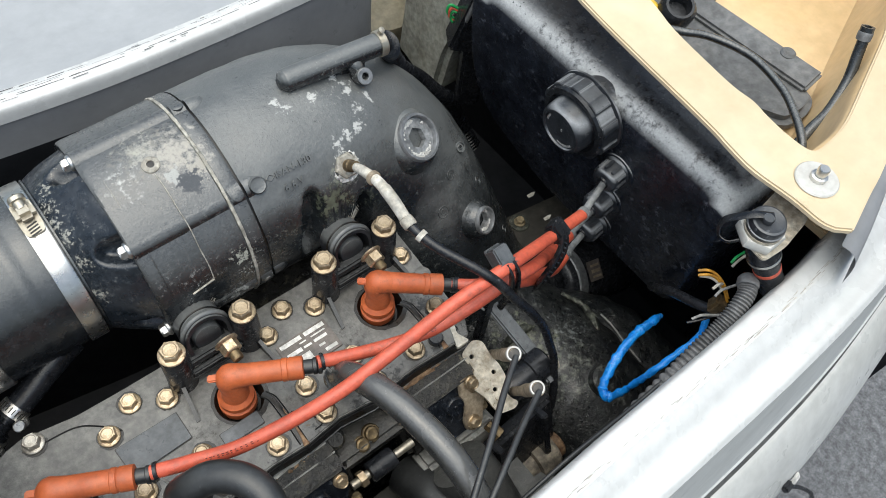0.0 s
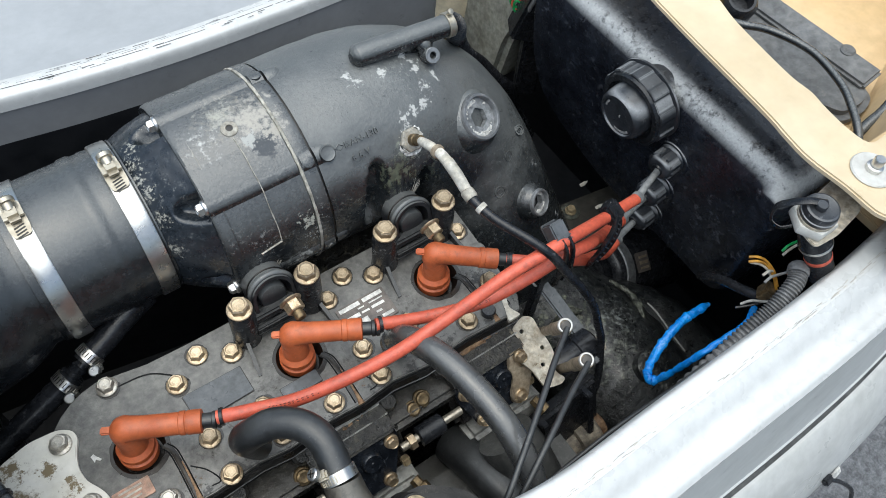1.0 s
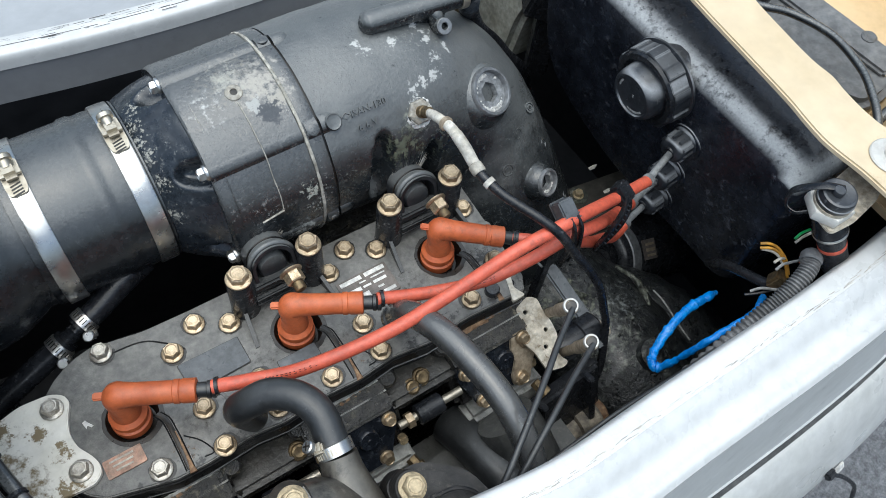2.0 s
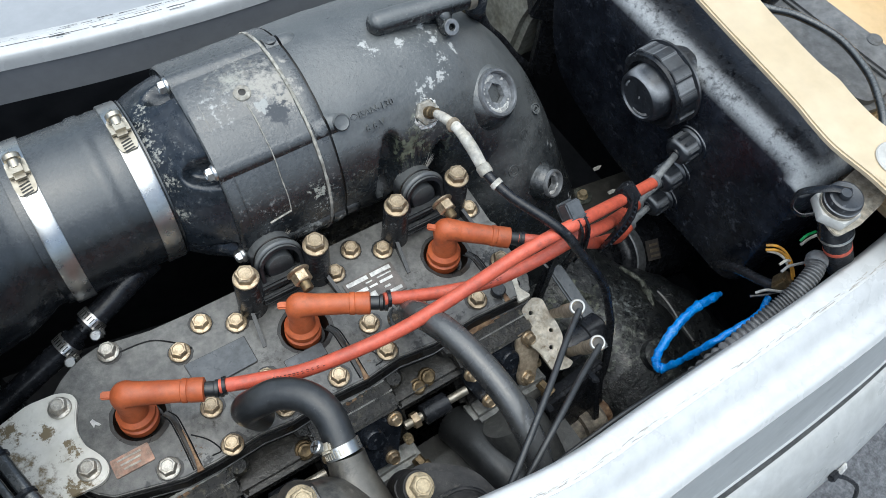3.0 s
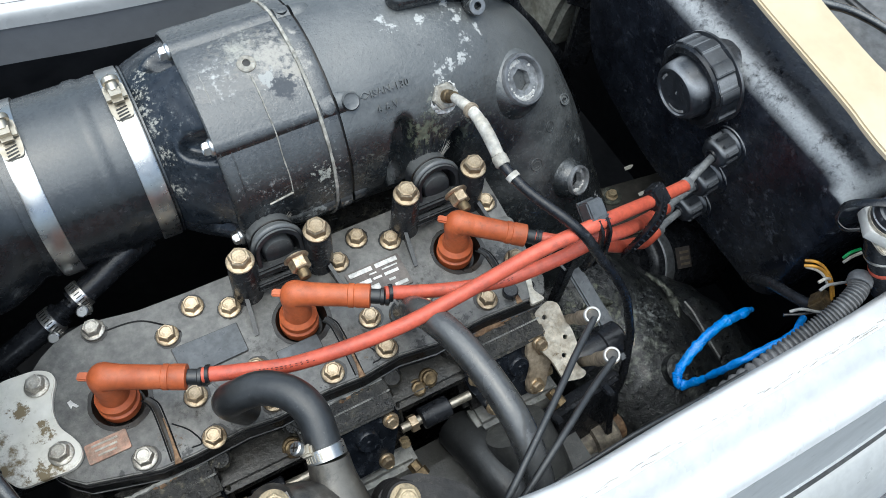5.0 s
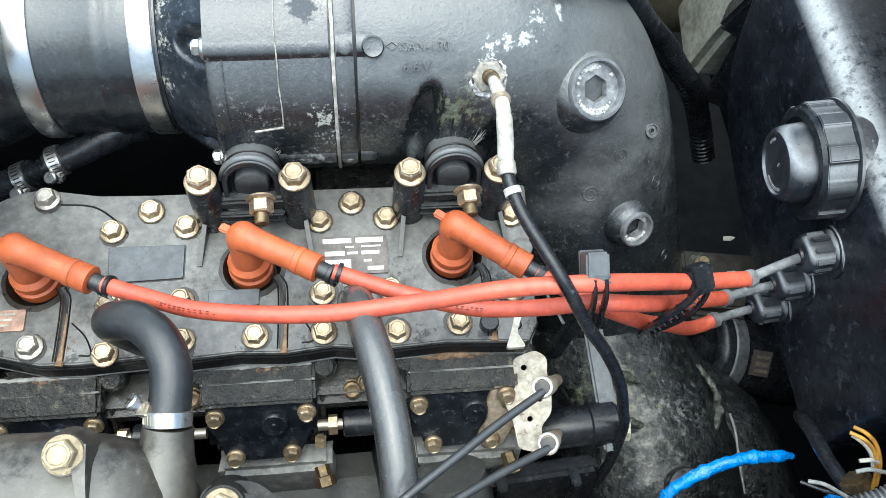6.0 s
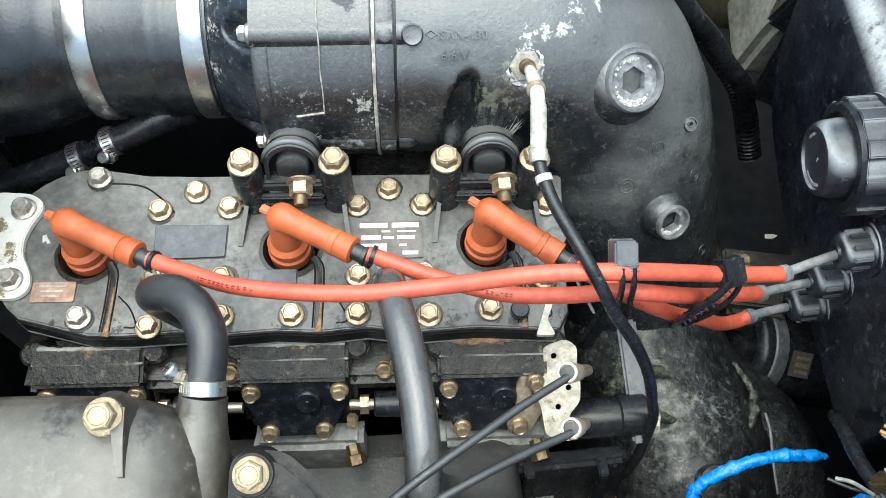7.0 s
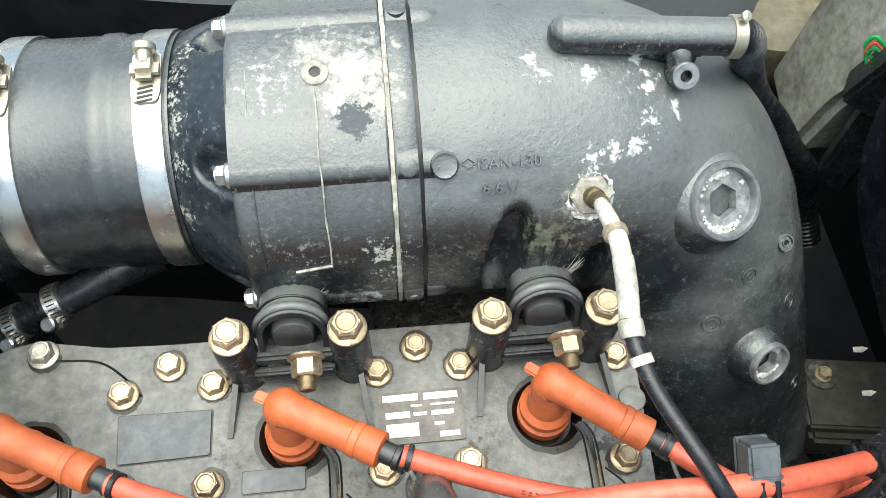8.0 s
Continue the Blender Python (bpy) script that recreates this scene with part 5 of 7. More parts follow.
# ---------- oil tank ----------
tank = thing("oil_tank", (0.40, 0.0, 0.70), "black moulded plastic oil tank with a ribbed filler cap", "oil tank")
PANEL = [(-0.158, 0.893), (0.118, 0.893), (0.116, 0.80), (0.092, 0.750), (0.0, 0.722), (-0.09, 0.727), (-0.152, 0.724)]
tm = Matrix(((0, 0, 1, 0), (1, 0, 0, 0), (0, 1, 0, 0), (0, 0, 0, 1)))
around = [Vector((*p, 0)) for p in round_outline(PANEL, 0.036, 8)]
rings = []
for k in range(11):
    a = radians(9 * k)
    ring = []
    for j, p in enumerate(around):
        t = around[(j + 1) % len(around)] - around[j - 1]
        n = Vector((t.y, -t.x, 0)).normalized()
        if n.dot(p - Vector((-0.02, 0.80, 0))) > 0:
            n = -n
        q = p + n * 0.029 * (1 - math.cos(a)) * max(0.22, -n.y)
        ring.append(Vector((0.393 - (0.029 - 0.10 * (0.893 - q.y)) * math.sin(a), q.x, q.y)))
    rings.append(ring)
rings.insert(0, [Vector((0.436, q.y, q.z)) for q in rings[0]])
shell = bmesh.new()
ring_skin(shell, rings)
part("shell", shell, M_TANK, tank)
for x, y in ((0.388, -0.083), (0.388, 0.03)):
    part("nub", tube([(x, y, 0.885), (x + 0.002, y + 0.006, 0.890), (x + 0.004, y + 0.012, 0.890)], [0.0025, 0.0022, 0.001], 12, 4), M_TANK, tank)
cm = facing((0.3680, -0.0240, 0.8630), (-1, 0.0, -0.10)) @ Matrix.Diagonal((0.92, 0.92, 0.9, 1))
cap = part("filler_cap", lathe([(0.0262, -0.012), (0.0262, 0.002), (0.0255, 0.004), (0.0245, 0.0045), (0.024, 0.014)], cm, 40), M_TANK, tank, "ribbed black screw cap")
n = 160
outer = []
for k in range(n):
    r = 0.0330 + (0.0 if k % 8 == 0 else (0.0011 if (k // 8) % 2 else -0.0004))
    outer.append((r * math.cos(2 * math.pi * k / n), r * math.sin(2 * math.pi * k / n)))
part("grip", prism(outer, 0.004, 0.0205, bevel=0.0005, m=cm), M_CAP, cap)
part("grip_flange", lathe([(0.0335, 0.0010), (0.0352, 0.0016), (0.0352, 0.0034), (0.0338, 0.0042)], cm, 64), M_CAP, cap)
part("lip", lathe([(0.0318, 0.0204), (0.0305, 0.0228), (0.0262, 0.0232), (0.0248, 0.0215), (0.0232, 0.0205)], cm, 48), M_PLASTIC, cap)
part("crown", lathe([(0.0232, 0.018), (0.0222, 0.0295), (0.0212, 0.0335), (0.0192, 0.0358), (0.0175, 0.0360), (0.0168, 0.0344), (0.0001, 0.0344)], cm, 48), M_CAP, cap)
for k in range(12):
    a = 152 + k * 8 if k < 4 else 268 + (k - 4) * 8
    part("mark", block(0.0017, 0.0010 + 0.0009 * (k % 3), 0.0005, 0, cm @ pose(0, 0, 0, 0, 0, a) @ Matrix.Translation((0.0146, 0, 0.0346))), M_GREYWIRE, cap, "small moulded mark")
part("mark", block(0.0012, 0.0024, 0.0004, 0, cm @ Matrix.Translation((0.001, 0.001, 0.0346))), M_GREYWIRE, cap)


def lead_nut(at):
    m = facing(at, (-1, -0.08, -0.06))
    nut = part("cable_nut", lathe([(0.0052, 0.0098), (0.0080, 0.0094), (0.0098, 0.0080), (0.0104, 0.0062), (0.0104, -0.005), (0.0118, -0.0062), (0.0122, -0.0075), (0.0122, -0.014)], m, 28), M_CAP, tank, "ribbed grey-black cable nut")
    part("seal", lathe([(0.0054, 0.0096), (0.0050, 0.0112), (0.0036, 0.0114), (0.0030, 0.0098)], m, 20, caps=False), M_PLASTIC, nut)
    for k in range(10):
        part("rib", block(0.0022, 0.0030, 0.0105, 0.0006, m @ pose(0, 0, 0, 0, 0, k * 36) @ Matrix.Translation((0.0106, 0, 0.0004))), M_CAP, nut)
    part("seat_ring", lathe([(0.0150, -0.002), (0.0150, 0.0004), (0.0144, 0.0010), (0.0110, 0.0010)], facing((0.364 + 0.1 * (0.893 - at[2]), at[1], at[2]), (-1, 0, -0.1)), 32), M_TANK, nut)


for t in TIPS:
    lead_nut(Vector(t) + Vector((0.006, 0.001, 0.0005)))

# ---------- beige strap over the tank and the bow locker ----------
strap = thing("beige_strap", (0.39, -0.1, 0.92), "cream-beige fibreglass strap bolted across the tank", "strap")
edge_in = [(0.405, 0.20), (0.390, 0.085), (0.3800, 0.019), (0.3745, -0.031), (0.3705, -0.080), (0.3675, -0.113), (0.365, -0.128), (0.363, -0.149), (0.366, -0.176), (0.3665, -0.197), (0.370, -0.206)]
edge_out = [(0.378, -0.213), (0.410, -0.203), (0.437, -0.195), (0.52, -0.165), (0.62, -0.13), (0.61, -0.098), (0.538, -0.125), (0.494, -0.141), (0.446, -0.158), (0.420, -0.162), (0.4075, -0.160), (0.405, -0.145), (0.4065, -0.126), (0.409, -0.112), (0.408, -0.095), (0.411, -0.063), (0.415, -0.034), (0.422, -0.008), (0.436, 0.06), (0.462, 0.19)]
loop = [(v.x, v.y) for v in glide([(*p, 0) for p in edge_in], 4)] + [(v.x, v.y) for v in glide([(*p, 0) for p in edge_out], 4)]
part("strip", prism(loop, 0.9215, 0.9265, bevel=0.0012), M_BEIGE, strap)
part("washer", lathe([(0.0135, 0), (0.0138, 0.0008), (0.013, 0.0016), (0.004, 0.0016)], Matrix.Translation((0.3895, -0.1765, 0.9267)), 36), M_WASHER, strap, "broad steel washer")
part("stud", lathe([(0.0052, 0), (0.0052, 0.003), (0.0036, 0.0034), (0.0036, 0.009), (0.003, 0.0098), (0.0001, 0.0098)], Matrix.Translation((0.3895, -0.1765, 0.9283)), 14), M_STEEL, strap)

locker = thing("bow_locker", (0.55, 0.0, 0.84), "beige fibreglass locker tray ahead of the tank", "locker", kind="structure")
part("floor", prism([(0.43, -0.21), (0.90, -0.02), (0.90, 0.12), (0.43, 0.25)], 0.848, 0.856, bevel=0.001), M_TAN, locker)
part("side_wall", sweep(smooth_section([(0.0, 0.0), (-0.004, -0.004), (-0.008, -0.03), (-0.02, -0.066)], 4), glide([(0.4085, -0.1625, 0.9225), (0.446, -0.160, 0.9225), (0.494, -0.143, 0.9225), (0.538, -0.127, 0.9225), (0.61, -0.10, 0.9225), (0.72, -0.06, 0.9225)], 6)), M_TAN, locker)
part("edge_trim", tube([(0.386, -0.2085, 0.9155), (0.41, -0.201, 0.9125), (0.437, -0.193, 0.9125), (0.52, -0.163, 0.9125)], 0.0036, 12, 6), M_TANSTEEL, locker, "brownish trim under the beige rim")
part("back_wall", block(0.02, 0.5, 0.20, 0.008, Matrix.Translation((0.72, 0.05, 0.93))), M_TAN, locker)
part("outer_skin", sweep(smooth_section([(0.0, 0.0), (0.008, -0.002), (0.014, -0.010), (0.016, -0.03)], 4), glide([(0.385, -0.213, 0.9035), (0.42, -0.202, 0.9035), (0.47, -0.184, 0.904), (0.52, -0.166, 0.904), (0.62, -0.131, 0.904), (0.75, -0.09, 0.904)], 6)), M_GREYHULL, locker, "grey outer skin")
box = thing("air_duct", (0.50, -0.05, 0.856), "dark grey plastic duct housing in the locker", "duct")
duct = prism(round_outline([(0.47, 0.08), (0.530, 0.035), (0.528, -0.02), (0.520, -0.073), (0.514, -0.116), (0.497, -0.123), (0.472, -0.121), (0.455, -0.09), (0.452, -0.02), (0.455, 0.05)], 0.008, 4), 0.857, 0.872, bevel=0.005)
part("housing", duct, M_DUCT, box)
part("flange", block(0.024, 0.128, 0.006, 0.0022, pose(0.511, -0.045, 0.8755, 0, -8, 5)), M_DUCT, box, "raised duct flange")
for x, y in ((0.5215, -0.078), (0.528, 0.004)):
    part("lug", lathe([(0.0062, 0), (0.0062, 0.008), (0.0045, 0.0095), (0.0001, 0.0095)], Matrix.Translation((x, y, 0.8715))), M_DUCT, box)
part("inlet", lathe([(0.013, 0), (0.014, 0.004), (0.014, 0.018), (0.011, 0.022), (0.009, 0.022), (0.008, 0.012), (0.0001, 0.012)], facing((0.464, -0.004, 0.885), (-0.2, -0.3, 1)), 24), M_PLASTIC, box)
part("yellow_plug", lathe([(0.009, 0), (0.009, 0.012), (0.006, 0.015), (0.0001, 0.015)], facing((0.4485, 0.010, 0.885), (-0.2, -0.3, 1)), 20), M_YELLOW, box, "yellow plastic plug")
drain = thing("drain_tube", (0.49, -0.13, 0.87), "black rubber tube with an open grey-rimmed end", "tube")
part("hose", tube([(0.445, -0.140, 0.868), (0.470, -0.137, 0.880), (0.488, -0.136, 0.887), (0.508, -0.130, 0.900), (0.519, -0.122, 0.916), (0.524, -0.117, 0.930)], 0.0040, 14, 8), M_RUBBER, drain)
part("collar", lathe([(0.0050, -0.003), (0.0052, 0), (0.0052, 0.002), (0.0047, 0.003)], facing((0.5232, -0.1177, 0.927), (0.3, 0.3, 1)), 20), M_CORRUGATED, drain)
part("tip", lathe([(0.0048, 0.0), (0.0048, 0.004), (0.0028, 0.004), (0.0024, 0.0), (0.0001, 0.0)], facing((0.524, -0.117, 0.929), (0.3, 0.3, 1)), 20), M_RUBBER, drain)
wire = thing("locker_cable", (0.45, -0.05, 0.9), "thin black cable lying along the duct", "cable")
part("cable", tube([(0.436, 0.00, 0.892), (0.445, -0.026, 0.90), (0.460, -0.043, 0.90), (0.470, -0.073, 0.90), (0.464, -0.105, 0.90), (0.453, -0.126, 0.899), (0.440, -0.145, 0.895), (0.428, -0.16, 0.88)], 0.0030, 12, 8), M_RUBBER, wire)

# ---------- drain filler on its bracket ----------
filler = thing("filler_neck", (0.345, -0.178, 0.80), "black capped filler neck with a pale hexagon nut", "filler neck")
fm = facing((0.3490, -0.1765, 0.903), (-0.05, -0.05, 1)) @ Matrix.Diagonal((0.87, 0.87, 0.95, 1))
part("bracket", prism(round_outline([(0.338, -0.191), (0.341, -0.168), (0.368, -0.164), (0.398, -0.160), (0.398, -0.182), (0.384, -0.1885), (0.358, -0.1925)], 0.004, 3), 0.8985, 0.9010, bevel=0.0006), M_GALV, filler, "dull aluminium bracket plate")
part("nut", lathe([(0.0162, -0.001), (0.017, 0.0008), (0.017, 0.0055), (0.0158, 0.007), (0.012, 0.0072)], fm, sides=6), M_WASHER, filler, "pale hexagon nut")
part("collar", lathe([(0.0135, 0.006), (0.0138, 0.008), (0.0138, 0.0095)], fm, 32), M_GALV, filler)
part("cap", lathe([(0.0128, 0.008), (0.0134, 0.010), (0.0136, 0.0125), (0.0128, 0.0130), (0.0128, 0.0155), (0.0120, 0.0174), (0.0105, 0.0180), (0.009, 0.0174), (0.0001, 0.0176)], fm, 36), M_CAP, filler, "black rubber cap")
part("cap_button", lathe([(0.0042, 0.018), (0.0042, 0.0205), (0.0034, 0.0215), (0.0001, 0.0216)], fm @ Matrix.Translation((-0.002, 0.001, 0)), 20), M_CAP, filler)
part("tether", tube([fm @ Vector(p) for p in ((0.003, 0.0, 0.0198), (-0.006, 0.008, 0.020), (-0.013, 0.016, 0.014), (-0.017, 0.0215, 0.005), (-0.021, 0.018, -0.003), (-0.020, 0.010, -0.004), (-0.014, 0.005, -0.001))], 0.0028, 10, 6, flat=-0.3), M_PLASTIC, filler)
nk = facing((0.3490, -0.1765, 0.903), (-0.30, 0.42, 0.86)) @ Matrix.Diagonal((0.87, 0.87, 0.95, 1))
part("neck", lathe([(0.0112, 0.002), (0.0112, -0.016), (0.0118, -0.017), (0.0118, -0.026), (0.0100, -0.027), (0.0100, -0.060), (0.0001, -0.060)], nk, 28), M_PLASTIC, filler)
part("band", lathe([(0.0121, -0.0245), (0.0124, -0.0240), (0.0124, -0.0225), (0.0121, -0.0220)], nk, 28, caps=False), M_STEEL, filler)
part("red_sleeve", lathe([(0.0098, -0.035), (0.0102, -0.0355), (0.0102, -0.0385), (0.0098, -0.039)], nk, 24), M_REDWIRE, filler, "red sleeve")

# ---------- corrugated hose, wires and tape by the gunwale ----------
conduit = thing("corrugated_hose", (0.30, -0.19, 0.84), "grey corrugated hose running under the gunwale", "hose")
line = glide([(0.352, -0.188, 0.858), (0.343, -0.1945, 0.860), (0.326, -0.1985, 0.852), (0.309, -0.1995, 0.842), (0.28, -0.2010, 0.828), (0.23, -0.203, 0.80), (0.17, -0.205, 0.76)], 26)
part("hose", tube(line, [0.0062 if i % 3 else 0.0048 for i in range(len(line))], 16, 1, smooth=False), M_CORRUGATED, conduit)
part("end_fitting", lathe([(0.0064, 0), (0.0072, 0.001), (0.0072, 0.005), (0.006, 0.007), (0.005, 0.008), (0.0001, 0.008)], facing((0.347, -0.1915, 0.861), (0.8, 0.5, 0.1)), 20), M_CORRUGATED, conduit)
rod = thing("thin_cable", (0.2, -0.2, 0.86), "thin grey cable along the gunwale edge", "cable")
part("cable", tube([(0.30, -0.199, 0.828), (0.249, -0.200, 0.828), (0.192, -0.200, 0.834), (0.157, -0.2005, 0.828), (0.1, -0.201, 0.81)], 0.0014, 10, 6), M_HOSE, rod)
wires = thing("wire_bundle", (0.34, -0.165, 0.80), "loose coloured wires beside the filler neck", "wires")
for mat_, pts in [
    (M_YWIRE, [(0.3405, -0.1610, 0.8465), (0.3450, -0.1650, 0.8480), (0.3490, -0.1705, 0.8460), (0.3500, -0.1785, 0.8420), (0.3500, -0.186, 0.834)]),
    (M_YWIRE, [(0.3385, -0.1632, 0.8455), (0.3435, -0.1675, 0.8470), (0.3475, -0.1725, 0.8450), (0.3485, -0.1795, 0.8410), (0.349, -0.187, 0.832)]),
    (M_BOOT, [(0.3400, -0.1640, 0.8440), (0.3440, -0.1690, 0.8450), (0.3470, -0.1740, 0.8430), (0.3480, -0.1800, 0.8390)]),
    (M_BOOT, [(0.3389, -0.1763, 0.8450), (0.3440, -0.1765, 0.8460), (0.3482, -0.1775, 0.8440)]),
    (M_GREYWIRE, [(0.3357, -0.1810, 0.8450), (0.3410, -0.1808, 0.8470), (0.3457, -0.1819, 0.8470), (0.3554, -0.1841, 0.8450)]),
    (M_ORANGE, [(0.3547, -0.1848, 0.8450), (0.3590, -0.1872, 0.8440), (0.3618, -0.1849, 0.8450), (0.3660, -0.1815, 0.8460)]),
    (M_GREEN, [(0.3652, -0.1703, 0.8450), (0.3700, -0.1700, 0.8480), (0.3805, -0.1703, 0.8450)]),
    (M_BOOT, [(0.3640, -0.1725, 0.8440), (0.3700, -0.1724, 0.8465), (0.3800, -0.1724, 0.8440)]),
    (M_GREYWIRE, [(0.3203, -0.1809, 0.8300), (0.3260, -0.1835, 0.8330), (0.3340, -0.1880, 0.8310), (0.3412, -0.1926, 0.8300)]),
    (M_PLASTIC, [(0.3190, -0.1800, 0.8250), (0.3270, -0.1850, 0.8280), (0.3350, -0.1880, 0.8290), (0.3450, -0.1900, 0.8250)]),
]:
    part("wire", tube(pts, 0.0010, 8, 6), mat_, wires)
part("connector", block(0.012, 0.009, 0.013, 0.002, pose(0.3455, -0.1835, 0.8270, 20, 10, 30)), M_BRASS, wires, "yellowed connector block")
part("loom", tube([(0.37, -0.13, 0.75), (0.352, -0.15, 0.79), (0.345, -0.17, 0.81), (0.345, -0.185, 0.82)], 0.0038, 12, 6), M_PLASTIC, wires, "black taped loom")
tape = thing("blue_hose_loop", (0.29, -0.17, 0.73), "bright blue taped line in a loose loop", "hose")
loop_pts = [(0.366, -0.151, 0.7375), (0.352, -0.1500, 0.7385), (0.338, -0.1500, 0.7380), (0.3245, -0.1515, 0.7370), (0.306, -0.1565, 0.7310), (0.2916, -0.1632, 0.7240), (0.2875, -0.1690, 0.7215), (0.2912, -0.1745, 0.7260), (0.2965, -0.1800, 0.7500), (0.3035, -0.1846, 0.7750), (0.322, -0.1870, 0.786), (0.340, -0.1880, 0.790), (0.356, -0.182, 0.79)]
line = glide(loop_pts, 12)
wrap = tube(line, [0.0037 + 0.0008 * noise.noise(Vector((i * 0.55, 0, 0))) + 0.0006 * noise.noise(Vector((i * 0.21, 5, 0))) - (0.0012 * min(1.0, max(0.0, (i - 80) / 12))) - (0.0026 * max(0.0, (8 - i) / 8)) for i in range(len(line))], 20, 1, smooth=False)
part("tape", rough_up(wrap, 0.0009, 190), M_BLUE, tape)

# ---------- lead clip and tie ----------
clip = thing("lead_clip", (0.226, -0.082, 0.80), "grey plastic clip holding the ignition leads", "clip")
clip_m = facing((0.2238, -0.0862, 0.8745), (0.0, -0.5, 0.86)) @ Matrix.Diagonal((0.86, 0.86, 0.86, 1))
part("block", block(0.0128, 0.0185, 0.014, 0.0012, clip_m), M_PLATE, clip)
for k in range(2):
    part("groove_rib", block(0.0136, 0.0012, 0.0146, 0.0003, clip_m @ Matrix.Translation((0, -0.0040 - 0.0030 * k, 0))), M_PLATE, clip)
part("lip", block(0.0140, 0.0200, 0.0022, 0.0006, clip_m @ Matrix.Translation((0, 0, -0.006))), M_PLATE, clip)
for dx in (-0.0026, 0.0028):
    part("strap", tube([(0.2245 + dx, -0.0925, 0.8765), (0.2248 + dx, -0.0985, 0.8715), (0.2262 + dx, -0.1000, 0.858), (0.2285 + dx * 1.3, -0.0985, 0.842), (0.2335 + dx * 1.6, -0.092, 0.812)], 0.0024, 8, 6, flat=0.5), M_PLASTIC, clip)
part("stem", block(0.008, 0.006, 0.09, 0.001, pose(0.234, -0.078, 0.79, -4, 6, 0)), M_PLASTIC, clip)
tie = thing("cable_tie", (0.285, -0.08, 0.82), "black ribbed cable tie round the leads", "cable tie")
part("head", block(0.0145, 0.0150, 0.010, 0.0018, facing((0.2845, -0.0815, 0.8465), (0.3, -0.5, 0.8)) @ pose(0, 0, 0, 0, 0, -14)), M_PLASTIC, tie)
TAPE = glide([(0.2840, -0.0870, 0.8460), (0.2775, -0.0925, 0.8430), (0.2715, -0.0945, 0.834), (0.2685, -0.0935, 0.819), (0.2680, -0.0905, 0.802)], 8)
part("strap", tube(TAPE, 0.0048, 8, 1, flat=0.42), M_PLASTIC, tie)
for k in range(3, len(TAPE) - 3, 3):
    part("tooth", block(0.0068, 0.0010, 0.0010, 0.0003, facing(TAPE[k] + Vector((0, -0.0010, 0.0010)), (-0.15, -0.6, 0.75)) @ pose(0, 0, 0, 0, 0, -42)), M_PLASTIC, tie)
part("strap", tube([(0.292, -0.070, 0.838), (0.2925, -0.083, 0.838), (0.288, -0.090, 0.832), (0.281, -0.0925, 0.820), (0.2735, -0.090, 0.80)], 0.0032, 8, 6, flat=0.4), M_PLASTIC, tie)

# ---------- temperature sensor and its cable ----------
sensor = thing("temperature_sensor", (0.187, 0.03, 0.87), "corroded sensor fitting with a dirty white sleeve and black cable", "sensor")
sm = facing((0.1872, 0.031, 0.8715), (0.02, -0.72, 0.69))
part("base", lathe([(0.0098, -0.004), (0.0098, 0.0005), (0.0092, 0.0018)], sm, 24), M_SALTY, sensor)
part("hexagon", lathe([(0.0088, 0.0015), (0.0088, 0.0062), (0.0078, 0.0072)], sm, sides=6), M_SALTY, sensor, "corroded hexagon")
part("salt_crust", rough_up(lathe([(0.0104, -0.003), (0.0113, 0.0006), (0.0104, 0.0030), (0.0092, 0.0042), (0.0086, 0.0030)], sm, 40), 0.0013, 600, 2), M_LABELWHITE, sensor, "white salt crust round the fitting")
part("stem", lathe([(0.0042, 0.006), (0.0042, 0.012), (0.0034, 0.013), (0.0034, 0.019)], sm, 16), M_BRASS, sensor, "brown metal stem")
part("elbow_boot", tube([(0.1874, 0.0195, 0.8825), (0.1876, 0.0105, 0.8875), (0.1882, -0.003, 0.892), (0.1880, -0.014, 0.893)], [0.0028, 0.0033, 0.0036, 0.0037], 16, 6), M_BOOT, sensor, "dirty white boot")
part("boot_collar", lathe([(0.0040, 0), (0.0048, 0.0006), (0.0048, 0.003), (0.0040, 0.0036)], facing((0.1880, 0.001, 0.8908), (0.02, -0.95, 0.3)), 18), M_TANBRASS, sensor)
part("sleeve", tube([(0.1880, -0.0125, 0.8932), (0.1872, -0.024, 0.8925), (0.1862, -0.036, 0.8902)], [0.0040, 0.0040, 0.0038], 16, 6), M_BOOT, sensor)
part("crimp", lathe([(0.0043, 0), (0.0046, 0.001), (0.0046, 0.0055), (0.0041, 0.0065)], facing((0.1862, -0.036, 0.8902), (0.02, -1, -0.25)), 18), M_SALTY, sensor)
part("cable", tube([(0.1860, -0.040, 0.889), (0.1880, -0.0495, 0.8868), (0.1912, -0.060, 0.8848), (0.1962, -0.072, 0.8835), (0.2030, -0.0865, 0.8818), (0.2105, -0.0985, 0.8748), (0.2215, -0.1065, 0.8545), (0.2352, -0.1115, 0.831), (0.2480, -0.1185, 0.804), (0.2575, -0.1245, 0.772), (0.2632, -0.131, 0.7425), (0.2572, -0.1474, 0.691), (0.2325, -0.1522, 0.6384), (0.2, -0.145, 0.60)], 0.0032, 14, 8), M_PLASTIC, sensor, "black rubber cable")
part("white_ring", lathe([(0.0041, 0), (0.0041, 0.0035)], facing((0.1878, -0.0485, 0.8870), (0.22, -0.95, -0.22)), 16), M_BOOT, sensor, "white marker ring")

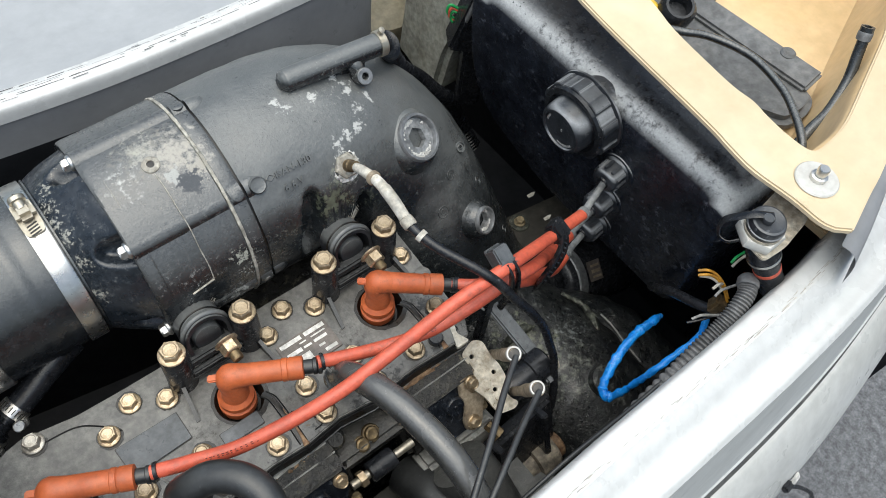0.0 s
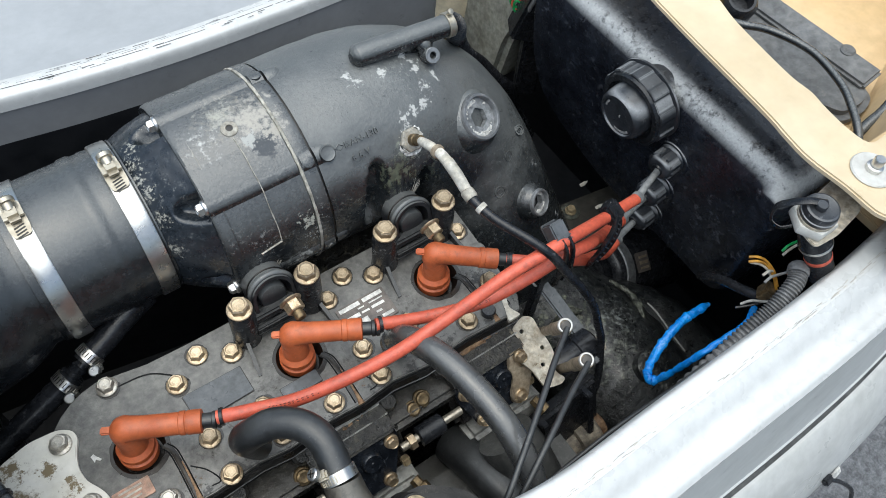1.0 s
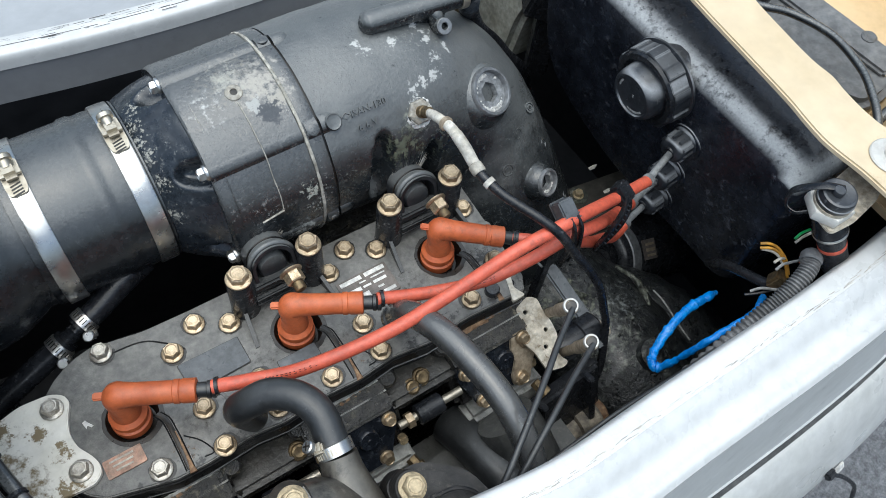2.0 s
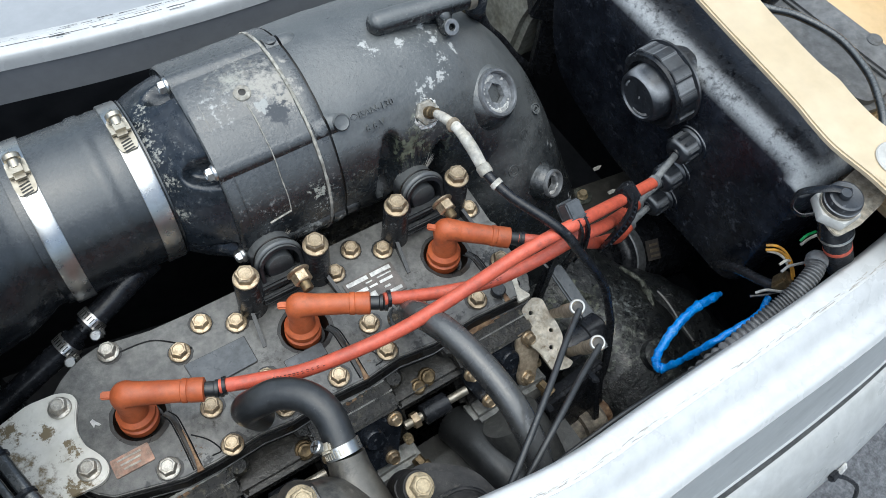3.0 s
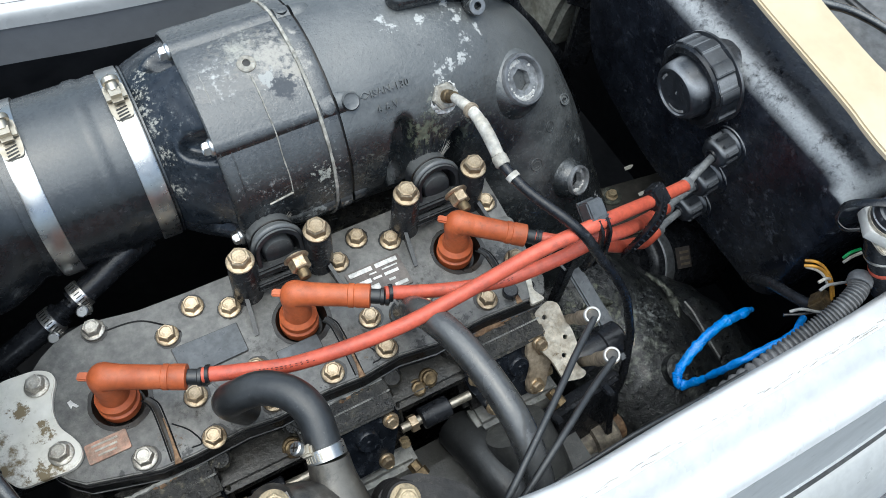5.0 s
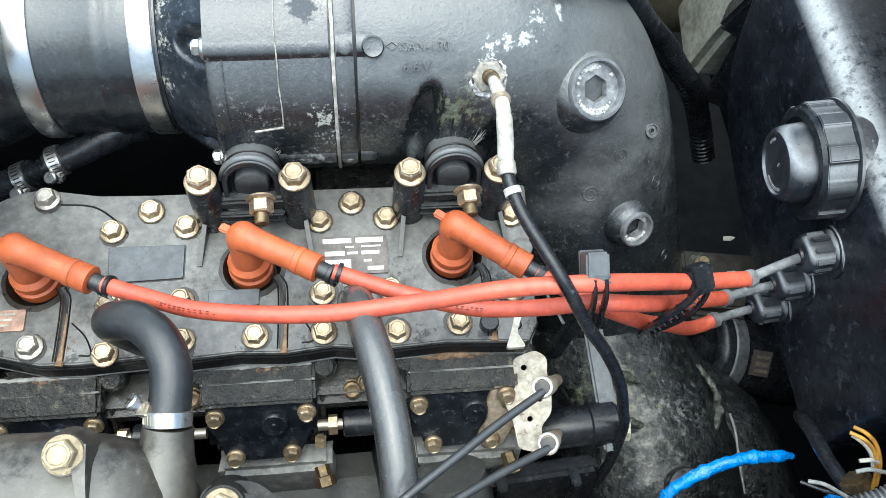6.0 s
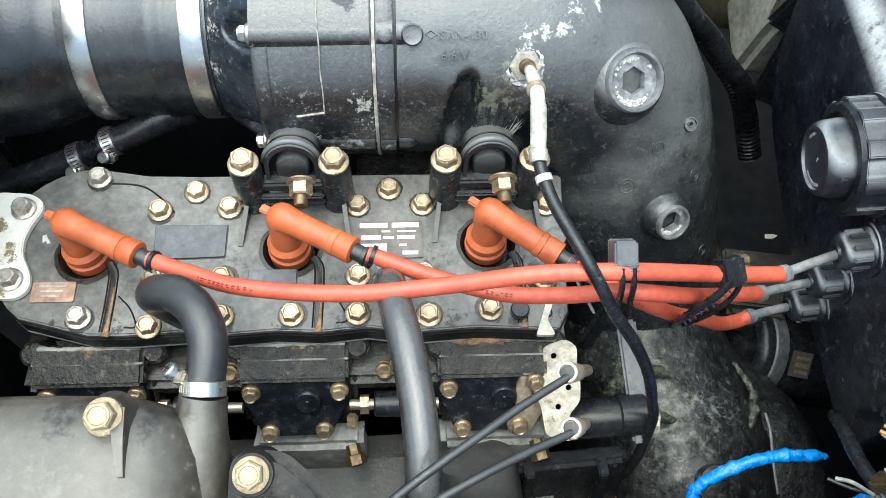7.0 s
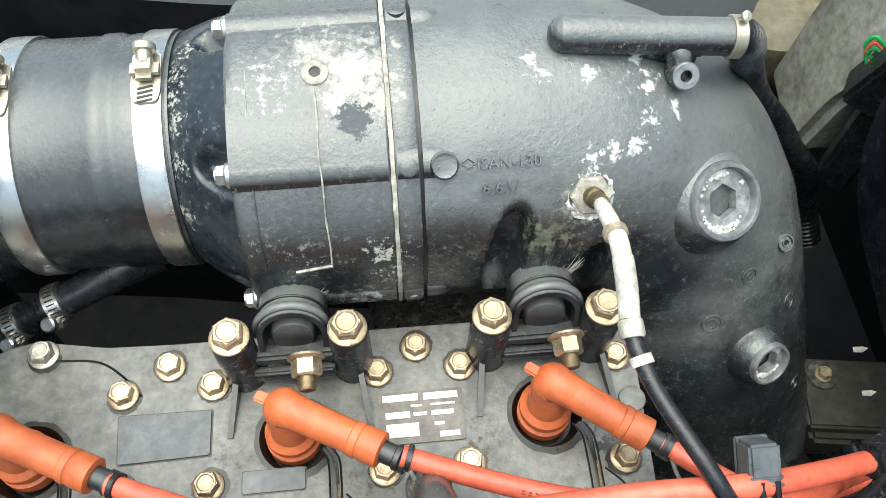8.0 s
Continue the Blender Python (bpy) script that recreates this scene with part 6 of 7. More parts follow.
# ---------- block front: valve housings ----------
block_ob = thing("engine_block", (0.06, -0.02, 0.5), "grimy black cast engine block", "engine block")
part("crankcase", block(0.33, 0.10, 0.28, 0.01, Matrix.Translation((0.055, -0.035, 0.605))), M_BLOCK, block_ob)
part("rear_ledge", rough_up(block(0.15, 0.05, 0.03, 0.004, Matrix.Translation((0.165, 0.03, 0.745))), 0.001, 60, 2), M_PALE, block_ob, "dirty cast ledge")
for x0, x1 in ((-0.075, -0.035), (0.035, 0.085), (0.145, 0.195)):
    part("rust_crust", rough_up(tube([(x0, -0.0895, 0.7770), ((x0 + x1) / 2, -0.0905, 0.7775), (x1, -0.0895, 0.7770)], [0.0008, 0.0016, 0.0009], 8, 14), 0.0016, 420), M_RUSTY, block_ob, "rusty crust under the head")
part("side_ledge", rough_up(block(0.30, 0.03, 0.016, 0.004, Matrix.Translation((0.055, -0.092, 0.757))), 0.001, 80), M_BLOCK, block_ob)
nrm = Vector((0, -0.83, 0.556))
for cx in (-0.049, 0.0645, 0.1765):
    m = facing((cx, -0.1122, 0.752), nrm)
    v = thing("valve_housing", (cx, -0.105, 0.72), "black exhaust valve housing with a bolted cover", "valve housing", "valve housings on the block")
    part("body", block(0.068, 0.050, 0.05, 0.005, m @ Matrix.Translation((-0.006, -0.002, -0.029))), M_BLOCK, v)
    part("roof", rough_up(block(0.062, 0.022, 0.016, 0.002, pose(cx - 0.007, -0.0965, 0.7690, 16, 0, 0)), 0.0006, 260, 6), M_PALE, v, "salt-crusted upper shelf")
    part("roof_lip", rough_up(tube([(cx - 0.036, -0.0880, 0.7765), (cx - 0.02, -0.0890, 0.7785), (cx + 0.005, -0.0885, 0.7790), (cx + 0.022, -0.0875, 0.7780)], [0.0018, 0.0014, 0.0015, 0.0022] if cx < 0.1 else [0.0026, 0.0030, 0.0022, 0.0034], 10, 14), 0.0012, 330), M_RUSTY if cx > 0.1 else M_SILL, v, "crusted pale lip")
    part("flange", block(0.064, 0.0085, 0.0050, 0.0012, m @ Matrix.Translation((-0.0065, 0.0245, -0.0015))), M_BLOCK, v)
    # edge highlight of the flange, drawn as a pale strip
    part("flange_edge", block(0.061, 0.0012, 0.0014, 0.0004, m @ Matrix.Translation((-0.0065, 0.0288, 0.0012))), M_SILL, v, "pale edge strip with its highlight put into the colour")
    part("side_strip", block(0.0024, 0.024, 0.006, 0.0008, m @ Matrix.Translation((0.0268, 0.004, -0.003))), M_PALE, v)
    part("brass_fitting", block(0.0060, 0.0068, 0.007, 0.0012, m @ Matrix.Translation((0.0240, -0.0170, 0.0))), M_BOLTDULL, v, "small brass fitting")
    for ex in (-0.038, 0.029):
        part("ear", lathe([(0.0075, -0.02), (0.007, 0.004), (0.005, 0.006), (0.0001, 0.006)], facing((cx + ex, -0.0885, 0.772), (0, -0.4, 0.9)), 18), M_PALE, v)
    part("sill", rough_up(block(0.066, 0.022, 0.05, 0.004, pose(cx - 0.003, -0.128, 0.700, -10, 0, 0)), 0.0014, 70, 3), M_SILL, v, "pale salted casting below the cover")
    cover = [(-0.036, 0.0195), (0.0235, 0.0195), (0.0250, 0.0065), (0.0175, -0.0107), (0.0115, -0.0245), (-0.0275, -0.0250), (-0.0315, -0.012), (-0.0375, 0.004)]
    lid = part("cover", prism(round_outline(cover, 0.005, 3), -0.003, 0.0042, bevel=0.0011, m=m), M_COVERPLATE, v, "black painted cover")
    part("cover_knob", lathe([(0.0080, 0.003), (0.0076, 0.0078), (0.0066, 0.0090), (0.0042, 0.0088), (0.0016, 0.0088), (0.0012, 0.0096), (0.0001, 0.0097)], m @ Matrix.Translation((0.0, 0.0036, 0)), 24), M_COVERPLATE, lid)
    # edge highlight of the cover, drawn as a pale strip
    part("top_edge", block(0.060, 0.0028, 0.0035, 0.0008, m @ Matrix.Translation((-0.006, 0.0215, 0.002))), M_SILL, lid, "pale edge strip with its highlight put into the colour")
    for bx, by in ((-0.0315, 0.0088), (0.0182, 0.0092), (-0.0235, -0.0205), (0.0080, -0.0195)):
        bolt(m @ Vector((bx, by, 0.0042)), nrm, lid, BOLT_SMALL)
# links between the housings
for a, b in ((-0.026, 0.027), (0.088, 0.139)):
    link = thing("valve_link", ((a + b) / 2, -0.118, 0.745), "black link rod with a threaded brass end between valve housings", "link rod", "valve links")
    part("boot", lathe([(0.0062, 0), (0.0075, 0.001), (0.0075, 0.02), (0.0062, 0.021)], facing((a + 0.014, -0.1165, 0.752), (1, 0, 0)), 20), M_PLASTIC, link)
    part("nut", lathe([(0.0058, 0), (0.0058, 0.005)], facing((a + 0.006, -0.1165, 0.752), (1, 0, 0)), sides=6), M_BOLT, link)
    part("rod", lathe([(0.0032, 0), (0.0032, b - a)], facing((a, -0.1165, 0.752), (1, 0, 0)), 12), M_TANSTEEL, link)
for x, y, z in ((0.117, -0.098, 0.765), (0.108, -0.1, 0.762), (0.021, -0.1, 0.765)):
    solo("sunk_bolt", lathe([(0.0066, -0.03), (0.0066, 0.0), (0.0060, 0.0006), (0.0052, 0.0006), (0.0048, 0.0034), (0.0035, 0.0040), (0.0022, 0.0036), (0.0001, 0.0036)], facing((x, y, z), (0, -0.5, 0.85)), sides=12), M_BRASS, "stained bolt in a recess of the block", "bolt")
for x, d in ((0.088, 0), (0.197, 0)):
    part("drain_stub", lathe([(0.0042, 0), (0.0042, 0.006), (0.006, 0.0065), (0.006, 0.012), (0.0042, 0.0125), (0.0001, 0.013)], facing((x, -0.1335, 0.728), (0.2, -0.8, -0.2)), sides=6), M_BRASS, block_ob, "brass drain stub")
solo("white_tag", prism(round_outline([(0.192, -0.094), (0.203, -0.094), (0.199, -0.085), (0.204, -0.073), (0.2, -0.072), (0.196, -0.084)], 0.002, 3), 0.7945, 0.7975), M_BOOT, "torn white tag at the corner of the head", "tag")

# ---------- throttle bracket ----------
tb = thing("cable_bracket", (0.205, -0.11, 0.74), "pale galvanised cable bracket with brass fittings", "bracket")
bmx = facing((0.2075, -0.112, 0.768), (0, -0.39, 0.92), (0, 1, 0.4))
plate = [(-0.0075, 0.0215), (0.004, 0.0250), (0.0105, 0.0205), (0.0100, 0.010), (0.0118, 0.0), (0.0112, -0.0105), (0.0045, -0.0180), (0.0055, -0.025), (0.0095, -0.030), (0.004, -0.0325), (-0.0088, -0.029), (-0.0108, -0.0140), (-0.0165, 0.0), (-0.0172, 0.010), (-0.0120, 0.016)]
part("plate", prism(round_outline(plate, 0.003, 3), -0.0013, 0.0013, [disc(-0.003, 0.0155, 0.0017, 12)[::-1], disc(0.0049, -0.0024, 0.0017, 12)[::-1], disc(-0.0013, -0.0131, 0.0017, 12)[::-1]], bevel=0.0004, m=bmx), M_GALV, tb)
arm = facing((0.190, -0.1185, 0.7535), (0.05, -0.82, 0.57), (0, 0.57, 0.82))
part("arm", prism(round_outline([(-0.003, 0.024), (0.009, 0.026), (0.014, 0.012), (0.011, -0.004), (0.006, -0.013), (0.003, -0.022), (-0.009, -0.022), (-0.012, -0.012), (-0.006, -0.002), (-0.007, 0.012)], 0.004, 4), -0.0016, 0.0016, bevel=0.0005, m=arm), M_TANBRASS, tb, "stained mounting arm")
bolt((0.1935, -0.1106, 0.769), (0.05, -0.82, 0.57), tb, BOLT_SMALL)
bolt((0.186, -0.1278, 0.742), (0.05, -0.82, 0.57), tb, BOLT_SMALL)
HOOKS = [((0.1955, -0.1356, 0.855), (0.2285, -0.0980, 0.748)), ((0.1966, -0.1586, 0.8444), (0.2265, -0.1270, 0.735))]
CABLES = [[(0.1955, -0.1370, 0.855), (0.173, -0.151, 0.859), (0.154, -0.164, 0.862), (0.136, -0.176, 0.863), (0.118, -0.188, 0.860), (0.095, -0.203, 0.848), (0.07, -0.215, 0.82)],
          [(0.1966, -0.1600, 0.8444), (0.172, -0.171, 0.851), (0.149, -0.1825, 0.856), (0.13, -0.192, 0.855), (0.11, -0.202, 0.846), (0.085, -0.212, 0.82)]]
for (a, b), pts in zip(HOOKS, CABLES):
    a, b = Vector(a), Vector(b)
    mid = a.lerp(b, 0.42)
    c = thing("throttle_cable", pts[0], "thin grey throttle cable ending in a metal ring sleeve", "cable", "throttle cables")
    part("sleeve", lathe([(0.0042, 0.0), (0.0046, 0.001), (0.0046, (mid - a).length), (0.0036, (mid - a).length + 0.001), (0.0036, (b - a).length)], facing(a, b - a), 16), M_TANBRASS, c, "dirty zinc sleeve")
    part("ring", lathe([(0.0045, -0.002), (0.0048, -0.0012), (0.0048, 0.0016), (0.0044, 0.0022), (0.0036, 0.0022), (0.0033, 0.0), (0.0036, -0.002)], facing(a + Vector((0, 0.001, 0)), a - b), 24, caps=False), M_WASHER, c, "pale metal ring")
    # no hole here: a near-black disc paints the bore's shade
    part("bore", lathe([(0.0037, 0.0012), (0.0030, 0.0014), (0.0001, 0.0014)], facing(a, a - b), 20), M_WELL, c, "near-black disc painting the shade of the bore")
    part("jacket", tube(pts, 0.0020, 12, 8), M_HOSE, c)

# shaft and strut beside it
shaft = thing("strut_shaft", (0.245, -0.11, 0.72), "black shaft with a flat grey strut and end nut", "strut")
part("shaft", lathe([(0.011, -0.02), (0.0122, -0.018), (0.0122, 0.012), (0.0135, 0.013), (0.0135, 0.028), (0.0115, 0.030)], facing((0.235, -0.122, 0.730), (1, 0.05, 0)), 26), M_PLASTIC, shaft)
sa, sb = Vector((0.2560, -0.074, 0.748)), Vector((0.2605, -0.131, 0.731))
part("strut", block(0.012, 0.004, (sa - sb).length + 0.014, 0.0015, facing((sa + sb) / 2, sa - sb, (0, -0.3, 1)) @ pose(0, 0, 0, 0, 0, 0)), M_PLATE, shaft, "flat grey strut")
part("nut", lathe([(0.0075, 0), (0.0078, 0.001), (0.0066, 0.0015), (0.0066, 0.007), (0.0058, 0.008), (0.0001, 0.008)], facing((0.2640, -0.126, 0.732), (1, -0.2, 0.2)), sides=6), M_GALV, shaft)
part("frame", block(0.075, 0.012, 0.05, 0.003, pose(0.215, -0.152, 0.70, -20, 0, 4)), M_PLASTIC, shaft)
for x in (0.192, 0.236):
    part("frame_leg", block(0.006, 0.016, 0.055, 0.001, pose(x, -0.158, 0.70, -20, 0, 0)), M_PLASTIC, shaft)

# ---------- hoses ----------
hose = thing("water_hose", (0.03, -0.12, 0.83), "smooth black hose bent into the intake and clamped", "hose")
part("hose", tube([(0.004, -0.080, 0.806), (-0.003, -0.083, 0.834), (0.0035, -0.0875, 0.8485), (0.0150, -0.0925, 0.8570), (0.0265, -0.104, 0.862), (0.0320, -0.1185, 0.8600), (0.0300, -0.1400, 0.8515)], 0.0091, 24, 8), M_HOSE, hose)
hc = facing((0.0303, -0.137, 0.853), (-0.06, -0.92, -0.38), (1, 0, 0))
part("clamp_band", lathe([(0.0096, -0.0034), (0.0103, -0.0032), (0.0103, 0.0032), (0.0096, 0.0034)], hc, 36), M_STEEL, hose, "steel hose clamp")
for k in range(9):
    part("band_slot", block(0.0004, 0.0008, 0.0040, 0, hc @ pose(0, 0, 0, 0, 0, 190 + k * 11) @ Matrix.Translation((0.0103, 0, 0))), M_TANSTEEL, hose)
part("clamp_housing", block(0.006, 0.007, 0.006, 0.0012, facing((0.0218, -0.1345, 0.8598), (-0.4, 0.1, 0.9))), M_TANSTEEL, hose)
sc = facing((0.0185, -0.1325, 0.862), (-0.55, 0.35, 0.75))
part("clamp_screw", lathe([(0.0025, -0.008), (0.0026, 0.0), (0.0037, 0.0005), (0.0037, 0.0028), (0.003, 0.0036), (0.0001, 0.0036)], sc, 18), M_STEEL, hose)
for a in (0, 90):
    part("screw_slot", block(0.0045, 0.0008, 0.0004, 0, sc @ pose(0, 0, 0.0037, 0, 0, a)), M_WELL, hose)
big = thing("coolant_hose", (0.125, -0.14, 0.8), "thick grey-black hose arching down over the block", "hose")
part("hose", tube([(0.112, -0.066, 0.806), (0.1135, -0.078, 0.832), (0.1170, -0.096, 0.8465), (0.1217, -0.117, 0.851), (0.1262, -0.1425, 0.849), (0.1285, -0.1663, 0.844), (0.1285, -0.190, 0.83), (0.128, -0.212, 0.80)], 0.0085, 22, 8), M_WARMHOSE, big)
part("end_bead", lathe([(0.0086, -0.003), (0.0096, -0.002), (0.0096, 0.003), (0.0086, 0.004)], facing((0.1124, -0.069, 0.812), (0.02, -0.3, 0.95)), 28), M_RUBBER, big, "black rubber bead")
lowhose = thing("lower_hose", (0.15, -0.17, 0.72), "black hose low in the bay", "hose")
part("hose", tube([(0.133, -0.12, 0.70), (0.137, -0.15, 0.712), (0.140, -0.18, 0.715), (0.141, -0.21, 0.70), (0.140, -0.24, 0.66)], 0.016, 18, 6), M_HOSE, lowhose)

# ---------- intake body ----------
intake = thing("air_intake", (-0.03, -0.19, 0.70), "dusty dark grey moulded air intake with large bolts", "air intake")
section = smooth_section([(-0.134, 0.70), (-0.135, 0.80), (-0.1375, 0.843), (-0.143, 0.862), (-0.154, 0.8715), (-0.172, 0.8745), (-0.205, 0.872), (-0.26, 0.855), (-0.30, 0.80), (-0.30, 0.70)], 4)
rings = []
for x, s in ((-0.2, 1.0), (-0.1, 1.0), (-0.04, 1.0), (-0.012, 0.995), (0.004, 0.98), (0.014, 0.95), (0.022, 0.90), (0.030, 0.80), (0.036, 0.66), (0.039, 0.45)):
    rings.append([Vector((x, -0.215 + (y + 0.215) * s, 0.78 + (z - 0.78) * s)) for y, z in section])
im = bmesh.new()
ring_skin(im, rings)
part("shell", rough_up(im, 0.0008, 30), M_INTAKE, intake)
part("gusset", ring_web([[Vector((x0 + k * w, y, z)) for k, z in ((-1, 0.864), (-0.55, top), (0.55, top), (1, 0.864))] for x0, y, top, w in ((0.0015, -0.152, 0.8765, 0.0060), (0.0035, -0.166, 0.8762, 0.0042), (0.0058, -0.180, 0.8735, 0.0022))]), M_INTAKE, intake)
part("funnel", tube([(0.0302, -0.1400, 0.8513), (0.0285, -0.150, 0.846), (0.0255, -0.168, 0.838), (0.019, -0.19, 0.824), (0.010, -0.22, 0.80)], [0.0108, 0.0122, 0.0175, 0.0265, 0.036], 30, 6), M_INTAKE, intake)
bolt((-0.0034, -0.1557, 0.8760), (0.05, -0.25, 1), intake, hex_bolt(0.0108, 0.0080, 0.0080), M_BOLTDULL)
part("bolt_boss", lathe([(0.0115, -0.012), (0.0092, -0.005), (0.0082, 0.0)], facing((-0.0034, -0.1557, 0.8755), (0.05, -0.25, 1)), 28), M_INTAKE, intake)
side = thing("intake_bracket", (0.07, -0.19, 0.74), "black plastic bracket bolted beside the intake", "bracket")
part("shell", rough_up(prism(round_outline([(0.043, -0.165), (0.065, -0.163), (0.088, -0.182), (0.094, -0.21), (0.09, -0.27), (0.045, -0.27)], 0.008, 4), 0.76, 0.851, bevel=0.006), 0.0006, 60), M_SHROUD, side)
bolt((0.0547, -0.1767, 0.8545), (0.05, -0.25, 1), side, hex_bolt(0.0108, 0.0080, 0.0080), M_BOLTDULL)
part("boss", lathe([(0.0125, -0.03), (0.0098, -0.004), (0.0092, 0.0)], facing((0.0547, -0.1767, 0.854), (0.05, -0.25, 1)), 26), M_SHROUD, side)
part("wire_clip", tube([(0.06, -0.187, 0.855), (0.074, -0.190, 0.857), (0.083, -0.199, 0.854), (0.084, -0.214, 0.85)], 0.0012, 8, 6), M_SHROUD, side)
pan = thing("lower_casting", (0.1, -0.17, 0.5), "dull grey-black lower engine casting", "casting")
part("shell", rough_up(block(0.26, 0.10, 0.20, 0.02, Matrix.Translation((0.10, -0.165, 0.595))), 0.002, 40, 2), M_PAN, pan)
part("pipe_bulge", tube([(0.16, -0.145, 0.735), (0.163, -0.16, 0.722), (0.165, -0.185, 0.695), (0.165, -0.21, 0.66)], [0.022, 0.024, 0.026, 0.028], 24, 6), M_PAN, pan)
fit_ob = thing("pump_cylinder", (0.21, -0.165, 0.66), "dirty pale metal cylinder low in the bay", "pump")
part("body", lathe([(0.010, -0.03), (0.014, -0.028), (0.014, 0.012), (0.018, 0.013), (0.018, 0.03), (0.015, 0.034), (0.0001, 0.034)], facing((0.212, -0.167, 0.667), (1, 0.02, 0)), 30), M_PUMP, fit_ob)
part("collar", lathe([(0.0145, 0), (0.0165, 0.001), (0.0165, 0.006), (0.0145, 0.007)], facing((0.202, -0.167, 0.667), (1, 0.02, 0)), 30), M_PUMP, fit_ob)
part("red_end", lathe([(0.0115, 0), (0.012, 0.001), (0.012, 0.007), (0.010, 0.009), (0.0001, 0.009)], facing((0.2455, -0.1665, 0.667), (1, 0.02, 0)), 24), M_RUSTY, fit_ob, "rust-red end cap")

# ---------- crusted casting under the elbow ----------
crust = thing("exhaust_outlet_casting", (0.30, -0.08, 0.5), "black outlet casting crusted with grey salt", "casting")
part("shell", rough_up(tube([(0.285, 0.005, 0.64), (0.298, -0.045, 0.62), (0.31, -0.09, 0.61), (0.318, -0.14, 0.60), (0.322, -0.20, 0.58)], [0.056, 0.066, 0.07, 0.072, 0.07], 48, 10), 0.003, 70), M_CRUST, crust)
for y, z in ((-0.0800, 0.690), (-0.1085, 0.680)):
    part("rib", rough_up(tube([(0.272, y + 0.002, z - 0.014), (0.286, y, z), (0.300, y - 0.002, z - 0.006)], [0.003, 0.0042, 0.0020], 12, 10), 0.0012, 260), M_SADDLE, crust, "salted cast rib")
part("rim", rough_up(tube([(0.350, -0.070, 0.672), (0.3605, -0.0845, 0.664), (0.362, -0.100, 0.660), (0.352, -0.118, 0.662)], [0.0012, 0.0022, 0.0034, 0.0018], 10, 12), 0.0014, 220), M_SADDLE, crust, "salt-crusted rim")
part("loose_wire", tube([(0.366, -0.105, 0.668), (0.367, -0.118, 0.667), (0.3655, -0.140, 0.664), (0.366, -0.158, 0.660)], 0.0009, 6, 8), M_GREYWIRE, crust, "thin grey wire")
part("skirt", rough_up(tube([(0.345, -0.050, 0.600), (0.372, -0.095, 0.602), (0.386, -0.135, 0.598), (0.392, -0.20, 0.575)], [0.030, 0.042, 0.046, 0.046], 40, 8), 0.004, 60), M_CRUST, crust, "wet crusted outlet skirt")
part("boss", lathe([(0.016, -0.03), (0.014, 0), (0.008, 0.002), (0.0001, 0.002)], facing((0.322, -0.155, 0.676), (0.1, -0.3, 1)), 24), M_CRUST, crust)
starter = thing("starter_motor", (0.40, -0.02, 0.5), "dark round electric motor low in the bay with a yellowed label", "motor")
mdir = Vector((-0.95, 0.10, 0.30)).normalized()
mot = facing((0.383, -0.032, 0.603), mdir)
part("shell", lathe([(0.034, -0.10), (0.037, -0.095), (0.037, -0.004), (0.034, 0.0), (0.028, 0.002), (0.026, -0.002), (0.012, -0.002), (0.011, 0.004), (0.0001, 0.005)], mot, 40), M_PLASTIC, starter)
part("ring", lathe([(0.0372, -0.021), (0.0384, -0.020), (0.0384, -0.010), (0.0372, -0.009)], mot, 40), M_RING, starter, "grey metal band")
side = Vector((-0.25, -0.45, 0.85))
side = (side - mdir * side.dot(mdir)).normalized()
tag = facing(Vector((0.383, -0.032, 0.603)) - mdir * 0.033 + side * 0.0372, side, mdir)
part("label", block(0.020, 0.018, 0.0008, 0, tag), M_LABELDARK, starter, "dark label with yellowed print")
for k in range(3):
    part("label_line", block(0.0024 + 0.001 * (k % 2), 0.012, 0.0003, 0, tag @ Matrix.Translation((-0.006 + 0.0055 * k, -0.001, 0.0006))), M_TANBRASS, starter)

# ---------- mount between elbow and tank ----------
M_MOUNT = surface("oily_brown_grey_mount", (0.036, 0.034, 0.028), (0.062, 0.056, 0.046), 90, 0.5, 0.7, bump=0.5, grain=260, dust=(0.03, 0.028, 0.022), dust_amount=0.4, dust_scale=140)
mount = thing("engine_mount", (0.40, 0.0, 0.60), "brown-grey oily mount bracket with a pale bolt", "bracket")
part("arm", block(0.075, 0.048, 0.012, 0.002, pose(0.405, 0.006, 0.640, 0, 0, -8)), M_MOUNT, mount)
part("step", block(0.045, 0.030, 0.030, 0.003, pose(0.392, -0.008, 0.622, 0, 0, -8)), M_MOUNT, mount)
part("leg", block(0.030, 0.028, 0.17, 0.004, Matrix.Translation((0.398, -0.005, 0.535))), M_MOUNT, mount)
part("washer", lathe([(0.0098, 0), (0.0102, 0.0006), (0.0098, 0.0016), (0.005, 0.0017)], Matrix.Translation((0.3838, 0.0207, 0.6462)), 30), M_SADDLE, mount, "dirty pale washer")
bolt((0.3838, 0.0207, 0.6478), (0, 0, 1), mount, hex_bolt(0.0080, 0.0058, 0.0055), M_BOLTDULL)
for at, d, w in (((0.3888, 0.0205, 0.690), (-0.2, -0.1, 1.0), 0.0095), ((0.3858, -0.0065, 0.687), (-0.2, -0.1, 1.0), 0.0090)):
    m = facing(at, d)
    chip = prism([(-0.45 * w, -0.25 * w), (0.1 * w, -0.42 * w), (0.55 * w, -0.05 * w), (0.2 * w, 0.22 * w), (-0.4 * w, 0.3 * w)], 0.0, 0.0008, m=m @ Matrix.Diagonal((0.95, 0.6, 1, 1)))
    part("torn_tape", chip, M_BOOT, tank, "torn dirty white tape at the lower edge")

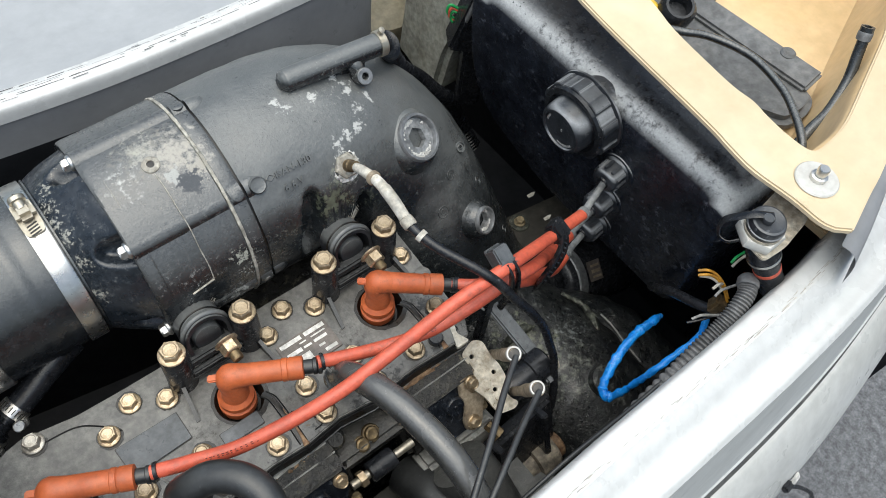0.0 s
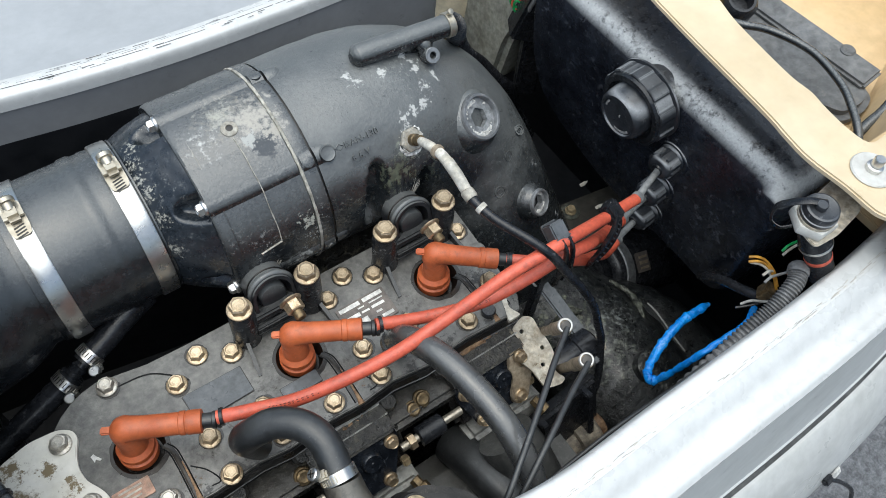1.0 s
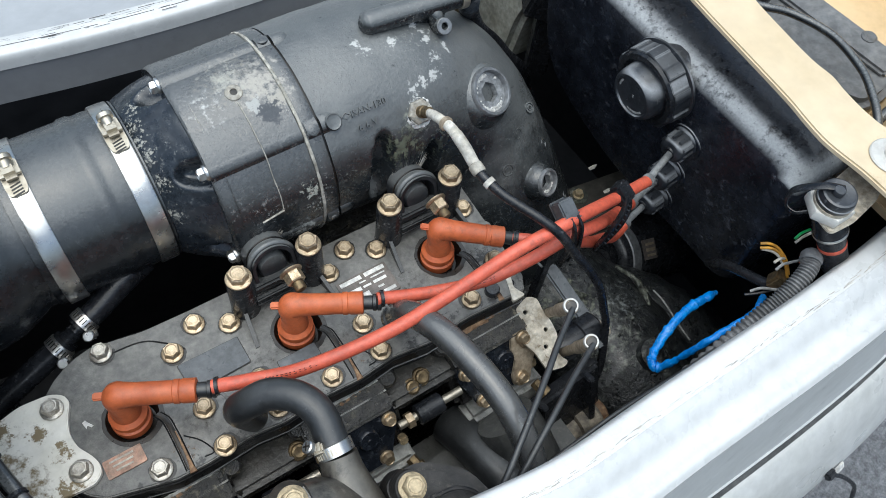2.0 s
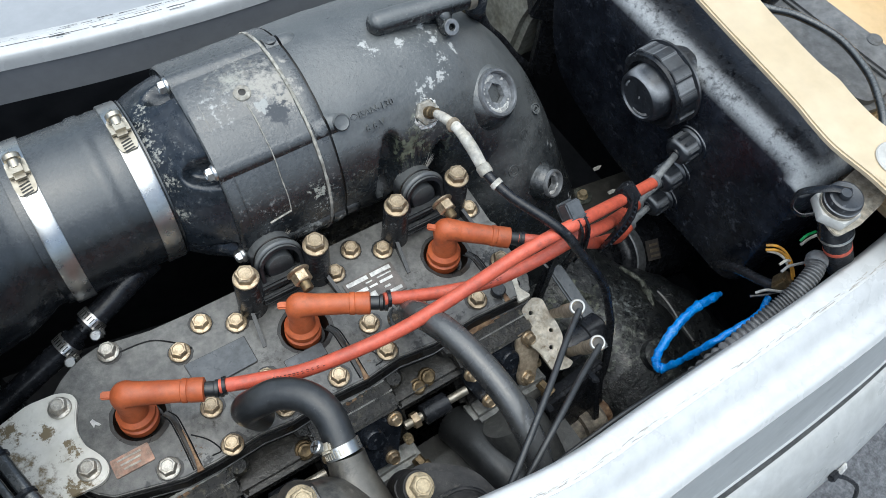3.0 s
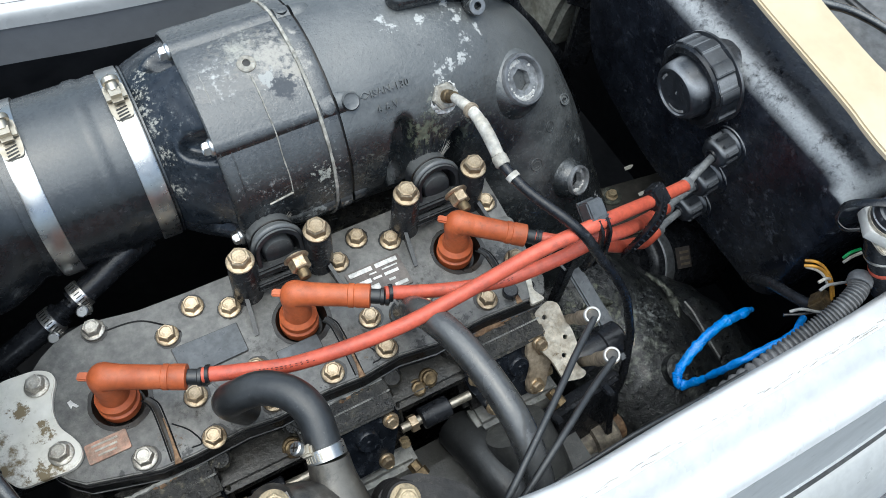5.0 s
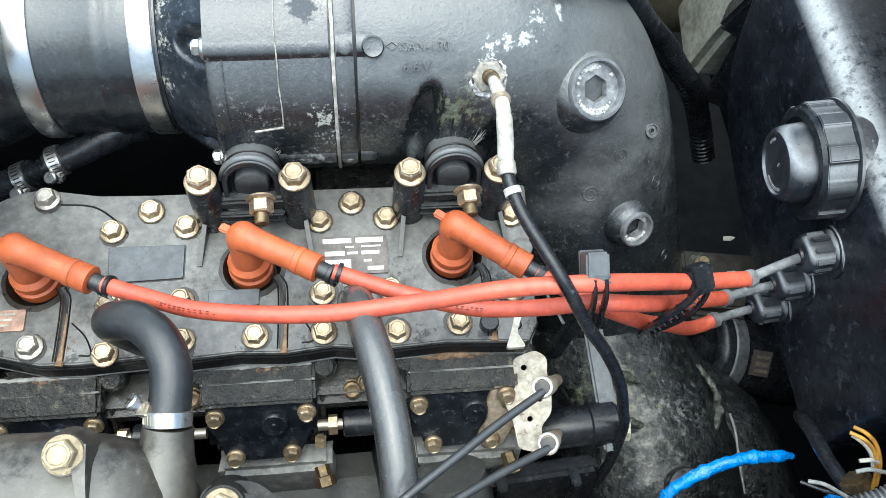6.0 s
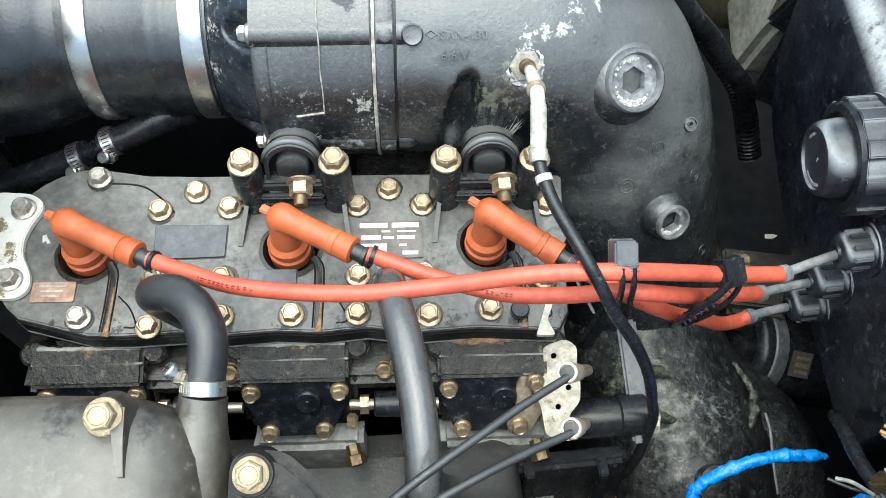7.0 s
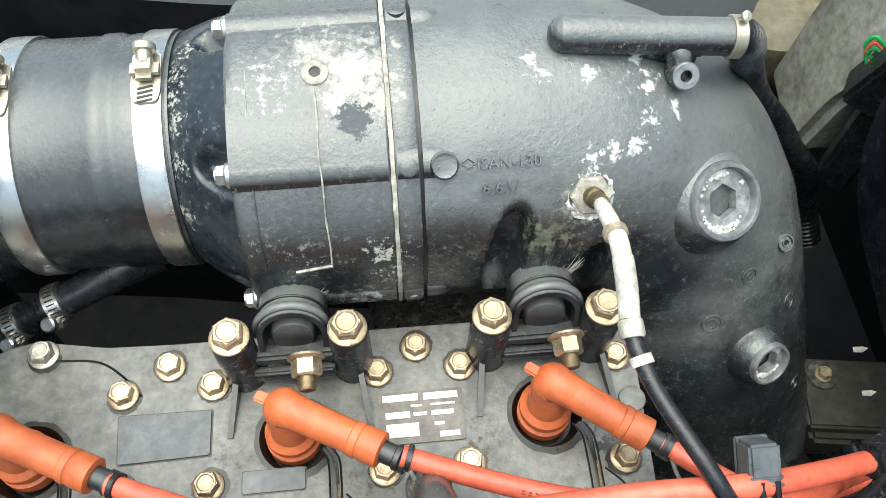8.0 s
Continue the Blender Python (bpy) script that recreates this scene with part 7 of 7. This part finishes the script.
# ---------- bilge hoses on the stern side ----------
bil = thing("bilge_hose", (-0.06, 0.04, 0.76), "black hose with steel clamps under the muffler", "hose")
part("stub", tube([(-0.010, 0.062, 0.800), (-0.030, 0.053, 0.797), (-0.048, 0.0455, 0.7925), (-0.0645, 0.0405, 0.789)], [0.011, 0.0092, 0.0082, 0.0080], 18, 6), M_PLASTIC, bil)
part("barb", lathe([(0.0052, 0.0), (0.0052, 0.004), (0.0062, 0.0045), (0.0052, 0.008), (0.0062, 0.0085), (0.0050, 0.014)], facing((-0.0635, 0.0407, 0.7888), (-0.92, -0.26, -0.28)), 18), M_PLASTIC, bil, "barbed joint")
part("hose", tube([(-0.0735, 0.0380, 0.7855), (-0.0794, 0.0368, 0.7830), (-0.098, 0.033, 0.777), (-0.135, 0.024, 0.768), (-0.20, 0.008, 0.752)], 0.0082, 18, 8), M_PLASTIC, bil)
for at, d, turn in (((-0.0590, 0.0422, 0.7902), (-0.94, -0.26, -0.18), 0.0), ((-0.0800, 0.0366, 0.7826), (-0.93, -0.22, -0.28), 0.0)):
    axis, at = Vector(d).normalized(), Vector(at)
    cl = part("clamp", lathe([(0.0086, -0.0038), (0.0094, -0.0036), (0.0094, 0.0036), (0.0086, 0.0038)], facing(at, axis), 36), M_STEEL, bil, "steel hose clamp")
    ring_m = facing(at, axis)
    for k in range(26):
        part("band_slot", block(0.0004, 0.0007, 0.0042, 0, ring_m @ pose(0, 0, 0, 0, 0, k * 13.8) @ Matrix.Translation((0.0094, 0, 0))), M_WELL, cl)
    low = at + Vector((0.0005, -0.0096, -0.0030))
    part("clamp_housing", block(0.0070, 0.0060, 0.0075, 0.0014, facing(low, (-0.1, -0.75, 0.6))), M_STEEL, cl)
    part("clamp_screw", lathe([(0.0026, -0.004), (0.0026, 0.0036), (0.0038, 0.004), (0.0038, 0.0062), (0.0030, 0.0070), (0.0001, 0.0070)], facing(low + Vector((-0.001, -0.0005, 0.001)), (-0.2, -0.55, 0.8)), 16), M_STEEL, cl)
trunk = thing("ribbed_trunk_hose", (0.30, 0.12, 0.7), "black ribbed hose behind the elbow", "hose")
line = glide([(0.385, 0.30, 0.645), (0.385, 0.25, 0.664), (0.386, 0.205, 0.681), (0.404, 0.165, 0.670), (0.424, 0.138, 0.62)], 64)
part("hose", tube(line, [0.0100 if i % 4 < 2 else 0.0088 for i in range(len(line))], 18, 1, smooth=False), M_PLASTIC, trunk)

# ---------- far corner: foam block and connector ----------
foam = thing("foam_block", (0.42, 0.17, 0.6), "grey foam block with a dark fuzzy lower edge", "foam block")
lean = Matrix(((1, 0, 0.12, -0.2775), (0, 1, 0, 0), (0, 0, 1, 0), (0, 0, 0, 1)))
slab = prism(round_outline([(0.170, 0.690), (0.200, 0.692), (0.238, 0.702), (0.2405, 0.755), (0.238, 0.86), (0.150, 0.86), (0.152, 0.79), (0.166, 0.744)], 0.009, 4), 0.585, 0.67, bevel=0.012, m=lean @ tm)
part("slab", rough_up(slab, 0.0009, 40), M_FOAM, foam)
conn = thing("ignition_module", (0.395, 0.145, 0.76), "black finned electrical module with a green and red plug", "module")
mm = pose(0.403, 0.139, 0.818, 4, 14, -30)
part("case", block(0.030, 0.026, 0.085, 0.003, mm), M_PLASTIC, conn)
part("foot", block(0.022, 0.018, 0.09, 0.003, pose(0.407, 0.141, 0.745, 0, 0, -30)), M_PLASTIC, conn)
for k in range(5):
    part("fin", block(0.0022, 0.030, 0.055, 0.0006, mm @ Matrix.Translation((-0.012 + 0.006 * k, 0, 0.024))), M_CORRUGATED, conn)
for k, mat_ in enumerate((M_GREEN, M_REDWIRE, M_GREEN)):
    o = Vector((0.001 * k, -0.0015 * k, -0.003 * k))
    part("lead", tube([Vector((0.393, 0.153, 0.814)) + o, Vector((0.3875, 0.158, 0.817)) + o, Vector((0.385, 0.159, 0.812)) + o, Vector((0.387, 0.157, 0.806)) + o, Vector((0.393, 0.153, 0.802)) + o], 0.0013, 8, 6), mat_, conn, "thin coloured lead")

# ---------- control cable at the stern side ----------
ctl = thing("control_cable", (-0.12, -0.06, 0.84), "black control cable bound with cable ties", "cable")
part("cable", tube([(-0.142, 0.01, 0.838), (-0.132, -0.022, 0.836), (-0.1265, -0.045, 0.835), (-0.1215, -0.066, 0.833), (-0.112, -0.10, 0.82)], 0.0040, 12, 8), M_RUBBER, ctl)
part("cable", tube([(-0.149, 0.005, 0.838), (-0.139, -0.028, 0.838), (-0.1335, -0.050, 0.836), (-0.128, -0.072, 0.833), (-0.118, -0.108, 0.82)], 0.0022, 12, 8), M_RUBBER, ctl)
for p, d in (((-0.129, -0.040, 0.836), (0.2, -0.9, -0.05)), ((-0.1235, -0.066, 0.834), (0.2, -0.9, -0.08))):
    part("tie", lathe([(0.0066, -0.0012), (0.0068, -0.001), (0.0068, 0.001), (0.0066, 0.0012)], facing(p, d), 16), M_PLASTIC, ctl)
